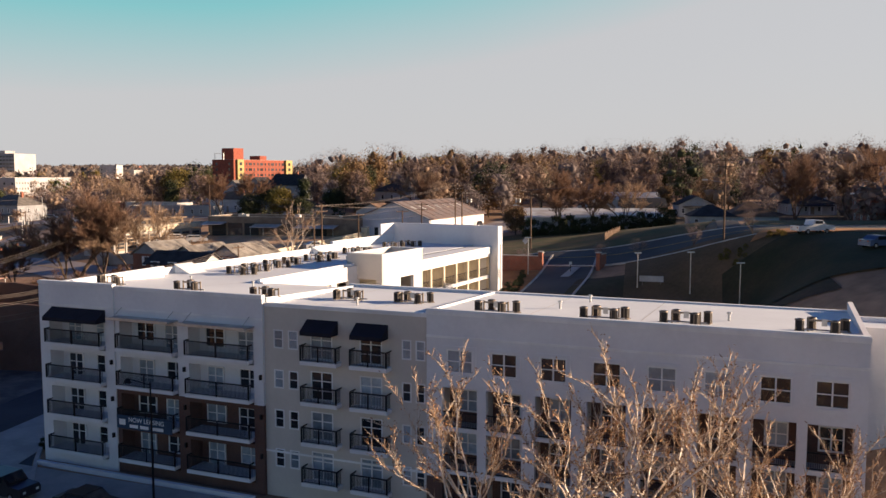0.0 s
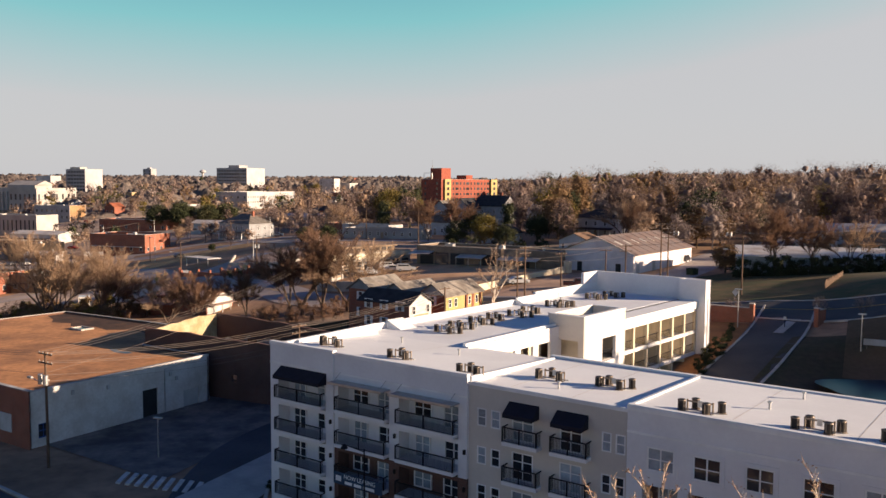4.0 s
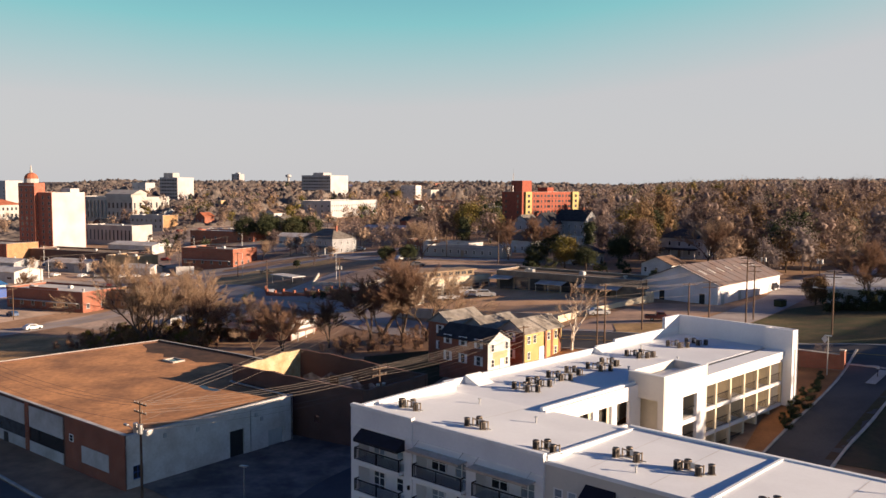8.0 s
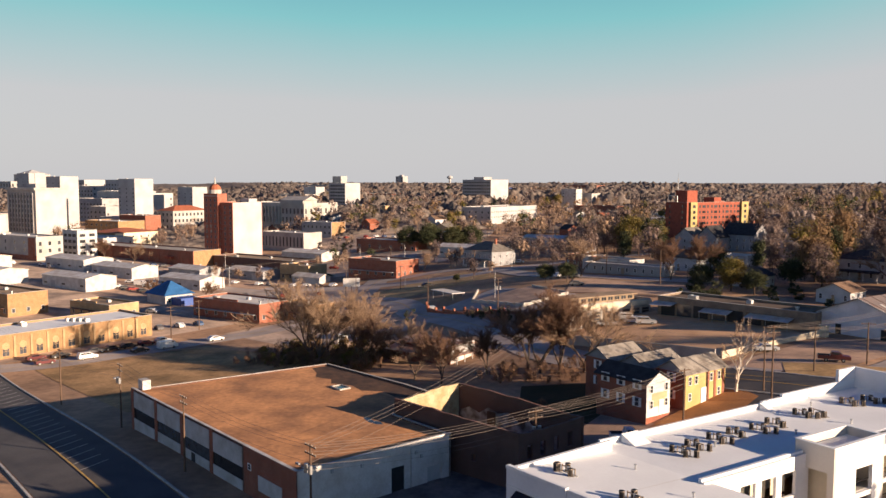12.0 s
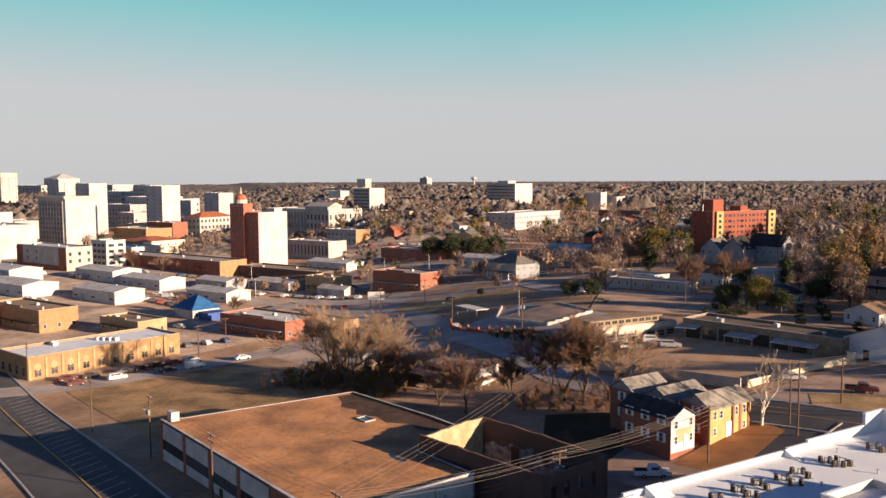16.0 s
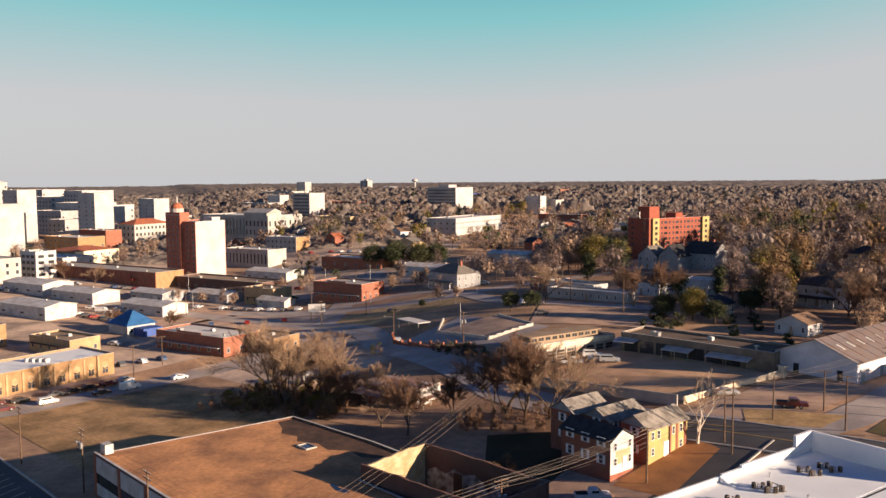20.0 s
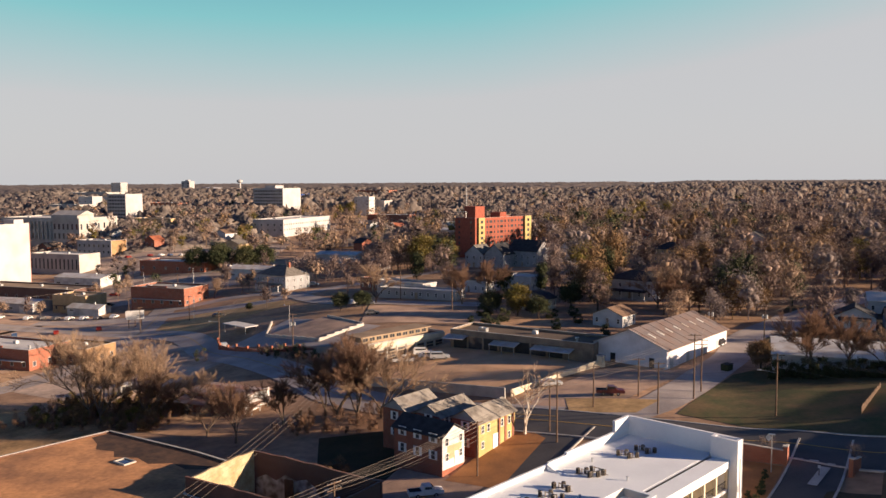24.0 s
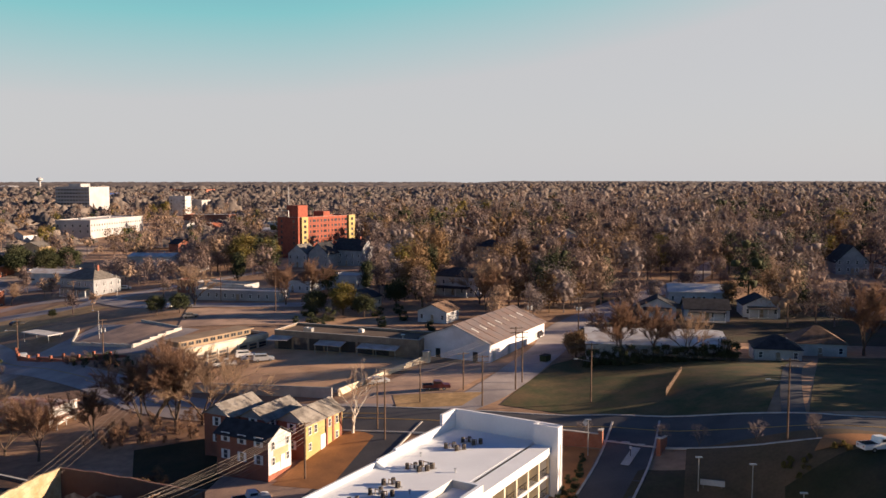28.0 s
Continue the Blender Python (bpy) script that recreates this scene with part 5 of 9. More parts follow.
for i in range(10):
    part("clerestory_window", win_mesh(1.7, 1.0, WOOD_PALE, GLASS_FAR, 1, 0), None, cl, m=pose(2.0, -10.8 + i * 2.15, 5.4, 0, 0, 90))
part("clerestory_roof", Geo().box(-3.2, 2.6, -12.6, 10.6, 6.5, 6.75), FLAT_BROWN, cl)
db = building("depot_workshop", -36.5, 199.5, 38.0, 11.0, -16, 4.4, STUCCO_BROWN, "low dark depot workshop with open bays and tin canopies", roof_mat=ROOF_DARK, z0=9.4)
for i in range(7):
    # open bays drawn as dark panels on the wall, shade in their colour
    part("bay_door", Geo().box(-18.0 + i * 4.3, -14.3 + i * 4.3, -5.56, -5.5, 0.1, 3.4), GLASS_FAR if i % 2 else RAIL_MESH, db, "dark panel standing for a shaded open bay")
for x0, x1 in ((-6.5, 0.5), (4.5, 14.5)):
    part("tin_canopy", Geo().add([(x0, -5.6, 3.2), (x1, -5.6, 3.2), (x1, -8.6, 2.6), (x0, -8.6, 2.6), (x0, -5.6, 3.3), (x1, -5.6, 3.3), (x1, -8.6, 2.7), (x0, -8.6, 2.7)],
         [(0, 1, 2, 3), (7, 6, 5, 4), (0, 4, 5, 1), (1, 5, 6, 2), (2, 6, 7, 3), (3, 7, 4, 0)]), METAL_ROOF, db, "pale tin canopy on posts")
    for xx in (x0 + 0.2, (x0 + x1) / 2, x1 - 0.2):
        part("canopy_post", Geo().cyl((xx, -8.4, -0.2), (xx, -8.4, 2.65), 0.06, n=6), GALV, db)
part("tin_lean_to", Geo().add([(-19.5, -9.0, 3.0), (-13.5, -9.0, 3.2), (-13.5, -5.6, 3.7), (-19.5, -5.6, 3.7)], [(0, 1, 2, 3)]), METAL_ROOF, db)
sheet("gravel_yard", (-71, 176), (-33, 163), (-19, 186), (-58, 204), 0.12, GRAVEL, "sunlit tan gravel yard", "yard")
for p, q, hh, nm in (((-33, 161.5), (-18, 185), 1.5, "yard_wall"), ((-72, 173), (-34, 160.5), 2.2, "yard_wall")):
    v = Vector(q) - Vector(p)
    zb = min(gz(*p), gz(*q))
    Mx = Matrix.Translation((p[0], p[1], 0)) @ pose(0, 0, 0, 0, 0, math.degrees(math.atan2(v.y, v.x)))
    za, zc = gz(*p), gz(*q)
    L = v.length
    g = Geo(Mx).add([(0, -0.15, za - 3), (L, -0.15, zc - 3), (L, 0.15, zc - 3), (0, 0.15, za - 3), (0, -0.15, za + hh), (L, -0.15, zc + hh), (L, 0.15, zc + hh), (0, 0.15, za + hh)],
                    [(0, 3, 2, 1), (4, 5, 6, 7), (0, 1, 5, 4), (1, 2, 6, 5), (2, 3, 7, 6), (3, 0, 4, 7)])
    solid(nm, g, STUCCO_WARM if hh < 2 else CONCRETE, "long low concrete wall along the gravel yard", "wall", "structure")
gp_ = thing("gate_pier", pose(-17.6, 185.2, gz(-17.6, 185.2), 0, 0, -22), "square pale gate pier at the wall's end", "pier")
part("shaft", Geo().box(-0.7, 0.7, -0.6, 0.6, -0.5, 2.4), STUCCO_WARM, gp_)
part("cap", Geo().box(-0.85, 0.85, -0.75, 0.75, 2.4, 2.6), STONE, gp_)

# ---- white gabled shed and long white store ----
sh = building("storage_shed", -5.0, 204.6, 18.0, 34.0, -23.5, 4.4, SHED_WHITE, "white block storage shed with weathered brown roof", "gable", SHED_ROOF, 3.6, 9.9, "shed", ridge="y", eave=0.5)
for i in range(9):
    part("roof_batten", Geo().add([(0.1, -16 + i * 4, 8.2), (9.4, -16 + i * 4, 4.45), (9.4, -15.8 + i * 4, 4.45), (0.1, -15.8 + i * 4, 8.2), (0.1, -16 + i * 4, 8.05), (9.4, -16 + i * 4, 4.3), (9.4, -15.8 + i * 4, 4.3), (0.1, -15.8 + i * 4, 8.05)], [(0, 1, 2, 3), (0, 4, 5, 1), (2, 6, 7, 3)]), SHED_ROOF, sh)
for i in range(7):
    part("rooflight", Geo().add([(3.1, -14.4 + i * 4.4, 6.95), (4.9, -14.4 + i * 4.4, 6.24), (4.9, -13.7 + i * 4.4, 6.24), (3.1, -13.7 + i * 4.4, 6.95), (3.1, -14.4 + i * 4.4, 7.02), (4.9, -14.4 + i * 4.4, 6.31), (4.9, -13.7 + i * 4.4, 6.31), (3.1, -13.7 + i * 4.4, 7.02)], [(4, 5, 6, 7), (0, 1, 5, 4), (1, 2, 6, 5), (2, 3, 7, 6), (3, 0, 4, 7)]), METAL_ROOF, sh, "pale corrugated rooflight")
part("barge_board", Geo().add([(0, -17.55, 8.0), (9.55, -17.55, 4.2), (9.55, -17.45, 4.2), (0, -17.45, 8.0), (0, -17.55, 8.28), (9.55, -17.55, 4.46), (9.55, -17.45, 4.46), (0, -17.45, 8.28)], [(0, 1, 5, 4), (4, 5, 6, 7), (1, 2, 6, 5), (2, 3, 7, 6), (3, 0, 4, 7)]), PAINT_WHITE, sh)
for yy in (-14.5, -6.0, 3.0, 11.0):
    part("loading_door", Geo().box(9.0, 9.08, yy - 0.7, yy + 0.7, 0.2, 2.4), PANEL_GREY, sh)
for xx in (-4.0, 5.5):
    part("door", Geo().box(xx - 0.6, xx + 0.6, -17.08, -17.0, 0.2, 2.3), RAIL_MESH, sh)
ws = building("long_store", 34.0, 195.6, 30.6, 21.0, -4.0, 3.6, PAINT_WHITE, "long low white store with shallow pale metal roof", "gable", METAL_ROOF, 1.6, 11.0, "store", ridge="x", eave=0.3)
part("shop_window", Geo().box(7.0, 9.5, -7.58, -7.5, 0.8, 2.6), GLASS_FAR, ws)
part("door", Geo().box(11.0, 12.2, -7.58, -7.5, 0.1, 2.3), RAIL_MESH, ws)
for xx in (-12, -7, -2, 3):
    part("window", win_mesh(1.2, 1.1), None, ws, m=pose(xx, -7.5, 1.6))
part("air_conditioner", Geo().box(12.6, 13.4, -7.9, -7.5, 1.4, 2.1), PANEL_GREY, ws)

# ---- houses ----


def house(x, y, w, d, ang, h, roof, rh, wall, rm, label, rows=1, z0=None, porch=False, ridge="x", chimney=False, cat="house"):
    b = building("house", x, y, w, d, ang, h, wall, label, roof, rm, rh, z0, cat, "houses under the trees", ridge=ridge)
    cols = max(2, int(w / 3))
    wall_windows(b, w, d, "front", rows, cols, 0.9, 1.4, 0.9, 2.8, 0.8)
    wall_windows(b, w, d, "right", rows, max(2, int(d / 3)), 0.9, 1.4, 0.9, 2.8, 0.8)
    wall_windows(b, w, d, "left", rows, 2, 0.9, 1.4, 0.9, 2.8, 0.8)
    part("door", Geo().box(-0.5, 0.5, -d / 2 - 0.07, -d / 2, 0.0, 2.1), WOOD_PALE, b)
    if porch:
        part("porch_roof", Geo().add([(-w * 0.4, -d / 2, 2.9), (w * 0.4, -d / 2, 2.9), (w * 0.4, -d / 2 - 2.3, 2.45), (-w * 0.4, -d / 2 - 2.3, 2.45), (-w * 0.4, -d / 2, 3.05), (w * 0.4, -d / 2, 3.05), (w * 0.4, -d / 2 - 2.3, 2.6), (-w * 0.4, -d / 2 - 2.3, 2.6)],
             [(0, 1, 2, 3), (7, 6, 5, 4), (0, 4, 5, 1), (1, 5, 6, 2), (2, 6, 7, 3), (3, 7, 4, 0)]), rm, b)
        for i in range(4):
            xx = -w * 0.38 + w * 0.76 * i / 3
            part("porch_post", Geo().box(xx - 0.09, xx + 0.09, -d / 2 - 2.2, -d / 2 - 2.02, -0.3, 2.5), TRIM, b)
        part("porch_floor", Geo().box(-w * 0.4, w * 0.4, -d / 2 - 2.3, -d / 2, -0.6, 0.0), CONCRETE, b)
    if chimney:
        part("chimney", Geo().box(w * 0.2, w * 0.2 + 0.8, -0.4, 0.4, h, h + rh + 1.2), BRICK, b)
    return b


house(-19.0, 236.0, 9.0, 8.0, -22, 3.2, "gable", 1.9, SIDING, SHINGLE_BROWN, "small white house with brown gabled roof", porch=False, ridge="y")
house(-15.5, 283.0, 16.0, 11.0, -22, 6.2, "hip", 2.6, SIDING, SHINGLE_DARK, "large two-storey white house with dark hipped roof", 2, porch=True)
house(-6.5, 374.0, 12.0, 10.0, -22, 5.8, "hip", 3.0, SIDING_TAN, SHINGLE_DARK, "two-storey tan house with steep dark roof", 2, chimney=True)
house(-68.0, 372.0, 15.0, 12.0, -22, 7.0, "gable", 4.5, SIDING_GREY, SHINGLE_DARK, "large grey wooden house with dark steep gables", 2, ridge="x", chimney=True)
house(-80.0, 366.0, 10.0, 10.0, -22, 6.4, "gable", 4.5, SIDING_GREY, SHINGLE_DARK, "grey wooden house with a steep front gable", 2, ridge="y")
house(-91.0, 372.0, 10.0, 9.0, -22, 6.0, "gable", 4.0, SIDING, SHINGLE, "white wooden house with grey gabled roof", 2, ridge="y")
house(-52.0, 384.0, 7.0, 8.0, -22, 5.0, "gable", 4.0, SIDING, SHINGLE_DARK, "small white house with steep dark roof", 1, ridge="y")
house(-73.0, 293.0, 15.0, 9.0, -22, 4.4, "hip", 2.6, SIDING, SHINGLE_BROWN, "white house with brown hipped roof", 1, chimney=True)
house(-56.5, 299.0, 12.0, 9.0, -22, 4.4, "flat", 0, SIDING, FLAT_LIGHT, "plain white flat-roofed building", 1)
house(-45.0, 258.0, 10.0, 8.0, -22, 3.4, "gable", 2.2, SIDING, SHINGLE_DARK, "small white cottage with dark roof under trees", 1, ridge="y")
house(-112.0, 298.0, 13.0, 8.0, -22, 4.0, "flat", 0, BRICK, FLAT_GREY, "low brick and white shop", 1)
house(-98.0, 288.0, 22.0, 8.0, -22, 3.6, "flat", 0, PAINT_WHITE, FLAT_GREY, "long low white workshop with brick end", 1)
house(-88.0, 275.0, 30.0, 8.0, -10, 2.8, "flat", 0, STONE_GREY, FLAT_LIGHT, "long low grey shop row", 1)
house(-160.0, 312.0, 18.0, 13.0, -22, 6.4, "hip", 3.6, SIDING_GREY, SHINGLE, "large grey two-storey house with hipped roof and porch", 2, porch=True, chimney=True)
house(43.5, 242.8, 10.0, 9.0, -10, 3.2, "gable", 2.4, SIDING, SHINGLE_DARK, "white bungalow with porch and dark roof", 1, porch=True, ridge="y")
house(56.2, 239.8, 12.0, 9.0, -6, 3.2, "gable", 2.2, SIDING, SHINGLE_DARK, "white bungalow with porch and dark roof", 1, porch=True, ridge="x")
house(72.5, 245.6, 10.0, 9.0, -4, 3.4, "gable", 2.4, SIDING, SHINGLE_DARK, "white bungalow with porch and dark roof", 1, porch=True, ridge="y")
house(59.5, 265.0, 18.0, 8.0, -4, 3.6, "gable", 2.0, SIDING, FLAT_LIGHT, "long white house with pale roof behind bungalows", 1)
house(58.2, 184.5, 9.5, 8.5, -8, 2.9, "hip", 2.4, PAINT_WHITE, SHINGLE_DARK, "small white house with dark hipped roof", 1)
house(70.5, 195.0, 11.0, 10.0, -8, 3.2, "hip", 3.2, PAINT_WHITE, SHINGLE_BROWN, "small pale house with steep brown hipped roof", 1)
house(130.0, 330.0, 12.0, 12.0, -2, 4.5, "gable", 6.0, SIDING_GREY, SHINGLE_DARK, "tall grey house with a steep front gable", 2, ridge="y")
house(146.0, 322.0, 14.0, 12.0, -2, 4.5, "gable", 4.0, SIDING, SHINGLE_DARK, "grey and white house with gabled roof", 2, ridge="y")
house(117.0, 454.0, 13.0, 11.0, -8, 6.0, "gable", 4.0, SIDING, SHINGLE, "white house with grey gable among tall trees", 2, ridge="y")
house(82.0, 525.0, 16.0, 12.0, -12, 7.0, "hip", 4.0, BRICK, SHINGLE_BROWN, "tall red brick house with hipped roof among trees", 2)
house(30.0, 412.0, 12.0, 9.0, -15, 6.0, "gable", 3.4, SIDING, SHINGLE_DARK, "white two-storey house among bare trees", 2, ridge="y")
house(108.5, 252.4, 14.0, 9.0, -2, 3.2, "hip", 2.2, SIDING, SHINGLE_DARK, "white bungalow with a glazed porch", 1, porch=True)
rb = building("brick_apartment", 90.0, 162.0, 18.0, 13.0, -12, 9.4, BRICK, "three-storey red brick building on the bank", "hip", SHINGLE_DARK, 2.1, 11.0, "building", ridge="x")
wall_windows(rb, 18.0, 13.0, "front", 3, 5, 1.0, 1.5, 1.0, 2.9, 1.2)
wall_windows(rb, 18.0, 13.0, "left", 3, 3, 1.0, 1.5, 1.0, 2.9, 1.2)
part("eave_board", Geo().box(-9.5, 9.5, -7.0, -6.52, 9.1, 9.42).box(-9.5, -9.02, -6.52, 7.0, 9.1, 9.42), TRIM, rb, "white painted eave board")
tn = building("tin_roofed_shop", -95.5, 160.0, 14.5, 9.0, -8, 3.6, BRICK, "derelict brick shop with rusty tin roof", "gable", TIN, 0.7, 2.0, "shop", ridge="x", walls={"right": PAINT_WHITE})
part("lean_to", Geo().add([(-8.5, -4.6, 2.9), (1.0, -4.6, 2.9), (1.0, -8.4, 2.2), (-8.5, -8.4, 2.2), (-8.5, -4.6, 3.05), (1.0, -4.6, 3.05), (1.0, -8.4, 2.35), (-8.5, -8.4, 2.35)],
     [(0, 1, 2, 3), (7, 6, 5, 4), (0, 4, 5, 1), (1, 5, 6, 2), (2, 6, 7, 3), (3, 7, 4, 0)]), TIN, tn, "rusty tin lean-to")
part("white_gable_end", Geo().box(7.25, 7.35, -4.4, 4.4, 2.2, 4.2), PAINT_WHITE, tn, "white boarded end")
for yy in (-4.2, -1.4, 1.4, 4.2):
    part("porch_post", Geo().box(8.9, 9.05, yy - 0.08, yy + 0.08, -1.0, 2.0), PAINT_WHITE, tn)
part("porch_roof", Geo().box(7.3, 9.3, -4.6, 4.6, 2.0, 2.15), TIN, tn)

# ---- gateway, bank and lawns east of the wing ----
for a, b_, c, d, l, ma, lb in (
        ((-66.5, 76.5), (-45, 68.5), (-41, 98), (-56, 101), 0.07, WORN_LOT, "stained grey asphalt parking lot beside the warehouse"),
        ((-41.5, 63.0), (-34, 60.5), (-33.5, 84), (-37.5, 84.5), 0.16, CONCRETE, "pale concrete pavement round the apartment corner"),
        ((-36, 58.0), (30, 29.0), (28, 41.5), (-34, 65.0), 0.14, CONCRETE, "pale concrete pavement in front of the apartments"),
        ((1.6, 100), (5.4, 99.0), (14.6, 128.6), (8.6, 131), 0.09, DIRT, "bare orange clay bank beside the driveway"),
        ((-30, 112), (-10, 128), (-21, 139), (-37, 121), 0.05, DIRT, "bare clay yard before the row houses"),
        ((-47, 117), (-33, 113), (-29, 122), (-45, 131), 0.08, LOT, "grey paved parking yard"),
        ((-36, 124), (-26.5, 121), (-22.5, 140), (-28.5, 146), 0.1, DIRT, "bare clay strip along the row houses"),
        # dark sheet under the bungalows: tree shade put into the yard colour
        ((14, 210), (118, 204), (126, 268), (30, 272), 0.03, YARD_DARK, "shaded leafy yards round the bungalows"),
        # this plot's deep shade is in the grass colour
        ((-60, 128), (-38, 122), (-42, 148), (-66, 142), 0.04, GRASS_SHADE, "dark grass plot behind the ruin"),
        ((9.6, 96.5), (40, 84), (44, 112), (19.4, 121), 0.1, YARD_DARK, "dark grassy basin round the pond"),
        ((23, 108), (60, 96), (60, 113.4), (27, 125), 0.16, GRASS_TAN, "tan winter lawn on the bank"),
        ((-1, 152), (40, 130), (54, 162), (10, 184), 0.06, GRASS_GREEN, "green winter lawn streaked with shade"),
        ((10, 184), (54, 162), (62, 180), (18, 192), 0.065, GRASS_GREEN, "green winter lawn before the long store"),
        ((15, 226), (25, 227), (41, 262), (25, 257), 0.07, ASPHALT_OLD, "worn asphalt where two streets meet"),
        ((45.5, 127.5), (140, 134), (140, 195), (68, 186), 0.05, GRASS_GREEN, "green winter lawn under bare trees"),
        # hillside shade likewise lies in the dark grass colour
        ((31, 92), (150, 40), (150, 108), (36.5, 110), 0.24, GRASS_SHADE, "dark grassy hillside below the street"),
        ((41, 112.6), (62, 106), (64, 112.6), (43.5, 116), 0.3, DIRT, "bare clay shoulder on the crest of the hill"),
        ((-186, 120), (-124, 98), (-112, 150), (-166, 158), 0.06, GRASS_DRY, "vacant lot of dry brown grass"),
        ((-187.5, 252), (-163, 240), (-132, 271), (-160, 290), 0.07, GRASS_VERGE, "dry grass verge between roads"),
        ((-128, 214), (-92, 204), (-84, 224), (-122, 243), 0.1, ASPHALT_OLD, "worn paved lot with faint bays"),
        ((-118.8, 221.6), (-97.4, 210.9), (-90.6, 224.6), (-108, 237.6), 0.7, LOT, "dusty slab inside an old foundation"),
        ((-92, 228), (-56, 228), (-60, 252), (-100, 256), 0.1, LOT, "grey paved lot"),
        ((-34, 152), (-12, 156), (2, 186), (-16, 184), 0.08, LOT, "dusty paved forecourt by the white shed"),
        ((-20, 152), (-8, 152), (-4, 160), (-22, 160), 0.11, GRASS_VERGE, "strip of dry grass at the corner"),
        ((-330, 156), (-196, 112), (-180, 262), (-300, 300), 0.03, LOT_WIDE, "patched pale paving between downtown workshops"),
        ((-520, 270), (-330, 156), (-240, 290), (-420, 420), 0.025, LOT_WIDE, "patched pale paving between downtown blocks"),
        ((-420, 420), (-240, 290), (-190, 330), (-260, 520), 0.02, LOT_WIDE, "patched pale paving between downtown blocks"),
        ((-178, 176), (-130, 160), (-118, 205), (-172, 236), 0.045, LOT_WIDE, "dusty paved apron beside the road"),
        ((-240, 208), (-186, 190), (-178, 246), (-236, 262), 0.05, LOT, "grey gravelly lot between workshops"),
        ((-330, 230), (-240, 195), (-232, 262), (-320, 300), 0.05, LOT, "grey gravelly lot between workshops")):
    sheet("lawn" if ma in (GRASS_TAN, GRASS_GREEN, GRASS_DRY, GRASS_SHADE, GRASS_VERGE) else "yard", a, b_, c, d, l, ma, lb, "lawn" if ma in (GRASS_TAN, GRASS_GREEN, GRASS_DRY, GRASS_SHADE, GRASS_VERGE) else "paving", step=1.5 if 0 < a[0] < 60 and a[1] < 130 else 3.0)


pond_v, pond_f = [], []
for i in range(40):
    a = i * math.pi / 20
    rr = 6.6 + 0.5 * math.sin(3 * a) + 0.35 * math.sin(5 * a + 1)
    pond_v.append((27 + rr * 1.15 * math.cos(a), 102 + rr * 0.85 * math.sin(a), 6.55))
solid("pond", Geo().add(pond_v, [tuple(range(40))]), PUDDLE, "still pond in the grassy basin, mirroring blue sky", "pond", "structure")
ob_ = thing("outlet_box", pose(19.2, 97.5, gz(19.2, 97.5), 0, 0, 20), "dark concrete outlet box beside the pond", "outlet box")
part("shell", Geo().box(-1.1, 1.1, -0.9, 0.9, -0.5, 0.9), CONCRETE, ob_)
part("slab", Geo().box(-1.25, 1.25, -1.05, 1.05, 0.9, 1.05), CONCRETE, ob_)
part("grate", Geo().box(-0.6, 0.6, -0.4, 0.4, 1.05, 1.09), BLACK_METAL, ob_)


def brick_fence(pts, h, label):
    f = thing("garden_wall", pose(pts[0][0], pts[0][1], 0), label, "wall")
    for (ax, ay), (bx, by) in zip(pts, pts[1:]):
        v = Vector((bx - ax, by - ay))
        Mx = Matrix.Translation((ax - pts[0][0], ay - pts[0][1], 0)) @ pose(0, 0, 0, 0, 0, math.degrees(math.atan2(v.y, v.x)))
        z = (gz(ax, ay) + gz(bx, by)) / 2
        part("brick_panel", Geo(Mx).box(0.3, v.length - 0.3, -0.15, 0.15, z - 1.5, z + h), BRICK, f)
        part("coping", Geo(Mx).box(0.3, v.length - 0.3, -0.22, 0.22, z + h, z + h + 0.12), KERB, f)
        part("pier", Geo(Mx).box(-0.3, 0.3, -0.3, 0.3, z - 1.5, z + h + 0.3), BRICK, f)
        part("pier_cap", Geo(Mx).box(-0.38, 0.38, -0.38, 0.38, z + h + 0.3, z + h + 0.45), KERB, f)
    return f


brick_fence([(8.6, 131.4), (14.8, 129.4), (15.4, 131.6)], 2.3, "red brick entrance wall with pale coping")
brick_fence([(23.0, 125.2), (24.6, 127.6)], 2.0, "short red brick entrance wall with pale coping")
isl = sheet("traffic_island", (16.9, 122.4), (18.1, 121.9), (20.7, 127.7), (19.5, 128.2), 0.28, KERB, "raised kerbed island in the driveway", "kerb")
kp = thing("entry_keypad", pose(18.8, 125.2, gz(18.8, 125.2) + 0.25), "grey entry keypad post on the driveway island", "keypad")
part("post", Geo().cyl((0, 0, -0.2), (0, 0, 1.1), 0.06, n=8), BLACK_METAL, kp)
part("box", Geo().box(-0.18, 0.18, -0.12, 0.12, 1.1, 1.5), PANEL_GREY, kp)
for i, (x, y) in enumerate(((16.2, 131.3), (18.2, 130.6), (20.3, 129.4), (21.9, 128.8))):
    mk = sheet("stop_line", (x, y), (x + 1.2, y - 0.45), (x + 1.3, y - 0.15), (x + 0.1, y + 0.3), 0.13, LINE, "short white painted bar on asphalt", "road marking")
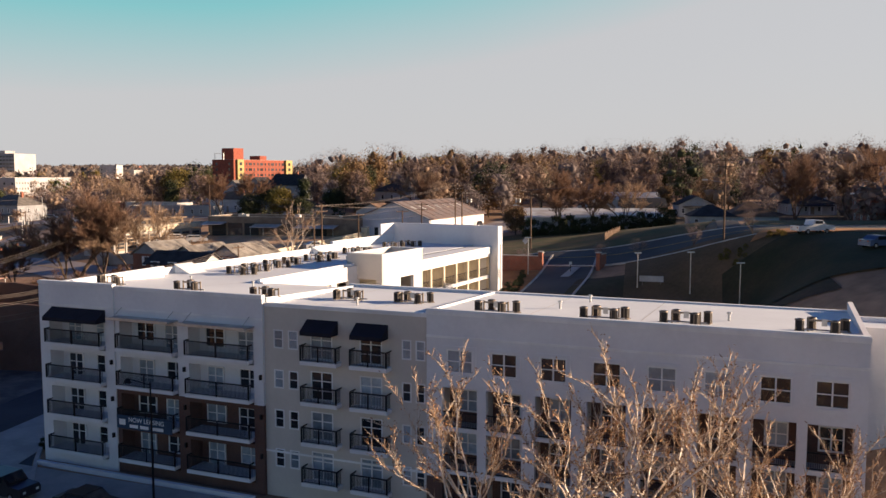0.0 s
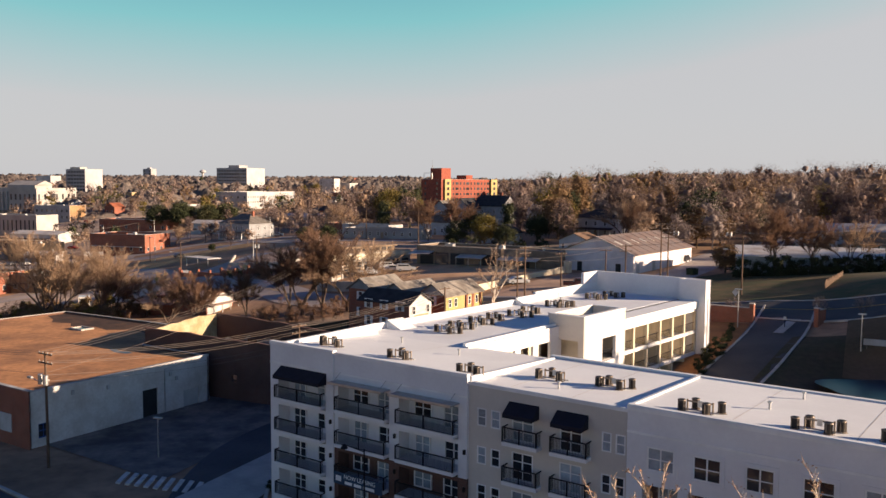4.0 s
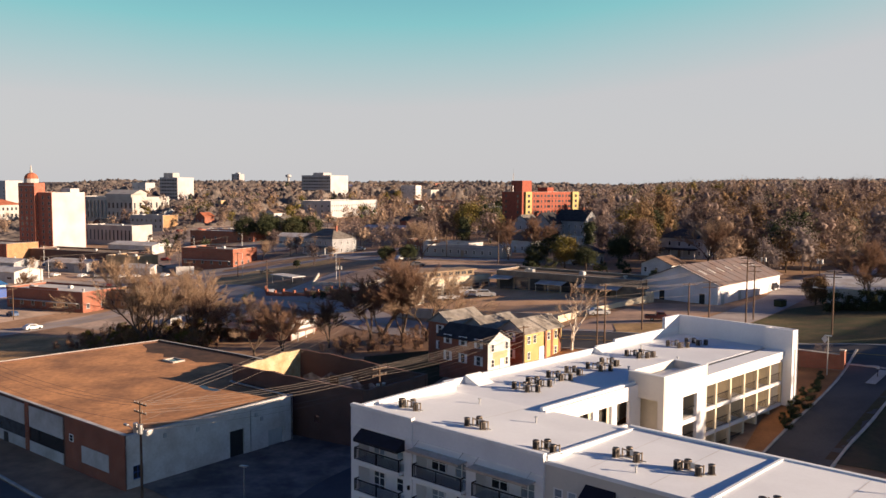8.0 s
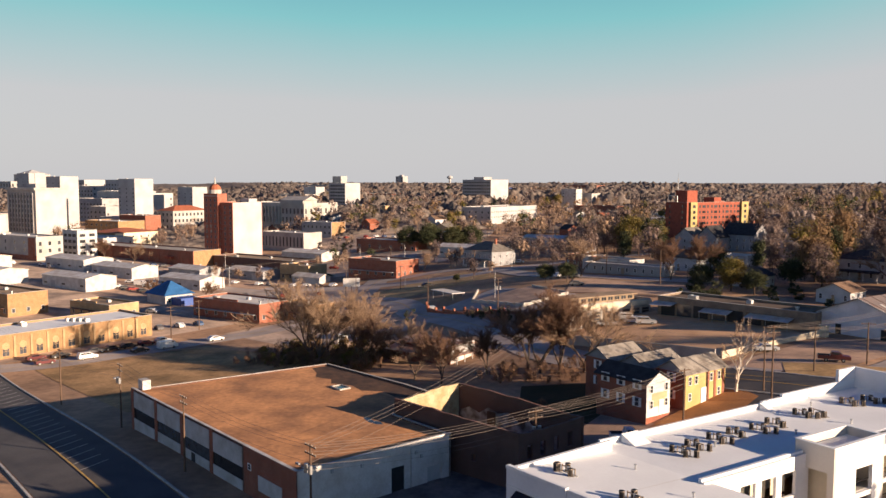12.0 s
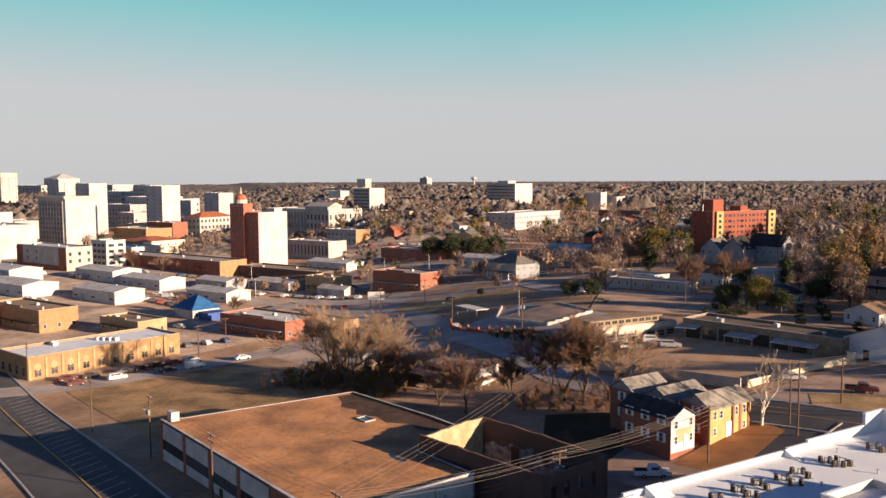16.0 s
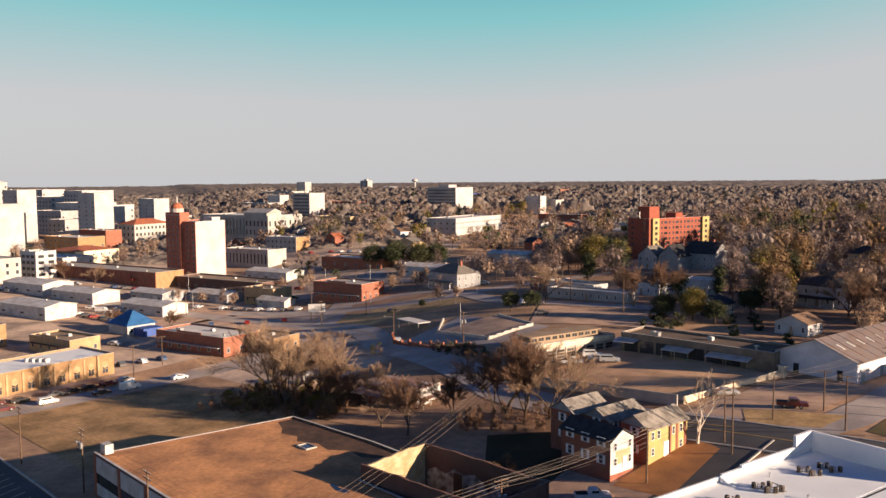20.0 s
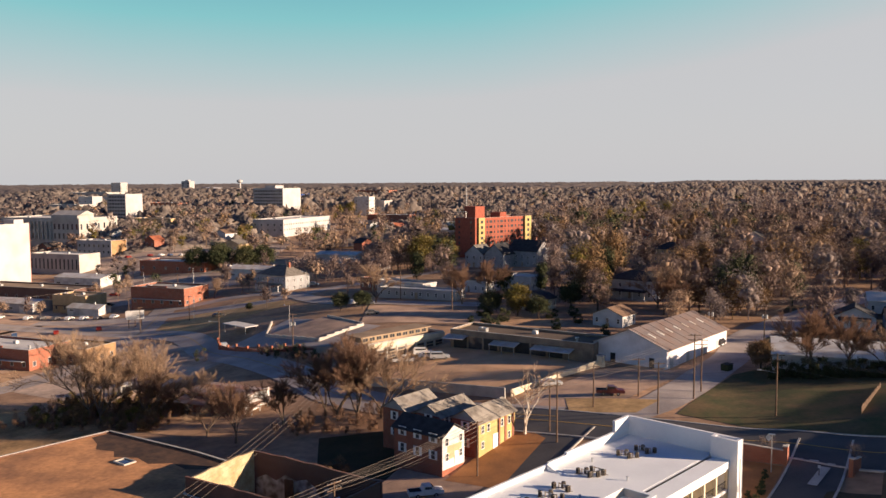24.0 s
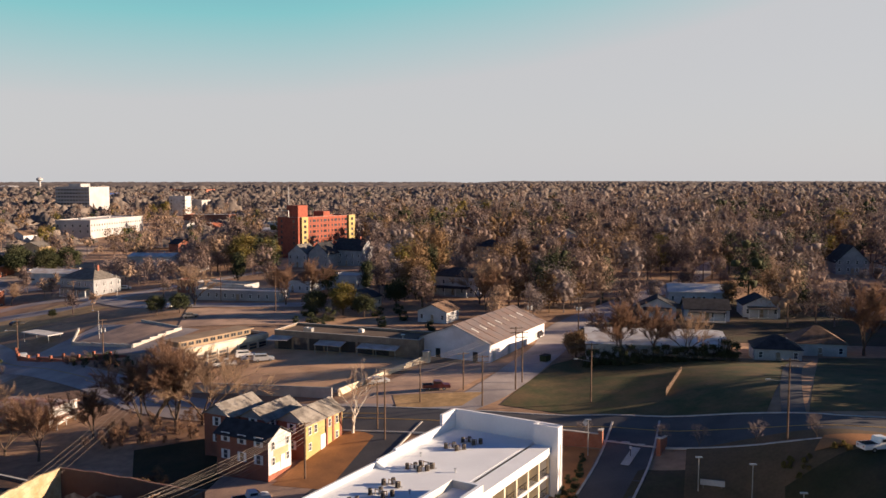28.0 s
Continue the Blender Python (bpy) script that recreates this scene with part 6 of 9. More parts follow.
# stop bar, crosswalk and parking bays
cwk = thing("crosswalk", pose(0, 0, 0), "white striped crosswalk on dark asphalt", "crosswalk", kind="structure")
for i in range(9):
    x = -49.6 + i * 1.05
    p = [(x, 69.8 - i * 0.08), (x + 0.5, 69.75 - i * 0.08), (x + 1.3, 66.9 - i * 0.08), (x + 0.8, 66.95 - i * 0.08)]
    part("stripe", Geo().prism(list(reversed([(a, b_) for a, b_ in p])), 1.0, 1.15), LINE, cwk)
bays = thing("parking_bays", pose(0, 0, 0), "white painted parking bays along the street", "road marking", kind="structure")
for i in range(26):
    o = Vector((-186.0, 112.3)) + GF * (i * 3.6)
    a, b_ = o - GN * 1.2, o - GN * 6.0 + GF * 2.6
    d = (b_ - a).normalized()
    s = Vector((-d.y, d.x)) * 0.07
    za, zb = gz(a.x, a.y) + 0.11, gz(b_.x, b_.y) + 0.11
    part("bay_line", Geo().add([(a.x - s.x, a.y - s.y, za), (a.x + s.x, a.y + s.y, za), (b_.x + s.x, b_.y + s.y, zb), (b_.x - s.x, b_.y - s.y, zb)], [(0, 3, 2, 1)]), LINE, bays)

# ---- red apartment tower ----
RW, RD, RH = 14.5, 43.0, 19.6
rt = building("apartment_tower", -99.6, 437.8, RW, RD, -30, RH, RED_PAINT, "eight-storey red brick apartment tower with yellow bays", roof_mat=FLAT_GREY, z0=11.4, category="tower", parapet=0.7)
for a, wd in ((-RD / 2 + 4.0, 4.4), (RD / 2 - 2.6, 5.0)):
    part("yellow_bay", Geo().box(RW / 2, RW / 2 + 1.0, a - wd / 2, a + wd / 2, -2, RH + 0.8), YELLOW, rt, "yellow bay with balconies")
    for r in range(7):
        part("bay_window", win_mesh(1.7, 1.5, BRICK_DARK, GLASS_FAR, 0, 0), None, rt, m=pose(RW / 2 + 1.0, a, 1.0 + r * 2.75, 0, 0, 90))
for r in range(7):
    for k in range(11):
        wide = k % 3 == 1
        part("window", win_mesh(2.3 if wide else 1.1, 1.4, BRICK_DARK, GLASS_FAR, 1 if wide else 0, 0), None, rt, m=face_m(RW, RD, "right", -RD / 2 + 9.0 + k * 2.75, 1.0 + r * 2.75))
    part("floor_band", Geo().box(RW / 2, RW / 2 + 0.1, -RD / 2 + 6.4, RD / 2 - 5.2, r * 2.75 + 0.3, r * 2.75 + 0.5), BRICK_DARK, rt)
wall_windows(rt, RW, RD, "front", 7, 2, 1.2, 1.4, 1.0, 2.75, 2.4, BRICK_DARK)
part("lift_house", Geo().box(-5.5, 2.5, -RD / 2 + 5, -RD / 2 + 12, RH, RH + 6.5), RED_PAINT, rt, "brick lift house on the roof")
part("lift_house", Geo().box(-4.0, 3.0, 2, 7, RH, RH + 3.0), RED_PAINT, rt)
part("roof_frame", Geo().box(-7, -6.8, -20, -19.8, RH, RH + 4).box(-1, -0.8, -20, -19.8, RH, RH + 4).box(-7, -0.8, -20, -19.8, RH + 3.8, RH + 4), GALV, rt)
mast = thing("radio_mast", pose(-182.0, 696.0, gz(-182, 696)), "thin pale lattice radio mast over the woods", "mast")
for a in range(3):
    x, y = 0.5 * math.cos(a * 2.094), 0.5 * math.sin(a * 2.094)
    part("mast_leg", Geo().cyl((x, y, 0), (x * 0.6, y * 0.6, 33), 0.16, n=5), PAINT_WHITE, mast)
part("antenna", Geo().cyl((0, 0, 33), (0, 0, 37.5), 0.08, n=5), GALV, mast)
part("crosspiece", Geo().box(-4, 4, -0.1, 0.1, 16, 16.3), GALV, mast)

# ---- downtown ----
DT = -4.0


def block(name, x, y, w, d, h, wall, label, wins=(), ang=DT, roof="flat", rm=None, rh=2.0, walls=None, z0=None, cat="building", frame_mat=None, parapet=0.6):
    """wins: rows of (face, rows, columns, width, height, first sill, storey)."""
    label = label if len(label.split()) > 3 else label + " in the downtown"
    b = building(name, x, y, w, d, ang, h, wall, label, roof, rm or FLAT_LIGHT, rh, z0, cat, "downtown buildings", walls=walls, parapet=parapet, sink=4)
    for f, r, c, ww, wh, zz, dz in wins:
        wall_windows(b, w, d, f, r, c, ww, wh, zz, dz, 1.3, frame_mat or PANEL_GREY, GLASS_FAR, 0, 0)
    return b


# sunward right walls below take a lighter material: sunlight put into the colour
ot = block("brick_tower", -339.5, 347.6, 20.9, 21.7, 31.0, BRICK_TOWER, "tall old red brick tower with bright plain side wall", [("front", 10, 5, 1.2, 1.7, 2.0, 2.9)], walls={"right": WHITE_WALL}, z0=-1.5, cat="tower", frame_mat=STONE)
part("stair_shaft", Geo().box(-10.9, 0.5, -12.6, -6.0, -4, 36.5), BRICK_TOWER, ot, "projecting brick shaft under the dome")
for r in range(11):
    for xx in (-8.6, -5.2, -1.8):
        part("window", win_mesh(1.1, 1.7, STONE, GLASS_FAR, 0, 0), None, ot, m=pose(xx, -12.6, 3.0 + r * 2.9))
    part("string_course", Geo().box(-10.98, 0.58, -12.7, -12.6, 35.0, 35.4), STONE, ot) if r == 0 else None
dome = Geo()
for i in range(6):
    z0_, z1_ = 38.6 + 3.2 * math.sin(i * 0.2618), 38.6 + 3.2 * math.sin((i + 1) * 0.2618)
    dome.cyl((-5.2, -9.3, z0_), (-5.2, -9.3, z1_), 3.3 * math.cos(i * 0.2618), 3.3 * math.cos((i + 1) * 0.2618) + 0.01, 12)
part("dome", dome, RED_ROOF, ot, "small red dome")
part("dome_drum", Geo().cyl((-5.2, -9.3, 36.5), (-5.2, -9.3, 38.6), 3.5, n=12), STONE, ot)
part("finial", Geo().cyl((-5.2, -9.3, 41.8), (-5.2, -9.3, 45.5), 0.7, 0.15, 8), STONE, ot)
part("lintel_wall", Geo().box(3.0, 9.5, 2, 8, 31.6, 33.6), WHITE_WALL, ot)
ct = block("column_tower", -561.9, 376.5, 37.0, 23.2, 35.0, STONE, "white bank tower with ribbed stone front", walls={"right": WHITE_WALL}, z0=0.3, cat="tower")
for k in range(9):
    part("rib", Geo().box(-16.5 + k * 3.9, -15.2 + k * 3.9, -12.4, -11.6, -2, 33.0), STONE, ct)
    if k < 8:
        for r in range(9):
            part("window", win_mesh(2.2, 2.3, STONE_GREY, GLASS_FAR, 0, 0), None, ct, m=pose(-13.9 + k * 3.9, -11.6, 2.0 + r * 3.4))
part("cornice", Geo().box(-19.5, 19.0, -12.8, 12.0, 35.0, 36.6), STONE, ct)
part("roof_frame", Geo().box(-10, 6, -4, 4, 36.6, 39.5).box(-2, -1.6, 0, 0.4, 39.5, 47), STONE_GREY, ct)
block("domed_hall", -1330, 845, 120, 60, 26, STONE, "great white stone hall with a low green-topped block", [("front", 3, 14, 3.5, 5, 4, 7), ("right", 3, 8, 3.5, 5, 4, 7)], z0=14, cat="hall")
block("domed_hall", -1290, 860, 40, 40, 38, STONE, "tall white stone centre block", [("front", 4, 6, 3, 4, 4, 8), ("right", 4, 5, 3, 4, 4, 8)], z0=14, roof="hip", rm=PANEL_GREY, rh=8, cat="hall")
for x, y, w, d, h, wl_, lb in ((-922, 684, 48, 30, 33, WHITE_WALL, "white stepped office block"), (-800, 610, 44, 40, 30, WHITE_WALL, "white stepped office block"), (-735, 600, 30, 37, 38, WHITE_WALL, "tall white office block with blank walls"),
                               (-700, 534, 46, 22, 21.5, STONE_GREY, "grey curved-front office block"), (-655, 560, 26, 30, 27, WHITE_WALL, "white office block"), (-640, 500, 24, 24, 17, STONE_GREY, "grey office block"),
                               (-1000, 760, 60, 40, 26, WHITE_WALL, "white office block on the skyline"), (-870, 640, 30, 26, 26, STONE_GREY, "grey office block")):
    # farther white blocks get grey fronts, their shade put into the colour
    block("office_block", x, y, w, d, h, wl_, lb, [("front", int(h / 4.5), int(w / 5), 2.2, 2.0, 3, 4.2), ("right", int(h / 6), 2, 2.0, 2.2, 4, 5.6)], walls={"front": STONE_GREY if wl_ is WHITE_WALL and x < -780 else wl_})
block("courthouse_hall", -538.2, 491.7, 20, 34.7, 17.0, STONE, "white columned hall with red hipped roof", [("right", 3, 9, 2.0, 2.6, 2.5, 5.0), ("front", 3, 4, 2.0, 2.6, 2.5, 5.0)], roof="hip", rm=RED_ROOF, rh=4.0)
block("red_roofed_house", -610, 590, 26, 30, 17.0, WHITE_WALL, "white house with red hipped roof", [("front", 2, 4, 2.0, 2.4, 3, 5)], roof="hip", rm=RED_ROOF, rh=4.0)
tt = block("brick_and_white_hall", -428.1, 277.7, 50.6, 15, 12.5, STONE, "two-tone white and brick hall", [("front", 2, 6, 1.6, 2.0, 5.0, 3.8), ("right", 2, 3, 1.8, 2.2, 4.5, 3.8)], z0=-0.5)
part("brick_base", Geo().box(-25.4, 25.4, -7.62, -7.5, -3, 3.2), BRICK, tt, "red brick base")
for xx in (-22.5, 21.0):
    part("brick_corner", Geo().box(xx - 3.2, xx + 3.2, -7.7, -7.5, 3.2, 12.5), BRICK, tt, "red brick corner bay")
block("glass_office", -408.0, 298.0, 14, 12, 14.5, PANEL_GREY, "grey office with dark glass bands", [("front", 4, 3, 3.2, 1.8, 1.5, 3.3), ("right", 4, 2, 3.6, 1.8, 1.5, 3.3)], z0=-0.2)
block("yellow_store", -450.1, 361.2, 28, 32, 9.4, BRICK_YELLOW, "yellow store with orange tile roof", [("front", 1, 5, 2.5, 4.0, 1.5, 4), ("right", 1, 6, 1.2, 1.4, 6.0, 4)], roof="hip", rm=RED_ROOF, rh=2.4, walls={"right": STUCCO_WARM})
block("brick_theatre", -530.9, 442.0, 32, 14, 14.5, BRICK, "plain red brick theatre block")
block("yellow_office", -520, 410, 40, 22, 12.0, BRICK_YELLOW, "yellow office with flat roof", [("front", 3, 7, 1.8, 1.5, 2, 3.4), ("right", 2, 3, 1.8, 1.5, 2, 3.4)])
lr = block("long_brick_store", -369.0, 312.3, 95.0, 18, 7.4, BRICK, "very long low red brick store", rm=FLAT_GREY, z0=-1.6, walls={"right": BRICK_YELLOW})
for xx in range(-44, 46, 8):
    part("pilaster", Geo().box(xx - 0.4, xx + 0.4, -9.2, -9.0, -3, 7.6), BRICK_TOWER, lr)
part("entrance_canopy", Geo().box(28, 33, -11.5, -9, 3.6, 4.6), RED_PAINT, lr, "red entrance canopy")
block("pale_office", -340.7, 397.0, 36, 16, 10.0, STONE, "pale low office with tall narrow windows", [("front", 1, 12, 1.2, 6.0, 2.0, 4)], z0=0.3)
cr = block("courthouse", -467.1, 540.7, 75.4, 39.8, 17.5, STONE, "long pale stone courthouse with pilasters", [("front", 2, 18, 1.9, 4.4, 2.5, 7.0), ("right", 2, 7, 2.0, 4.4, 2.5, 7.0)], z0=6.2, cat="courthouse")
part("attic", Geo().box(12, 37, -20.4, -4, 17.5, 20.5), STONE, cr)
part("wing_roof", Geo().add([(12, -20.2, 20.5), (38.4, -20.2, 20.5), (38.4, -3.8, 20.5), (12, -3.8, 20.5), (12, -12, 23.6), (38.4, -12, 23.6)], [(0, 1, 5, 4), (2, 3, 4, 5), (1, 2, 5), (3, 0, 4)]), STONE, cr, "low pedimented roof over the end wing")
for k in range(13):
    part("column", Geo().cyl((-35.5 + k * 3.9, -20.6, 2.0), (-35.5 + k * 3.9, -20.6, 15.4), 0.75, 0.65, 10), STONE, cr)
part("cornice", Geo().box(-38.2, 38.2, -20.5, 20.5, 15.4, 16.2), STONE, cr)
block("small_library", -354.1, 446.0, 26.5, 14, 9.0, STONE_GREY, "small brown-grey stone hall", [("front", 2, 7, 1.4, 1.8, 1.6, 3.8)], z0=5.2, walls={"right": BRICK_YELLOW})
# grey fronts and white right sides hold shade and sun in the colour
w1 = block("white_tower", -485.3, 644.2, 20.2, 22.0, 29.0, STONE_GREY, "white office tower with banded grey front", walls={"right": WHITE_WALL}, z0=10.4, cat="tower")
w2 = block("white_office_tower", -404.0, 779.1, 34.1, 35.2, 30.5, STONE_GREY, "white slab tower with banded grey front", walls={"right": WHITE_WALL}, z0=12.4, cat="tower")
for tw, ww, dd, n, hh in ((w1, 20.2, 22.0, 9, 3.1), (w2, 34.1, 35.2, 9, 3.25)):
    for r in range(n):
        part("window_band", Geo().box(-ww / 2 + 0.8, ww / 2 - 0.8, -dd / 2 - 0.08, -dd / 2, 1.6 + r * hh, 3.1 + r * hh), GLASS_FAR, tw)
        for k in range(int(ww / 3)):
            xx = -ww / 2 + 2 + k * 3.0
            part("mullion", Geo().box(xx - 0.25, xx + 0.25, -dd / 2 - 0.12, -dd / 2 - 0.08, 1.6 + r * hh, 3.1 + r * hh), STONE_GREY, tw)
part("plant_room", Geo().box(-8, 4, -10, 6, 31.0, 34.0), STONE_GREY, w2)
# dark panel on the wall, standing for a shaded void at ground level
part("ground_void", Geo().box(17.0, 17.12, -15, 15, 0.2, 2.6), GLASS_FAR, w2)
an = block("white_annex", -297.4, 599.3, 26.3, 73.5, 12.6, STONE_GREY, "long white office annex with small windows", [("right", 2, 22, 1.2, 1.5, 5.0, 3.8), ("front", 2, 5, 1.4, 1.7, 4.6, 3.8)], walls={"right": WHITE_WALL}, z0=9.2)
for x, y, w, d, h, wl_, rm_, lb in (
        (-651, 461, 21, 17, 43.5, WHITE_WALL, FLAT_LIGHT, "tall white office block with plain walls"),
        (-553, 457, 21, 17, 42.2, WHITE_WALL, FLAT_LIGHT, "tall white office block"),
        (-597, 558, 21, 17, 33.9, WHITE_WALL, FLAT_LIGHT, "white office block on the skyline"),
        (-697, 565, 53, 30, 28.0, WHITE_WALL, FLAT_LIGHT, "long white hospital block"),
        (-989, 582, 25, 20, 47.6, STONE, FLAT_LIGHT, "pale office slab on the skyline"),
        (-831, 552, 23, 18, 43.5, WHITE_WALL, FLAT_LIGHT, "white office block on the skyline"),
        (-628, 775, 19, 15, 19.9, WHITE_WALL, FLAT_LIGHT, "white low building among trees"),
        (-330, 834, 17, 14, 19.1, PAINT_WHITE, FLAT_LIGHT, "white low building among trees"),
        (-786, 1032, 17, 14, 26.7, STONE, FLAT_LIGHT, "pale building on the skyline"),
        (-251.8, 378, 40, 16, 5.0, BRICK, FLAT_LIGHT, "low red brick shop with pale roof"), (-289.8, 353, 29, 14, 4.8, PAINT_WHITE, FLAT_LIGHT, "long low white shed"),
        (-290, 318, 60, 16, 5.6, BRICK_DARK, FLAT_BROWN, "long low brown brick shop row"), (-244, 292, 17.4, 12, 6.6, BRICK_TAN, FLAT_BROWN, "two-storey tan brick shop"),
        (-203, 296, 26, 16, 7.0, BRICK, FLAT_GREY, "red brick workshop with flat roof"), (-394, 228, 44, 16, 6.8, PAINT_WHITE, FLAT_LIGHT, "white workshop"),
        (-306, 222, 31, 14, 5.0, PAINT_WHITE, METAL_ROOF, "white workshop with pale metal roof"), (-322, 258, 30, 14, 4.6, PAINT_WHITE, FLAT_LIGHT, "white workshop with pale flat roof"),
        (-350, 210, 34, 16, 5.0, PANEL_GREY, FLAT_GREY, "grey workshop"), (-360, 262, 32, 16, 5.0, PANEL_GREY, METAL_ROOF, "grey metal workshop"), (-270, 250, 26, 13, 4.2, PAINT_WHITE, FLAT_LIGHT, "white workshop with pale flat roof"),
        (-233, 284, 16, 7, 3.0, PAINT_WHITE, FLAT_LIGHT, "white single-storey shopfront"), (-270, 288, 24, 12, 4.0, SIDING_GREY, SHINGLE, "grey low shop"), (-296, 276, 22, 12, 4.0, SIDING_GREY, SHINGLE, "grey low shop"),
        (-236, 180, 21.7, 11, 4.6, BRICK_TAN, FLAT_BROWN, "low tan shed with flat roof"), (-196, 203, 31.4, 15, 5.6, BRICK, FLAT_LIGHT, "red brick shop with pale roof"), (-176, 210, 16, 12, 4.6, BRICK_YELLOW, FLAT_BROWN, "sunlit yellow brick extension"),
        (-278, 170, 36, 14, 7.0, BRICK_YELLOW, FLAT_BROWN, "two-storey yellow brick building with arched doors"), (-300, 158, 26, 16, 6.0, BRICK, FLAT_BROWN, "red brick building with flat roof"),
        (-430, 330, 30, 20, 8.0, PANEL_GREY, FLAT_LIGHT, "grey parking deck"), (-470, 250, 40, 22, 8.0, STONE_GREY, FLAT_LIGHT, "grey office building"), (-520, 300, 44, 26, 20.0, WHITE_WALL, FLAT_LIGHT, "white office building"),
        (-600, 330, 46, 30, 25.0, WHITE_WALL, FLAT_LIGHT, "white office building"), (-660, 400, 40, 30, 14.0, STONE, FLAT_LIGHT, "pale office building"), (-560, 450, 34, 22, 12.0, STONE_GREY, FLAT_LIGHT, "grey office building"),
        (-180, 420, 24, 14, 5.0, PAINT_WHITE, FLAT_LIGHT, "white low building among trees"), (-150, 380, 20, 12, 5.0, STONE_GREY, FLAT_GREY, "grey low building"), (-190, 350, 30, 12, 4.6, PANEL_GREY, FLAT_GREY, "grey low building beside the road"),
        (-128, 430, 18, 10, 5.5, SIDING, FLAT_GREY, "white low house behind pines"), (-420, 600, 40, 20, 9.0, BRICK_TAN, FLAT_BROWN, "tan low building"), (-250, 700, 40, 22, 9.0, BRICK, FLAT_LIGHT, "red brick low building"),
        (-200, 780, 36, 22, 10.0, BRICK_YELLOW, FLAT_LIGHT, "yellow low building"), (-120, 820, 46, 20, 8.0, PAINT_WHITE, FLAT_LIGHT, "white low building among trees"), (-330, 860, 36, 22, 14.0, STONE, FLAT_LIGHT, "pale building among trees"),
        (-560, 820, 44, 26, 12.0, BRICK, FLAT_LIGHT, "red brick building"), (-640, 760, 40, 24, 12.0, STONE, FLAT_LIGHT, "pale building"), (-520, 1020, 60, 40, 14.0, SIGN_BLUE, FLAT_LIGHT, "blue-clad building"),
        (-700, 900, 60, 30, 12.0, WHITE_WALL, FLAT_LIGHT, "white building"), (-800, 1000, 70, 40, 14.0, STONE, FLAT_LIGHT, "pale building"), (-440, 1150, 60, 30, 14.0, BRICK, FLAT_LIGHT, "red brick building"), (-150, 560, 26, 14, 6.0, PAINT_WHITE, FLAT_LIGHT, "white low building"),
        (-170, 640, 30, 16, 6.0, SIDING, SHINGLE, "white low building"), (-60, 640, 22, 14, 7.0, BRICK_YELLOW, SHINGLE, "yellow brick building"), (-30, 700, 24, 16, 8.0, PAINT_WHITE, FLAT_LIGHT, "white building")):
    far = math.hypot(x, y) > 420
    shed_like = h < 7 and (wl_ is PAINT_WHITE or wl_ is PANEL_GREY or wl_ is SIDING_GREY)
    wins = [("front", 1, max(2, int(w / 8)), 2.6, 0.9, 1.5, 3.3)] if shed_like else [("front", max(1, int(h / 3.6)), max(2, int(w / (6 if far else 4))), 1.3, 1.5, 1.2, 3.3)]
    if not shed_like and wl_ is not WHITE_WALL:
        wins.append(("right", max(1, int(h / 3.6)), max(2, int(d / (6 if far else 4))), 1.2, 1.5, 1.2, 3.3))
    tb = block("shop_building" if h < 8 else "office_building", x, y, w, d, h, wl_, lb, wins, rm=METAL_ROOF if shed_like else rm_, roof="gable" if shed_like else "flat", rh=1.3)
    if shed_like:
        for k in range(2):
            part("roller_door", Geo().box(-w * 0.3 + k * w * 0.5, -w * 0.3 + k * w * 0.5 + 3.2, -d / 2 - 0.06, -d / 2, 0.0, 3.0), PANEL_GREY if k else STONE_GREY, tb)
        part("ridge_vent", Geo().cyl((w * 0.2, 0, h + 1.2), (w * 0.2, 0, h + 2.0), 0.35, n=8), GALV, tb)
    elif not far:
        part("awning_strip", Geo().box(-w * 0.45, w * 0.45, -d / 2 - 1.2, -d / 2, 2.75, 2.9), PANEL_GREY if wl_ is BRICK else BRICK_DARK, tb, "thin flat awning over the shopfront")
        part("parapet_step", Geo().box(-w * 0.18, w * 0.18, -d / 2, -d / 2 + 0.3, h + 0.7, h + 1.3), wl_, tb)
# small houses scattered among the far trees
FAR_HOUSE = {}


def far_house(x, y, ang, w, wall, rm, label):
    """A small house with a gabled roof, a door and windows, far off."""
    near = math.hypot(x, y) < 720
    key = (w, wall.name, rm.name, near)
    m = pose(x, y, gz(x, y), 0, 0, ang)
    KEEP_OUT.append((x, y, w * 0.6))
    if key in FAR_HOUSE:
        return tagged(copy_thing(FAR_HOUSE[key], m), label)
    d, h, rh = w * 0.75, 4.6, 2.6
    b = thing("house", m, label, "house", "far houses")
    part("wall", Geo().side([(-w / 2, -2), (w / 2, -2), (w / 2, h), (0, h + rh), (-w / 2, h)], -d / 2, d / 2), wall, b)
    for sg in (-1, 1):
        part("roof_slope", Geo(Matrix.Diagonal((sg, 1, 1, 1))).add([(0, -d / 2 - 0.4, h + rh), (w / 2 + 0.4, -d / 2 - 0.4, h - 0.15), (w / 2 + 0.4, d / 2 + 0.4, h - 0.15), (0, d / 2 + 0.4, h + rh), (0, -d / 2 - 0.4, h + rh + 0.25), (w / 2 + 0.4, -d / 2 - 0.4, h + 0.1), (w / 2 + 0.4, d / 2 + 0.4, h + 0.1), (0, d / 2 + 0.4, h + rh + 0.25)],
             [(0, 1, 2, 3), (7, 6, 5, 4), (0, 4, 5, 1), (1, 5, 6, 2), (2, 6, 7, 3)]), rm, b)
    for xx in (-w * 0.25, w * 0.25) if near else ():
        part("window", win_mesh(1.4, 1.5, TRIM, GLASS_FAR), None, b, m=pose(xx, -d / 2, 1.2))
    FAR_HOUSE[key] = b
    return b


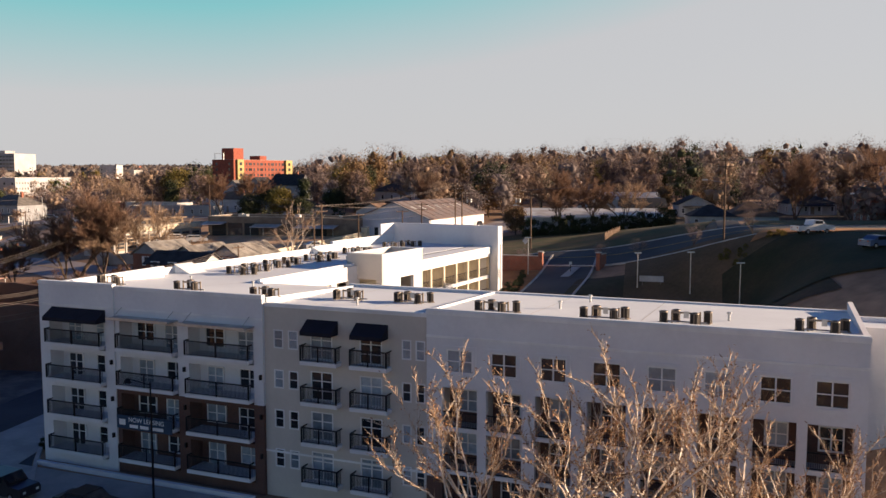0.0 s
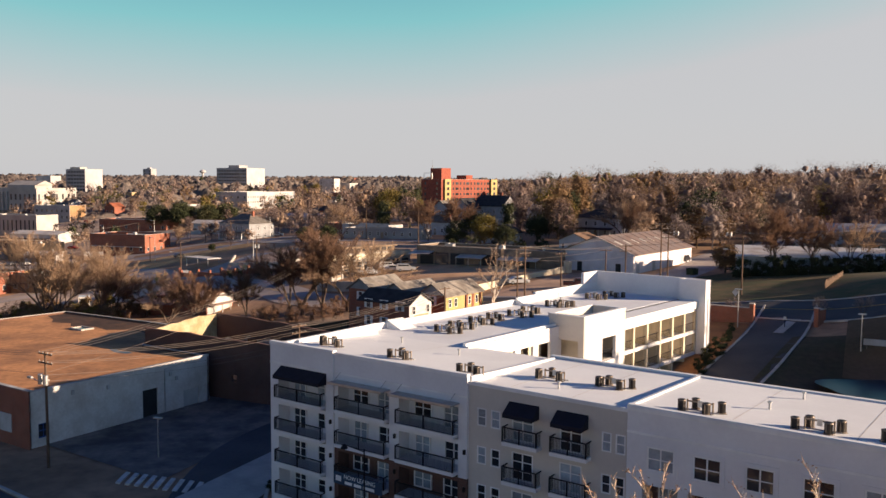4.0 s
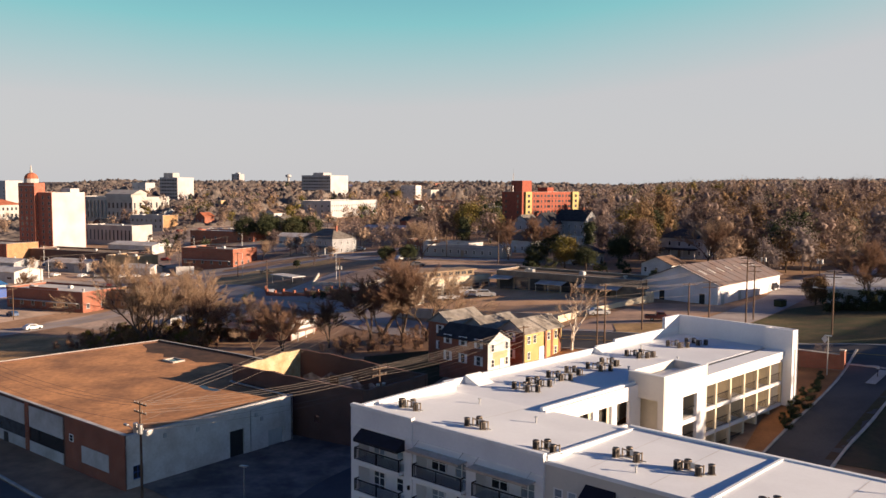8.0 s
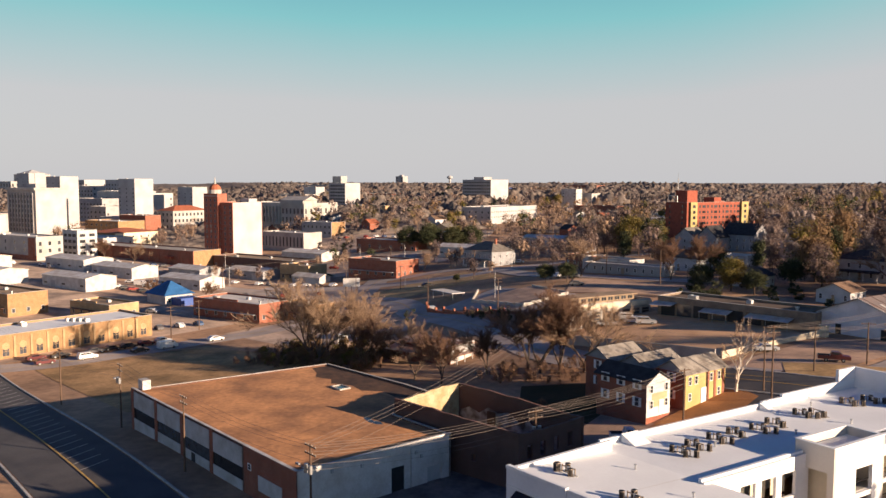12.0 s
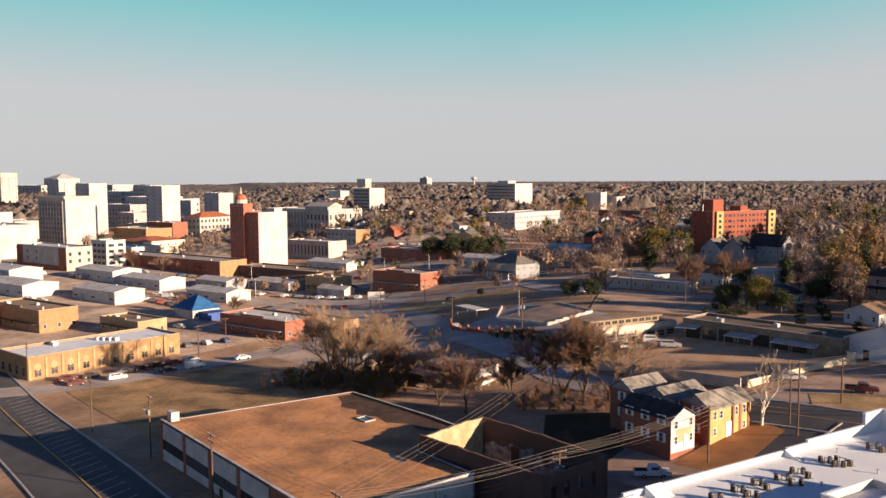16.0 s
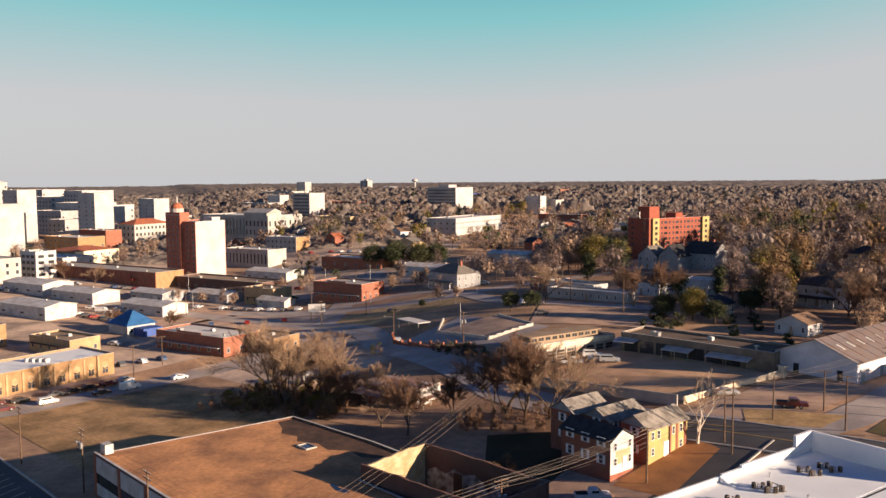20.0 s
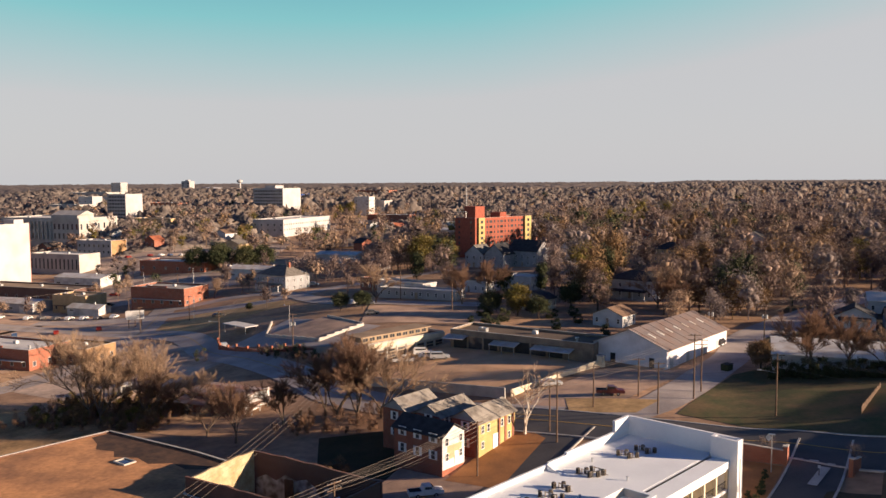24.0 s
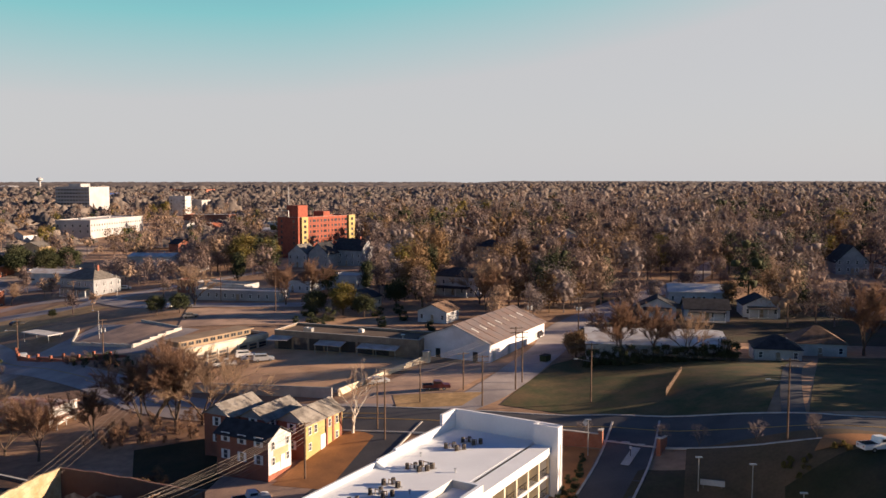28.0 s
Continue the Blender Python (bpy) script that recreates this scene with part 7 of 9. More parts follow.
rng = random.Random(77)
looks = ((SIDING, SHINGLE, "small white house with grey roof among far trees"), (SIDING, SHINGLE_BROWN, "small white house with brown roof among far trees"), (BRICK, SHINGLE_DARK, "small brick house with dark roof among far trees"), (SIDING_TAN, SHINGLE, "small tan house with grey roof among far trees"), (PAINT_WHITE, METAL_ROOF, "pale house with metal roof among far trees"), (BRICK, RED_ROOF, "small brick house with red roof among far trees"))
for k in range(130):
    a, R_ = radians(rng.uniform(84, 136)), rng.uniform(480, 1150)
    x, y = R_ * math.cos(a), R_ * math.sin(a)
    if any(math.hypot(x - bx, y - by) < br + 14 for bx, by, br in KEEP_OUT):
        continue
    wl_, rm_, lb = looks[rng.choice((0, 0, 1, 2, 3, 4, 5) if x < -150 else (0, 1, 2, 3))]
    far_house(x, y, rng.choice((-22, 68, -4)) + rng.uniform(-6, 6), rng.choice((10.0, 13.0)), wl_, rm_, lb)
# distant landmarks
hi = block("slab_tower", -819, 1256, 16, 14, 26, STONE_GREY, "dark narrow tower on the skyline", [("front", 5, 2, 3, 3, 4, 4.4)], z0=24, cat="tower")
part("roof_room", Geo().box(-3, 3, -3, 3, 26.6, 29), STONE_GREY, hi)
ar = thing("domed_arena", pose(-837, 1363, 23), "pale domed arena on the skyline", "arena")
part("drum", Geo().cyl((0, 0, 0), (0, 0, 10), 27, n=32), BRICK_TAN, ar)
dg = Geo()
for i in range(5):
    dg.cyl((0, 0, 10 + 7 * math.sin(i * 0.314)), (0, 0, 10 + 7 * math.sin((i + 1) * 0.314)), 28 * math.cos(i * 0.314), 28 * math.cos((i + 1) * 0.314) + 0.05, 32)
part("dome", dg, METAL_ROOF, ar)
for x, y in ((-860, 1500),):
    wt = thing("water_tower", pose(x, y, gz(x, y)), "white water tower on the skyline", "water tower")
    part("shaft", Geo().cyl((0, 0, 0), (0, 0, 22), 2.2, n=10), WHITE_WALL, wt)
    part("tank", Geo().cyl((0, 0, 22), (0, 0, 24), 3, 6, 14).cyl((0, 0, 24), (0, 0, 27), 6, n=14).cyl((0, 0, 27), (0, 0, 29), 6, 2, 14), WHITE_WALL, wt)
# arcade building with white roof, blue-roofed house
ac = building("arcade_building", -206.0, 143.5, 17.0, 44.0, -8, 5.6, BRICK_YELLOW, "long yellow brick arcade building with white roof", roof_mat=ROOF_WHITE, z0=-3.0)
for k in range(10):
    me = win_mesh(1.9, 2.6, BRICK_TAN, GLASS_FAR, 1, 1)
    part("arch_window", me, None, ac, m=face_m(17, 44, "right", -19.5 + k * 4.3, 0.6))
    part("arch_head", Geo(pose(8.5, -19.5 + k * 4.3, 3.2, 0, 0, 90)).cyl((0, -0.07, 0), (0, 0.0, 0), 0.95, n=16), BRICK_TAN, ac)
    part("pier", Geo().box(8.5, 8.7, -21.9 + k * 4.3, -21.3 + k * 4.3, -0.5, 5.6), BRICK_TAN, ac)
wall_windows(ac, 17, 44, "front", 1, 4, 1.8, 2.4, 0.8, 3, 1.5, BRICK_TAN)
for k in range(4):
    part("roof_unit", Geo().box(-3 + k * 1.6, -2 + k * 1.6, 2 + k, 3.2 + k, 5.6, 6.6), GALV, ac)
bl = building("blue_roofed_house", -243.0, 214.0, 13.0, 11.0, -12, 3.6, PAINT_WHITE, "white house under a steep bright blue roof", "hip", BLUE_ROOF, 4.6, -3.0, "house", eave=0.8)
wall_windows(bl, 13.0, 11.0, "right", 1, 3, 1.2, 1.6, 0.9, 3)
part("blue_annex", Geo().box(6.5, 13.0, -3.0, 4.5, 0, 2.8), SIGN_BLUE, bl, "lower blue annex")
bb = thing("billboard", pose(-192.0, 258.0, gz(-192, 258), 0, 0, 40), "white billboard on steel posts", "billboard")
part("board", Geo().box(-3.2, 3.2, -0.2, 0.2, 3.0, 6.2), PAINT_WHITE, bb)
for xx in (-2.2, 0, 2.2):
    part("post", Geo().cyl((xx, 0.3, -0.5), (xx, 0.3, 6.0), 0.14, n=6), WOOD_POLE, bb)
rwl = thing("ring_wall", pose(0, 0, 0), "low broken brick wall round an empty lot", "wall")
pts = [(-136, 222), (-130, 213), (-122, 208.5), (-113, 205), (-104, 203), (-95, 202.2)]
for (ax, ay), (bx, by) in zip(pts, pts[1:]):
    v = Vector((bx - ax, by - ay))
    z = gz((ax + bx) / 2, (ay + by) / 2)
    Mx = Matrix.Translation((ax, ay, 0)) @ pose(0, 0, 0, 0, 0, math.degrees(math.atan2(v.y, v.x)))
    part("brick_panel", Geo(Mx).box(0, v.length, -0.15, 0.15, z - 1, z + 1.0), BRICK, rwl)
    part("pier", Geo(Mx).box(-0.3, 0.3, -0.3, 0.3, z - 1, z + 1.7), BRICK, rwl)
    part("pier", Geo(Mx).box(v.length / 2 - 0.3, v.length / 2 + 0.3, -0.3, 0.3, z - 1, z + 1.7), BRICK, rwl)
fd = thing("old_foundation", pose(0, 0, 0), "pale concrete foundation wall round an earth fill", "wall")
pts = [(-127.0, 239.4), (-119.4, 221.3), (-97.1, 210.1), (-89.8, 224.8), (-107.2, 238.6)]
for (ax, ay), (bx, by) in zip(pts, pts[1:]):
    v = Vector((bx - ax, by - ay))
    Mx = Matrix.Translation((ax, ay, 0)) @ pose(0, 0, 0, 0, 0, math.degrees(math.atan2(v.y, v.x)))
    n = 6
    for i in range(n):
        z = gz(ax + v.x * (i + 0.5) / n, ay + v.y * (i + 0.5) / n)
        part("wall_panel", Geo(Mx).box(v.length * i / n, v.length * (i + 1) / n, -0.2, 0.2, z - 2, z + 0.95), CONCRETE, fd)
cp = thing("filling_canopy", pose(-135.0, 233.5, gz(-135, 233.5), 0, 0, -25), "flat white canopy on posts", "canopy")
part("deck", Geo().box(-6, 6, -2.5, 2.5, 2.2, 2.45), PAINT_WHITE, cp)
for xx in (-5.5, 5.5):
    for yy in (-2, 2):
        part("post", Geo().cyl((xx, yy, -0.5), (xx, yy, 2.2), 0.1, n=8), GALV, cp)

# ---- trees ----


def bare_tree(seed, h, spread, levels, bark_geo, twigs, leaf=None, up=0.55, forks=3, twig_len=1.1, twig_w=0.035, per=10, dens=1.0, wig=0.17):
    """Grows a bare tree: tapered limbs into bark_geo, thin twig blades into twigs (lists of corners), leaves into leaf."""
    r = random.Random(seed)

    def fringe(p, d, length, count):
        for k in range(count):
            a = p - d * r.uniform(0, length)
            t = (d + Vector((r.uniform(-1, 1), r.uniform(-1, 1), r.uniform(-0.4, 1))) * 0.95).normalized() * twig_len * r.uniform(0.5, 1.3)
            w = t.cross(Vector((r.uniform(-1, 1), r.uniform(-1, 1), r.uniform(-1, 1)))).normalized() * twig_w
            twigs.append((a - w, a + w, a + t))
            if leaf is not None and r.random() < 0.75:
                c = a + t * r.uniform(0.5, 1)
                u, v = Vector((r.uniform(-1, 1), r.uniform(-1, 1), r.uniform(-1, 1))) * 0.08, Vector((r.uniform(-1, 1), r.uniform(-1, 1), r.uniform(-1, 1))) * 0.08
                leaf.append((c - u, c + v, c + u))

    def grow(p, d, length, rad, lev):
        segs = 4
        for s in range(segs):
            d = (d + Vector((r.uniform(-1, 1), r.uniform(-1, 1), r.uniform(-0.4, 0.8) * up)) * (wig if lev else 0.05)).normalized()
            q = p + d * length / segs
            r2 = rad * (0.86 if lev else 0.92)
            bark_geo.cyl(p, q, rad, r2, 6 if lev < 2 else 3)
            p, rad = q, r2
            if lev >= 2:
                fringe(p, d, length / segs, per if lev == levels else per // 2)
            if lev and lev < levels and s >= 1 and r.random() < dens:
                side(p, d, length * r.uniform(0.5, 0.75), rad * 0.62, lev + 1)
        if lev < levels:
            for k in range(forks if lev else forks + 2):
                side(p, d, length * r.uniform(0.6, 0.85) if lev else h * 0.42 * r.uniform(0.8, 1.15), rad * r.uniform(0.55, 0.75), lev + 1)

    def side(p, d, length, rad, lev):
        ang = r.uniform(0, 6.283)
        o = d.orthogonal().normalized()
        o = o * math.cos(ang) + d.cross(o) * math.sin(ang)
        e = (d + o * spread * r.uniform(0.6, 1.2) + Vector((0, 0, up * 0.4))).normalized()
        grow(p, e, length, max(rad, 0.015), lev)

    grow(Vector((0, 0, -0.4)), Vector((r.uniform(-0.05, 0.05), r.uniform(-0.05, 0.05), 1)), h * 0.16, h * 0.03, 0)


def tris(name, T, material):
    v = np.array([[tuple(p) for p in t] for t in T], float).reshape(-1, 3)
    return mesh_np(name, v, np.arange(len(v)).reshape(-1, 3), material)


TREE_KIND = {}


def tree(kind, x, y, s=1.0, label="", z=None, name="tree"):
    m = pose(x, y, gz(x, y) if z is None else z, 0, 0, (x * 37 + y * 91) % 360) @ Matrix.Diagonal((s, s, s * (0.92 + ((x * 7 + y * 3) % 1) * 0.16), 1))
    if kind in TREE_KIND:
        t = copy_thing(TREE_KIND[kind], m)
        t.matrix_basis = m
        return tagged(t, label)
    t = thing(name, m, label, "tree", "trees")
    TREE_KIND[kind] = t
    if kind.startswith("bare") or kind.startswith("syc"):
        g, tw, lf = Geo(), [], []
        seed = int(kind[-1])
        syc = kind.startswith("syc")
        bare_tree(seed * 7 + 3, 13.0, 0.72 if syc else 0.7, 3 if syc else 4, g, tw, lf if syc else None, up=0.7 if syc else 0.45, forks=2, twig_len=0.5 if syc else 0.95, twig_w=0.019 if syc else 0.018, per=13 if syc else 3 if kind == "bare5" else 8 if kind == "bare2" else 15, dens=0.6 if syc else 0.9, wig=0.34 if syc else 0.17)
        part("trunk", g, BARK_PALE if syc else BARK, t)
        part("crown", tris("crown", tw, TWIG_GREY if kind == "bare5" else TWIG_BROWN if kind == "bare2" else TWIG_RED if not syc else TWIG_PALE), None, t)
        if syc:
            part("withered_leaves", tris("withered_leaves", lf, LEAF_DRY), None, t)
    else:
        r = np.random.RandomState(len(kind) * 13 + 5)
        pine, bush = kind == "pine", "bush" in kind
        h = 9.0 if not bush else 2.4
        n = 5200 if not bush else 1500
        # clumps set about the crown, each a spray of small leaf blades
        k = 46 if not bush else 16
        a, e = r.uniform(0, 6.283, k), np.arccos(r.uniform(-1, 1, k))
        rad = r.uniform(0.35, 1.0, k) ** 0.5
        cx = np.stack([np.cos(a) * np.sin(e) * rad * h * 0.4, np.sin(a) * np.sin(e) * rad * h * 0.4, h * (0.6 if not bush else 0.45) + np.cos(e) * rad * h * (0.38 if not bush else 0.42)], 1)
        if pine:
            t01 = r.uniform(0, 1, k)
            cx = np.stack([np.cos(a) * (1 - t01 * 0.8) * h * 0.28 * rad, np.sin(a) * (1 - t01 * 0.8) * h * 0.28 * rad, h * (0.35 + 0.75 * t01)], 1)
        ci = r.randint(0, k, n)
        c = cx[ci] + r.normal(0, h * 0.075, (n, 3))
        u, v = r.normal(0, 1, (n, 3)), r.normal(0, 1, (n, 3))
        L = h * 0.032 if not bush else 0.13
        u, v = u / np.linalg.norm(u, axis=1)[:, None] * L, v / np.linalg.norm(v, axis=1)[:, None] * L
        verts = np.stack([c - u, c + v, c + u], 1).reshape(-1, 3)
        ma = {"ever": EVERGREEN, "pine": EVERGREEN, "olive": OLIVE, "rust": TWIG_RUST, "oak": TWIG_RUST, "bush": EVERGREEN, "bush_rust": TWIG_RUST, "bush_olive": OLIVE}[kind]
        g = Geo()
        if not bush:
            rr = random.Random(4)
            g.cyl((0, 0, -0.4), (0, 0, h * 0.45), h * 0.03, h * 0.02, 7)
            for i in range(9):
                aa = i * 0.7
                g.cyl((0, 0, h * (0.28 + 0.03 * i)), (math.cos(aa) * h * 0.26, math.sin(aa) * h * 0.26, h * (0.5 + 0.04 * i)), h * 0.012, h * 0.004, 5)
        else:
            for i in range(5):
                g.cyl((0, 0, -0.2), (math.cos(i * 1.26) * 0.5, math.sin(i * 1.26) * 0.5, 1.2), 0.03, 0.012, 4)
        part("trunk" if not bush else "stem", g, BARK, t)
        part("crown", mesh_np("crown", verts, np.arange(len(verts)).reshape(-1, 3), ma), None, t)
    return t


# street trees before the apartments
for k, (x, y, s) in enumerate(((8.2, 37.2, 1.12), (2.6, 37.8, 1.0), (5.4, 38.4, 1.0), (11.6, 37.4, 1.0), (15.2, 36.9, 0.9), (17.6, 36.2, 0.8))):
    tree("syc%d" % (k % 2 + 1), x, y, s, "tall pale-barked street tree with withered leaves")
for x, y, s, kd, lb in ((-124, 149.5, 1.25, "bare2", "spreading bare grey-brown winter tree"), (-117, 158, 1.1, "bare2", "spreading bare grey-brown winter tree"), (-112, 152, 1.0, "bare2", "bare winter tree over brush"), (-107, 147, 0.75, "bare1", "bare winter tree over brush"), (-119, 147, 1.1, "bare2", "spreading bare grey-brown winter tree"), (-103, 155, 0.7, "bare2", "bare winter tree over brush"), (-126, 159, 0.8, "bare1", "bare winter tree over brush"), (-130, 155, 0.75, "bare2", "bare winter tree over brush"),
                        (-61, 149, 1.12, "bare1", "broad bare brown winter tree"), (-66, 151, 1.08, "bare3", "broad bare brown winter tree"), (-57, 152, 1.0, "bare2", "broad bare brown winter tree"), (-70, 154, 0.9, "bare1", "broad bare brown winter tree"),
                        (-82, 139, 0.75, "bare3", "small bare reddish winter tree"), (-77, 149, 0.65, "bare1", "small bare reddish winter tree"), (-90, 142, 0.7, "bare2", "small bare winter tree"), (-26.5, 142, 0.85, "syc1", "slender pale bare tree at the street corner"),
                        (-29, 271, 1.6, "oak", "big round oak with rusty leaves"), (-48, 244, 1.1, "olive", "dense olive-brown tree beside houses"), (-56, 243, 0.9, "ever", "dense dark evergreen tree"), (-41, 240, 0.8, "ever", "dense dark evergreen tree"),
                        (-34, 258, 1.0, "ever", "dense dark evergreen tree"), (-106.5, 247.5, 0.72, "ever", "dark round evergreen on the paved lot"), (-99.5, 248.5, 0.72, "ever", "dark round evergreen on the paved lot"),
                        (-226, 372, 1.5, "ever", "large dark spreading evergreen"), (-214, 376, 1.4, "ever", "large dark spreading evergreen"), (-219, 386, 1.4, "olive", "large olive spreading evergreen"), (-238, 370, 1.5, "ever", "large dark spreading evergreen"), (-230, 380, 1.6, "ever", "large dark spreading evergreen"), (-207, 383, 1.5, "ever", "large dark spreading evergreen"), (-114, 358, 1.9, "olive", "tall olive-green pine over low roofs"), (-105, 362, 1.6, "olive", "tall olive-green pine over low roofs"),
                        (-63, 268, 0.9, "bare1", "bare grey tree before the white house"), (-70, 262, 0.9, "bare3", "bare grey tree before the white house"), (-100, 262, 0.9, "bare2", "bare grey tree beside the road"), (16, 190, 0.75, "oak", "rusty-leaved tree beside the store"),
                        (25, 182.5, 0.85, "bare1", "bare tree before the white store"), (32, 183, 0.8, "bare3", "bare tree before the white store"), (39, 183.5, 0.7, "bare2", "bare tree before the white store"), (80, 192, 1.1, "bare1", "bare tree over dark lawn"), (90, 186, 1.2, "bare3", "bare tree over dark lawn"),
                        (28.8, 124.6, 0.22, "bare5", "young bare street tree"), (35.6, 120.2, 0.22, "bare5", "young bare street tree"), (42.6, 116.2, 0.22, "bare5", "young bare street tree"), (24.3, 127.9, 0.22, "bare5", "young bare street tree"), (12.5, 133.5, 0.22, "bare5", "young bare street tree"),
                        (-150, 266, 0.35, "ever", "small round evergreen on the verge"), (-185, 300, 0.6, "bare2", "bare winter tree beside shops"), (-232, 222, 0.5, "bare1", "bare winter tree by the blue roof"), (-256, 218, 0.5, "bare3", "bare winter tree by the blue roof"),
                        (-390, 300, 0.7, "bare1", "bare winter tree before long brick store"), (-360, 295, 0.7, "bare2", "bare winter tree before long brick store"), (-8, 262, 1.0, "bare2", "bare winter tree between houses"), (4, 258, 1.0, "rust", "rusty-leaved tree between houses"),
                        (20, 258, 1.1, "rust", "rusty-leaved tree between houses"), (-6, 252, 0.8, "bare1", "bare winter tree between houses")):
    tree(kd, x, y, s, lb)
rng = random.Random(23)
for k in range(34):
    x, y = -104 - rng.random() * 34, 141 + rng.random() * 20
    tree("bush_rust" if rng.random() < 0.75 else "bush_olive", x, y, rng.uniform(1.0, 2.0), "low scrub bush of rusty winter growth", name="bush")
for k in range(16):
    tree("bush", 18 + k * 2.0 + rng.uniform(-0.5, 0.5), 181.6 + rng.uniform(-1.8, 1.2) - k * 0.05, rng.uniform(1.3, 2.1), "dense dark evergreen shrub", name="bush")
for k in range(12):
    tree("bush_olive", 41 + rng.uniform(-4.5, 5), 111.5 + rng.uniform(-1.5, 1.5), rng.uniform(0.25, 0.5), "small yellow-green shrub on the bank", name="bush")
for k in range(12):
    tree("bush", 6.2 + k * 0.55 + rng.uniform(-1.2, 0.6), 106 + k * 1.7, rng.uniform(0.45, 0.8), "small dark shrub beside the driveway", name="bush")
for k in range(10):
    tree("bush", -34.2 + rng.uniform(-0.8, 0.8), 69 + k * 0.5, rng.uniform(0.35, 0.55), "clipped dark shrub beside the apartments", name="bush") if k < 4 else None
    tree("bush_rust", -68 + rng.uniform(-6, 14), 118 + rng.uniform(0, 8), rng.uniform(0.6, 1.1), "rusty brush behind the ruin", name="bush")
for k in range(14):
    tree("bush", -48 + rng.uniform(-14, 30), 222 + rng.uniform(-6, 26), rng.uniform(0.9, 1.8), "dense dark evergreen shrub", name="bush")

# ---- woods ----
ROADS = [np.array(p, float) for p in (FRONT, SIDE, CROSS, UP, WESTRD, ARCADE_RD, UPPER, SECOND, LANE, DRIVE)]
KO = np.array(KEEP_OUT)


def clear_of(x, y, pad):
    """True where no building or road lies within pad metres."""
    ok = ~((y > 300) & (y < 440) & (x > -0.285 * y) & (x < -0.165 * y))          # open slope below the red tower
    for bx, by, br in KO:
        ok &= np.hypot(x - bx, y - by) > br * 0.8 + pad
        if bx <= -150 and 400 < by < 900:
            f = math.hypot(bx, by)
            for k in (14, 28, 42, 56):
                ok &= np.hypot(x - bx + bx / f * k, y - by + by / f * k) > br * 0.8 + pad
        if 225 < by < 560 and bx > -150:
            f = math.hypot(bx, by)
            for k in (10, 21, 32, 44, 58, 72) if by > 350 and bx < 0 else (10, 21, 32, 44, 58) if by > 280 else (10, 21):    # open front yards
                ok &= np.hypot(x - bx + bx / f * k, y - by + by / f * k) > br * 0.7 + pad
    for R in ROADS:
        for (ax, ay), (bx, by) in zip(R[:-1], R[1:]):
            d = np.array([bx - ax, by - ay])
            t = np.clip(((x - ax) * d[0] + (y - ay) * d[1]) / (d @ d), 0, 1)
            ok &= np.hypot(x - ax - t * d[0], y - ay - t * d[1]) > np.where((y > 240) & (x > -30), 1.5, 6) + pad
    return ok


def lump(sub):
    """Corners and faces of a small round lump."""
    b = bmesh.new()
    bmesh.ops.create_icosphere(b, subdivisions=sub, radius=1.0)
    b.verts.ensure_lookup_table()
    v, f = np.array([tuple(p.co) for p in b.verts]), np.array([[p.index for p in q.verts] for q in b.faces])
    b.free()
    return v, f


LUMPS = {1: lump(1), 2: lump(2)}


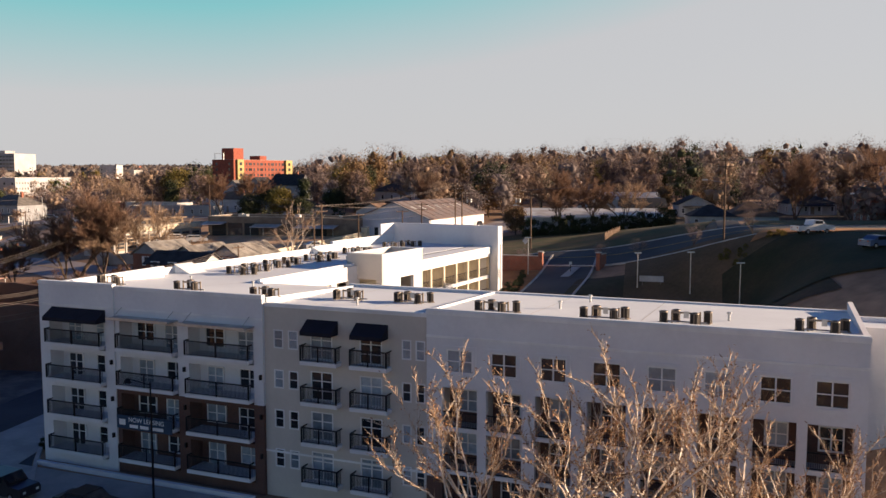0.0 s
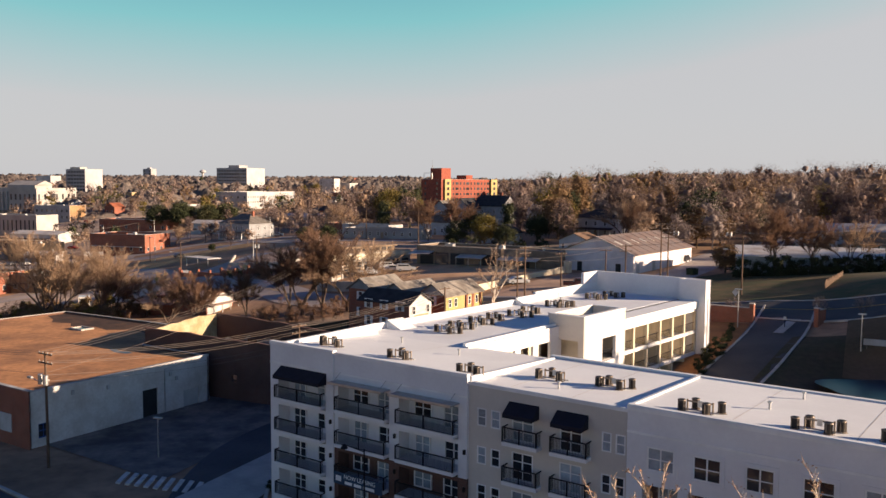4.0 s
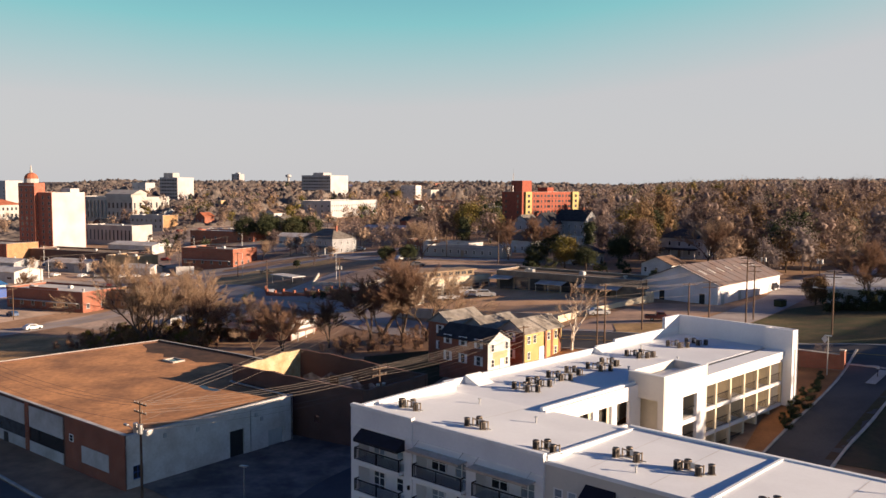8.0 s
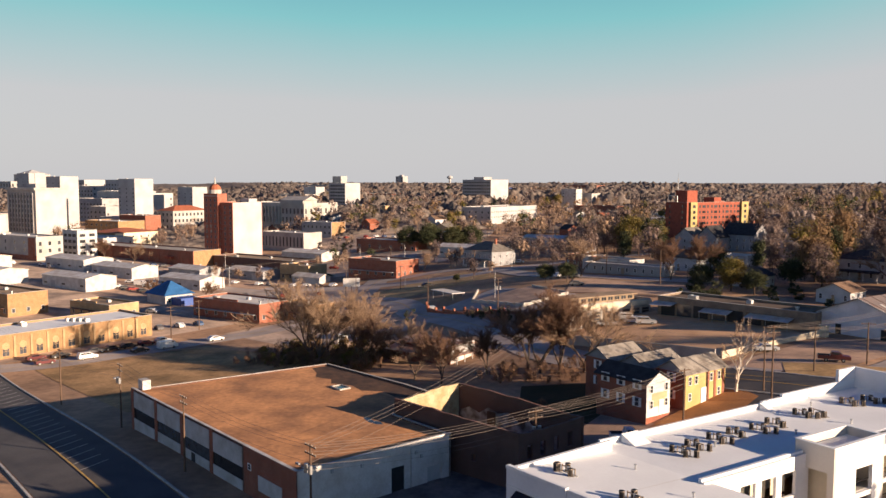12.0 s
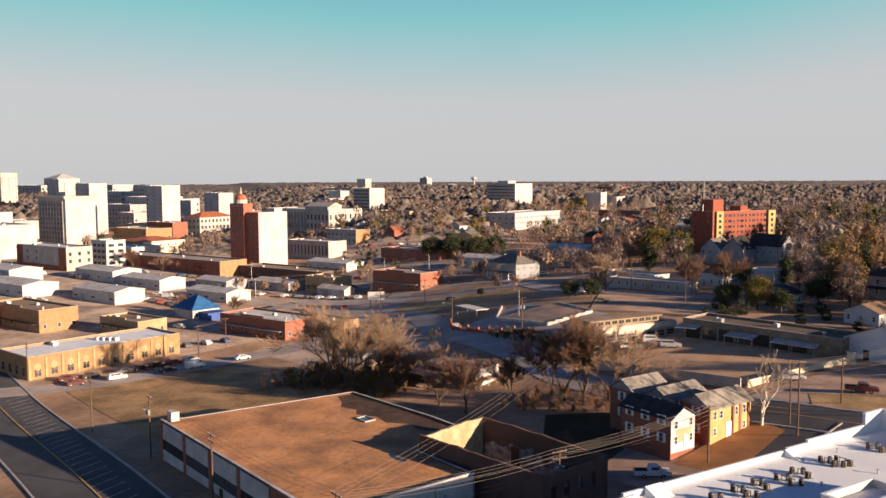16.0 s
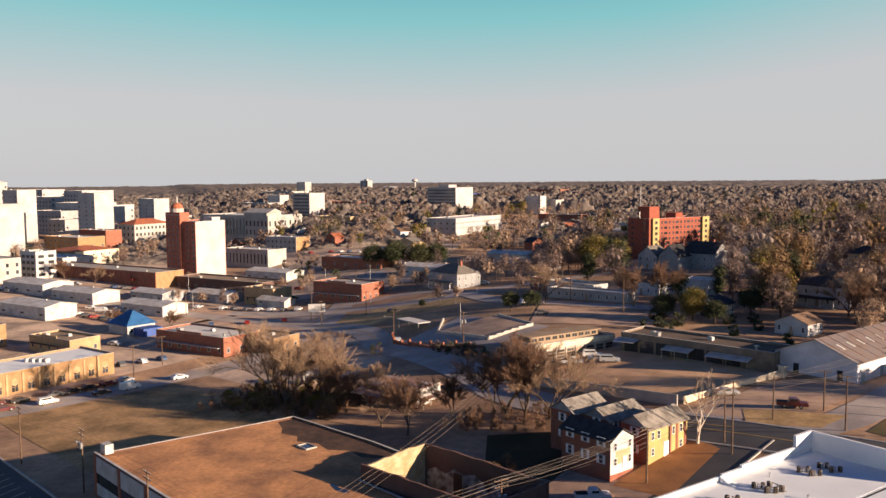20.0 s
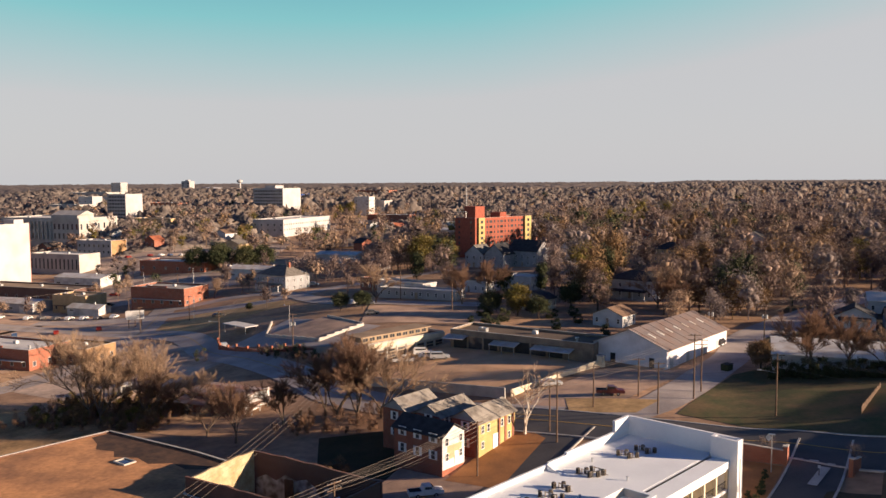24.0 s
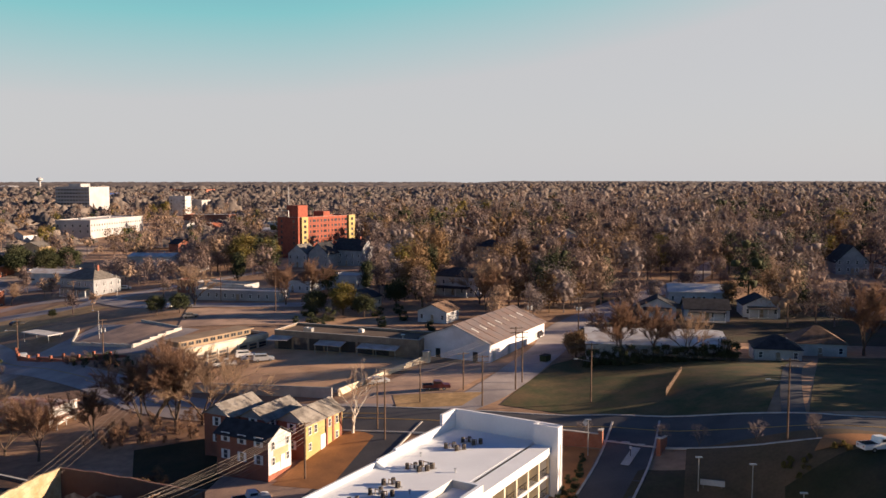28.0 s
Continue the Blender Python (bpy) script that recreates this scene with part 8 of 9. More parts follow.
def woods(name, x, y, h, blades, length, width, material, label, seed, flat=1.0, trunks=True, lobes=9, low=0.34, core=0):
    """Many trees in one mesh: each a crown of uneven dense lobes, clad in small twig blades, over a slim trunk."""
    r = np.random.RandomState(seed)
    n = len(x)
    if n == 0:
        return
    z = ground_z(x, y)
    k = lobes
    # lobes give every crown its own uneven outline
    wide = r.uniform(0.8, 1.45, n)[:, None]
    la, lz = r.uniform(0, 6.283, (n, k)), r.uniform(low, 0.86, (n, k))
    lr = r.uniform(0.03, 0.21, (n, k)) * wide * (1.15 - 1.3 * np.clip(np.abs(lz - 0.5), 0, 0.4))
    ls = r.uniform(0.13, 0.23, (n, k)) * wide
    i = np.repeat(np.arange(n), blades)
    j = r.randint(0, k, len(i))
    hh = h[i]
    d = r.normal(0, 1, (len(i), 3)) + np.array([0, 0, 0.35])
    d /= np.linalg.norm(d, axis=1)[:, None]
    c = np.stack([x[i] + np.cos(la[i, j]) * lr[i, j] * hh, y[i] + np.sin(la[i, j]) * lr[i, j] * hh, z[i] + lz[i, j] * hh * flat], 1)
    c += d * (ls[i, j] * hh * r.uniform(0.45, 1.1, len(i)))[:, None]
    face = d + r.normal(0, 0.3, d.shape)
    u = np.cross(face, r.normal(0, 1, d.shape))
    u /= np.linalg.norm(u, axis=1)[:, None] + 1e-6
    w = np.cross(u, face)
    w /= np.linalg.norm(w, axis=1)[:, None] + 1e-6
    sc = r.uniform(0.6, 1.4, len(i))[:, None]
    V = np.stack([c - w * width * sc - u * length * 0.4 * sc, c + w * width * sc - u * length * 0.3 * sc, c + u * length * 0.6 * sc], 1).reshape(-1, 3)
    if trunks:
        tw = h * 0.018
        a = r.uniform(0, 3.14, n)
        dx, dy = np.cos(a) * tw, np.sin(a) * tw
        b0 = np.stack([x - dx, y - dy, z - 0.3], 1)
        b1 = np.stack([x + dx, y + dy, z - 0.3], 1)
        b2 = np.stack([x, y, z + h * 0.75], 1)
        c0 = np.stack([x + dy, y - dx, z - 0.3], 1)
        c1 = np.stack([x - dy, y + dx, z - 0.3], 1)
        V = np.concatenate([V, np.stack([b0, b1, b2], 1).reshape(-1, 3), np.stack([c0, c1, b2], 1).reshape(-1, 3)])
    F = np.arange(len(V)).reshape(-1, 3)
    if core:
        tv, tf = LUMPS[core]
        cc = np.stack([x[:, None] + np.cos(la) * lr * h[:, None], y[:, None] + np.sin(la) * lr * h[:, None], z[:, None] + lz * h[:, None] * flat], 2).reshape(-1, 3)
        cr = (ls * h[:, None]).ravel()
        L = cc[:, None, :] + tv[None] * (cr[:, None] * r.uniform(0.1, 0.42, (len(cr), len(tv))))[:, :, None]
        F = np.concatenate([F, (tf[None] + (np.arange(len(cr)) * len(tv))[:, None, None] + len(V)).reshape(-1, 3)])
        V = np.concatenate([V, L.reshape(-1, 3)])
    ob = new(name, mesh_np(name, V, F, material, smooth=core > 0))
    tagged(ob, label, "woods", kind="stuff")


def scatter(seed, n, x0, x1, y0, y1, keep, pad):
    r = np.random.RandomState(seed)
    x, y = r.uniform(x0, x1, n), r.uniform(y0, y1, n)
    m = keep(x, y)
    x, y = x[m], y[m]
    m = clear_of(x, y, pad)
    return x[m], y[m], r


def spaced(seed, step, x0, x1, y0, y1, keep, pad):
    """Tree places on a loosely jittered grid, so that crowns stand side by side."""
    r = np.random.RandomState(seed)
    x, y = np.meshgrid(np.arange(x0, x1, step), np.arange(y0, y1, step))
    x = x.ravel() + (np.arange(x.size) // x.shape[1] % 2) * step / 2 + r.uniform(-0.36, 0.36, x.size) * step
    y = y.ravel() + r.uniform(-0.36, 0.36, y.size) * step
    m = keep(x, y) & (r.uniform(0, 1, x.size) > 0.1)
    x, y = x[m], y[m]
    m = clear_of(x, y, pad)
    return x[m], y[m], r


def east(x, y):
    """Wooded side of the town."""
    return (y > 225 + np.clip(-x, 0, 200) * 0.9) & (x > -150) & (np.hypot(x, y) < 560) & (x < 0.75 * y + 30)


X, Y, r = spaced(31, 11.0, -150, 420, 215, 560, east, 2.0)
H = r.triangular(7, 12, 21, len(X)) * np.where(Y > 300, 1.12, 1.0) * (1 + 0.12 * np.clip((X - 0.1 * Y) / 60, 0, 1))
kind_ = r.uniform(0, 1, len(X))
grove = (np.sin(X * 0.061 + Y * 0.023) + np.sin(Y * 0.071 - X * 0.031 + 1.0) > 0.75) & (r.uniform(0, 1, len(X)) < 0.6)
kind_ = np.where(grove, np.where(r.uniform(0, 1, len(X)) < 0.65, 0.3, 0.97), kind_)      # darker groves
for lo, hi_, ma, nm, lb in ((0, 0.2, TWIG, "bare_woods", "bare brown winter woods"), (0.2, 0.42, TWIG_DARK, "dark_woods", "bare dark-brown winter woods"), (0.42, 0.58, TWIG_TAN, "tan_woods", "tan-twigged winter woods"), (0.58, 0.82, TWIG_GREY, "grey_woods", "bare grey winter woods"), (0.82, 0.89, TWIG_RUST, "rusty_woods", "rusty-leaved winter oaks"), (0.89, 0.94, OLIVE, "olive_woods", "olive-green winter trees"), (0.94, 1.01, EVERGREEN, "evergreen_woods", "dark evergreen trees")):
    m = (kind_ >= lo) & (kind_ < hi_)
    thick = ma in (OLIVE, EVERGREEN, TWIG_RUST)
    for near, blades in ((True, 2000), (False, 1000)):
        k = m & ((np.hypot(X, Y) < 360) == near)
        woods(nm, X[k], Y[k], H[k], blades, 0.75, 0.15 if thick else 0.085 if near else 0.12, ma, lb, 40 + int(lo * 100) + near, lobes=15, low=0.24, core=1)
# scattered trees of the western town
X, Y, r = scatter(33, 1500, -900, -60, 260, 760, lambda x, y: (np.hypot(x, y) > 300) & (np.hypot(x, y) < 800) & ((np.sin(x * 0.021) + np.cos(y * 0.027 + x * 0.008)) > 0.1) & (x + y > -150), 4.0)
H = r.uniform(6, 12, len(X)) * np.where(np.hypot(X, Y) > 480, 1.35, 1.0)
kind_ = r.uniform(0, 1, len(X))
for lo, hi_, ma, nm, lb in ((0, 0.5, TWIG_TAN, "town_trees", "bare tan-brown trees between town blocks"), (0.5, 0.86, TWIG_DARK, "town_trees", "bare dark trees between town blocks"), (0.86, 1.01, EVERGREEN, "town_trees", "dark evergreens between town blocks")):
    m = (kind_ >= lo) & (kind_ < hi_)
    woods(nm, X[m], Y[m], H[m], 300, 0.9, 0.12, ma, lb, 60 + int(lo * 100), lobes=8, core=1)
X, Y, r = scatter(40, 420, -640, -150, 420, 840, lambda x, y: (np.hypot(x, y) > 470) & (x + y > -60), 3.0)
H = r.uniform(9, 17, len(X))
for k, (ma, lb) in enumerate(((TWIG_TAN, "bare tan-brown trees between town houses"), (TWIG_DARK, "bare dark trees between town houses"), (OLIVE, "olive trees between town houses"))):
    m = np.arange(len(X)) % 5 // 2 == k
    woods("town_trees", X[m], Y[m], H[m], 420, 0.9, 0.13, ma, lb, 160 + k, lobes=10, core=1)
X, Y, r = scatter(34, 220, -175, -95, 330, 470, lambda x, y: np.hypot(x + 140, y - 400) < 70, 1.0)
woods("town_trees", X, Y, r.uniform(8, 13, len(X)), 380, 0.9, 0.14, TWIG, "clump of bare brown trees on the slope", 71)
# middle distance and horizon
X, Y, r = spaced(35, 13.0, -1000, 900, 480, 1150, lambda x, y: (np.hypot(x, y) > 540) & (np.hypot(x, y) < 1150) & ((x > -230) | (np.sin(x * 0.013 + 1) + np.cos(y * 0.011) > 0.35) | (np.hypot(x, y) > 900)) & (x < 0.75 * y + 40), 3.0)
H = r.uniform(11, 20, len(X))
kind_ = r.uniform(0, 1, len(X))
for lo, hi_, ma in ((0, 0.3, TWIG), (0.3, 0.45, TWIG_DARK), (0.45, 0.72, TWIG_GREY), (0.72, 0.86, TWIG_TAN), (0.86, 0.94, TWIG_RUST), (0.94, 1.01, EVERGREEN)):
    m = (kind_ >= lo) & (kind_ < hi_)
    woods("distant_woods", X[m], Y[m], H[m], 120, 1.2, 0.2, ma, "unbroken winter woods in the distance", 80 + int(lo * 100), lobes=4, core=1)


def canopy(name, r0, r1, nr, na, a0, a1, cell, height, material, label, seed, open_town, fade):
    """A closed roof of rounded tree crowns over the rolling land, seen from afar."""
    rad = np.exp(np.linspace(math.log(r0), math.log(r1), nr))
    ang = np.linspace(radians(a0), radians(a1), na)
    R, A = np.meshgrid(rad, ang, indexing="ij")
    x, y = R * np.cos(A), R * np.sin(A)
    best = np.zeros_like(x)
    cx, cy = np.floor(x / cell), np.floor(y / cell)
    for di in (-1, 0, 1):
        for dj in (-1, 0, 1):
            u, v = cx + di, cy + dj
            h1 = np.abs(np.sin(u * 127.1 + v * 311.7 + seed) * 43758.5453) % 1
            h2 = np.abs(np.sin(u * 269.5 + v * 183.3 + seed) * 24634.6345) % 1
            h3 = np.abs(np.sin(u * 419.2 + v * 371.9 + seed) * 35412.1234) % 1
            d = np.hypot(x - (u + 0.15 + 0.7 * h1) * cell, y - (v + 0.15 + 0.7 * h2) * cell) / (cell * (0.55 + 0.3 * h3))
            best = np.maximum(best, (0.35 + 0.65 * h3) * np.sqrt(np.clip(1 - d * d, 0, 1)))
    rs = np.random.RandomState(int(seed))
    z = ground_z(x, y) + height * smooth_step(r0 * fade[0], r0 * fade[1], R) * (0.3 + 0.7 * best + rs.uniform(-0.34, 0.34, x.shape))
    if open_town:
        town = (x < -230) & (R < 900) & (np.sin(x * 0.013 + 1) + np.cos(y * 0.011) < 0.35)
        for bx, by, br in KO:
            if math.hypot(bx, by) > r0 - 60:
                town |= np.hypot(x - bx, y - by) < br * 0.8 + 4
                f = math.hypot(bx, by)
                for k in (12, 24, 38):
                    town |= np.hypot(x - bx + bx / f * k, y - by + by / f * k) < br * 0.7
        for P in ROADS:
            for (ax, ay), (bx, by) in zip(P[:-1], P[1:]):
                if max(math.hypot(ax, ay), math.hypot(bx, by)) > r0 - 60:
                    d = np.array([bx - ax, by - ay])
                    t = np.clip(((x - ax) * d[0] + (y - ay) * d[1]) / (d @ d), 0, 1)
                    town |= np.hypot(x - ax - t * d[0], y - ay - t * d[1]) < 8
        z = np.where(town, ground_z(x, y) - 3.0, z)
    ii = np.arange(nr * na).reshape(nr, na)
    q = np.stack([ii[:-1, :-1].ravel(), ii[1:, :-1].ravel(), ii[1:, 1:].ravel(), ii[:-1, 1:].ravel()], 1)
    ob = new(name, mesh_np(name, np.stack([x, y, z], 2).reshape(-1, 3), q, material))
    tagged(ob, label, "woods", kind="stuff")


canopy("woodland_canopy", 540, 1500, 330, 640, 48, 152, 10.0, 14.0, CANOPY, "closed brown canopy of bare winter woods", 3.0, True, (0.85, 1.6))
canopy("far_canopy", 1480, 5200, 150, 420, 46, 158, 26.0, 9.0, CANOPY, "brown woodland canopy rolling to the horizon", 11.0, False, (0.5, 0.9))
# trees added east of the street, mostly unseen, to shade bank and lawns
X, Y, r = scatter(38, 900, 66, 175, 82, 240, lambda x, y: (x > np.where(y > 146, 0.47 * y + 2, 0.56 * y + 7)) & (x > 68), 2.0)

woods("bare_woods", X, Y, r.uniform(7, 12, len(X)), 170, 1.4, 0.45, TWIG, "bare brown winter woods added on the bank for shade", 95, low=0.12)

# more unseen trees, placed to throw shade over the cross street
X, Y, r = scatter(39, 420, 108, 190, 136, 190, lambda x, y: x > 0.47 * y + 30, -2.6)
woods("bare_woods", X, Y, r.uniform(9, 14, len(X)), 120, 1.2, 0.3, TWIG, "unseen bare woods added to shade the cross street", 96, low=0.1, core=1)

# tangled brush round the ruin and below the old trees
for seed, x0, x1, y0, y1, n, ma, lb in ((51, -140, -102, 139, 163, 150, TWIG_RED, "tangled rusty brush under bare trees"), (52, -140, -104, 141, 164, 60, OLIVE, "olive undergrowth under bare trees"), (53, -78, -52, 118, 127, 60, TWIG_RUST, "rusty brush behind the ruined wall"), (54, -76, -54, 143, 156, 60, TWIG_RED, "tangled brown brush round tree trunks"), (55, -134, -84, 190, 207, 130, EVERGREEN, "dark hedge growth below the old lot"), (56, -134, -84, 190, 207, 90, TWIG_DARK, "dark brush below the old lot")):
    X, Y, r = scatter(seed, n, x0, x1, y0, y1, lambda x, y: x > -999, -2.0)
    if seed > 54:
        m = np.abs(Y - 206 - (X + 134) * (-12 / 46)) < 3.5
        X, Y = X[m], Y[m]
    woods("brush", X, Y, r.uniform(1.6, 3.6, len(X)), 240, 0.45, 0.035, ma, lb, seed + 50, trunks=False, lobes=6, low=0.1)

# ---- utility poles and cables ----
def utility_pole(x, y, h=11.5, ang=0.0, transformer=False, arms=2, lamp=False):
    p = thing("utility_pole", pose(x, y, gz(x, y), 0, 0, ang), "weathered wooden utility pole with crossarms", "utility pole", "utility poles")
    part("pole", Geo().cyl((0, 0, -0.6), (0, 0, h), 0.16, 0.11, 8), WOOD_POLE, p)
    for i in range(arms):
        z = h - 0.35 - i * 0.9
        part("crossarm", Geo().box(-1.2, 1.2, -0.06, 0.06, z, z + 0.13), WOOD_POLE, p)
        for xx in (-1.05, -0.4, 0.4, 1.05) if y < 175 and x > -120 else ():
            part("insulator", INSULATOR, None, p, m=pose(xx, 0, z + 0.13))
    if transformer:
        for xx in (-0.45, 0.45, 0.0)[:2]:
            part("transformer", Geo().cyl((xx, -0.3, h - 3.3), (xx, -0.3, h - 2.3), 0.26, n=10), GALV, p, "grey transformer can")
        part("bracket", Geo().box(-0.6, 0.6, -0.2, 0.0, h - 2.9, h - 2.75), GALV, p)
    if lamp:
        part("lamp_arm", Geo().cyl((0, 0, h - 3.4), (-2.6, 0, h - 3.0), 0.04, n=6), GALV, p)
        part("lamp_head", Geo().box(-3.2, -2.5, -0.12, 0.12, h - 3.1, h - 2.9), GALV, p)
    return Vector((x, y, gz(x, y) + h))


INSULATOR = Geo().cyl((0, 0, 0), (0, 0, 0.16), 0.05, 0.03, 6).mesh("insulator", STONE)
POLES = {}
for k, (x, y, h, a, tr, la) in dict(w0=(-143, 98, 11, -20, False, False), w1=(-116.3, 90.5, 11, -20, True, True), w2=(-89.0, 79.3, 11, -20, False, False), w3=(-58.0, 69.2, 11.8, -20, True, True), r1=(-45.0, 101.4, 9.6, 60, True, False), r2=(-31, 125.5, 9.0, 60, False, False),
                                    c1=(-20.3, 138.2, 12.2, 45, False, False), c2=(-22.3, 143.0, 8.5, 45, False, False), c3=(-16, 155, 8.0, 30, False, False), c4=(-4.2, 151.5, 9.5, 20, False, False), c5=(2.0, 162, 12.5, 10, False, False), c6=(3.4, 168, 10.5, 10, False, False), c7=(-8.2, 162, 7.5, 20, False, False),
                                    u1=(6.3, 220, 9.5, 0, True, False), u2=(19.0, 219, 9.5, 0, True, False), u3=(34.5, 251, 10, -20, False, False), e1=(39.2, 117.9, 11.6, 0, False, True), e2=(15.5, 151.5, 11.0, 0, False, True), f1=(-69, 171, 9.5, 40, True, False), f2=(-103, 206, 9.5, 40, True, False),
                                    f3=(-138, 226, 9, 40, False, True), f4=(-150, 280, 9.5, 40, False, False), f5=(-118, 300, 9.5, 40, False, False), n1=(-70, 250, 10.5, 10, False, False), n2=(-94, 270, 10, 10, False, False), a1=(-182, 160, 10, 70, False, False), a2=(-190, 178, 9, 70, False, False), a3=(-184, 250, 9, 70, False, False),
                                    a4=(-202, 268, 9, 70, False, False), a5=(-172, 262, 9, 70, False, False), b1=(-252, 250, 10, 0, False, False), b2=(-210, 312, 10, 0, False, False), b3=(-130, 330, 10, 0, False, False), d1=(-200, 120, 10, -20, False, False)).items():
    POLES[k] = utility_pole(x, y, h, a, tr, 2 if h > 9 else 1, la)


def cables(a, b, offs, sag, label="sagging overhead cables between poles"):
    A, B = POLES[a], POLES[b]
    d = (B - A).to_2d().normalized()
    s = Vector((-d.y, d.x, 0))
    t = thing("overhead_cables", pose(A.x, A.y, A.z), label, "cables", "overhead cables")
    for o, dz in offs:
        ring_, faces_ = [], []
        for i in range(13):
            u = i / 12
            q = A.lerp(B, u) + s * o + Vector((0, 0, dz - sag * 4 * u * (1 - u))) - A
            ring_ += [tuple(q + s * (0.015 * math.cos(w)) + Vector((0, 0, 0.015 * math.sin(w)))) for w in (1.571, 3.665, 5.760)]
            if i:
                k = 3 * i
                faces_ += [(k - 3 + e, k - 3 + (e + 1) % 3, k + (e + 1) % 3, k + e) for e in range(3)]
        g = Geo().add(ring_, faces_)
        part("cable", g, WIRE, t)


THREE = ((-1.0, -0.2), (0.0, -0.2), (1.0, -0.2), (0.1, -2.2))
FIVE = ((-1.0, -0.2), (0.0, -0.2), (1.0, -0.2), (0.6, -1.1), (-0.6, -1.1), (0.1, -2.4), (0.0, -3.0))
for a, b, o, sg in (("w0", "w1", THREE, 0.5), ("w1", "w2", THREE, 0.6), ("w2", "w3", THREE, 0.7), ("w3", "r1", FIVE, 0.8), ("r1", "r2", FIVE, 0.7), ("r2", "c1", FIVE, 0.5), ("r1", "c2", THREE, 0.9), ("c1", "c4", THREE, 0.5), ("c1", "c5", THREE, 0.9), ("c5", "u1", THREE, 1.2), ("u1", "u2", THREE, 0.3), ("u2", "u3", THREE, 0.7),
                    ("c4", "e2", THREE, 0.5), ("e2", "e1", THREE, 0.8), ("c1", "f1", THREE, 1.2), ("f1", "f2", THREE, 1.0), ("f2", "f3", THREE, 0.9), ("f3", "f4", THREE, 1.2), ("f4", "f5", THREE, 0.8), ("f5", "b3", THREE, 0.8), ("w3", "f1", THREE, 2.0), ("d1", "w0", THREE, 1.0), ("a1", "a2", THREE, 0.4), ("a3", "a4", THREE, 0.4), ("c3", "n1", THREE, 1.6), ("n1", "n2", THREE, 0.7), ("b1", "b2", THREE, 1.2)):
    cables(a, b, o, sg)


def lamp_post(x, y, h, label, head="box", ma=None):
    p = thing("lamp_post", pose(x, y, gz(x, y)), label, "lamp post", "lamp posts")
    part("post", Geo().cyl((0, 0, -0.3), (0, 0, h), 0.09, 0.06, 8), ma or GALV, p)
    if head == "box":
        part("lamp_head", Geo().box(-0.45, 0.45, -0.18, 0.18, h, h + 0.14), ma or GALV, p)
    else:
        part("arm", Geo().cyl((0, 0, h - 0.2), (-1.6, 0, h + 0.25), 0.04, n=6), ma or GALV, p)
        part("lamp_head", Geo().cyl((-1.6, 0, h - 0.05), (-1.6, 0, h + 0.25), 0.3, 0.1, 10), ma or GALV, p)
    return p


lamp_post(26.2, 113.6, 4.8, "slim pale lamp post on the bank")
lamp_post(32.3, 109.9, 5.6, "slim pale lamp post on the bank")
lamp_post(35.9, 101.5, 5.6, "slim pale lamp post on the hillside")
lp = lamp_post(12.6, 126.6, 5.6, "pale post with a white diamond sign")
part("diamond_sign", Geo().add([(-0.9, -0.05, 5.2), (-0.45, -0.05, 4.6), (0, -0.05, 5.2), (-0.45, -0.05, 5.8), (-0.9, -0.02, 5.2), (-0.45, -0.02, 4.6), (0, -0.02, 5.2), (-0.45, -0.02, 5.8)], [(0, 1, 2, 3), (7, 6, 5, 4), (0, 4, 5, 1), (1, 5, 6, 2), (2, 6, 7, 3), (3, 7, 4, 0)]), PAINT_WHITE, lp)
lamp_post(-20.6, 57.6, 8.6, "black street lamp before the apartments", "arm", BLACK_METAL)
lamp_post(-49.0, 74.5, 4.2, "thin street sign post", "box", GALV)
for x, y in ((-170, 262), (-140, 292), (-112, 222), (-214, 330), (-260, 262), (-300, 300), (-240, 330)):
    lamp_post(x, y, 8.5, "tall pale street lamp beside the road", "arm", GALV)
sg = thing("notice_board", pose(28.1, 113.6, gz(28.1, 113.6), 0, 0, -14), "low white notice board on posts", "sign")
part("board", Geo().box(-1.6, 1.6, -0.05, 0.05, 0.6, 1.4), PAINT_WHITE, sg)
for xx in (-1.2, 1.2):
    part("post", Geo().box(xx - 0.05, xx + 0.05, 0.05, 0.13, -0.3, 1.4), WOOD_PALE, sg)
fc = thing("board_fence", pose(28.6, 150.2, gz(28.6, 150.2), 0, 0, 70.5), "dark weathered board fence across the lawn", "fence")
for i in range(34):
    part("board", Geo().box(i * 0.58, i * 0.58 + 0.42, -0.03, 0.03, -0.5, 1.25 + (i * 7 % 5) * 0.09).mesh("board", WOOD_POLE), None, fc)
ps = thing("portal_sign", APT @ pose(-2.3, 3.0, 0.8), "blue sign board on the apartment corner", "sign")
part("board", Geo().box(-0.9, 0.9, -0.05, 0.05, 5.0, 7.2), SIGN_BLUE, ps)
part("post", Geo().cyl((0, 0.1, -0.5), (0, 0.1, 7.2), 0.08, n=8), GALV, ps)
trl = thing("box_trailer", pose(-130.5, 171.0, gz(-130.5, 171), 0, 0, 35), "small white box trailer with an open end", "trailer")
part("box", Geo().wall(-1.2, 1.2, 0.5, 2.8, -1.7, -1.6, [(-0.9, 0.9, 0.8, 2.4)]).box(-1.2, -1.1, -1.6, 1.7, 0.5, 2.8).box(1.1, 1.2, -1.6, 1.7, 0.5, 2.8).box(-1.1, 1.1, 1.6, 1.7, 0.5, 2.8).box(-1.1, 1.1, -1.6, 1.6, 2.7, 2.8).box(-1.1, 1.1, -1.6, 1.6, 0.5, 0.6), CAR_PAINTS["white"], trl)
for xx in (-1.25, 1.1):
    part("wheel", Geo().cyl((xx, 0, 0.3), (xx + 0.15, 0, 0.3), 0.3, n=12), RUBBER, trl)

# ---- vehicles ----
CAR_MESH = {}


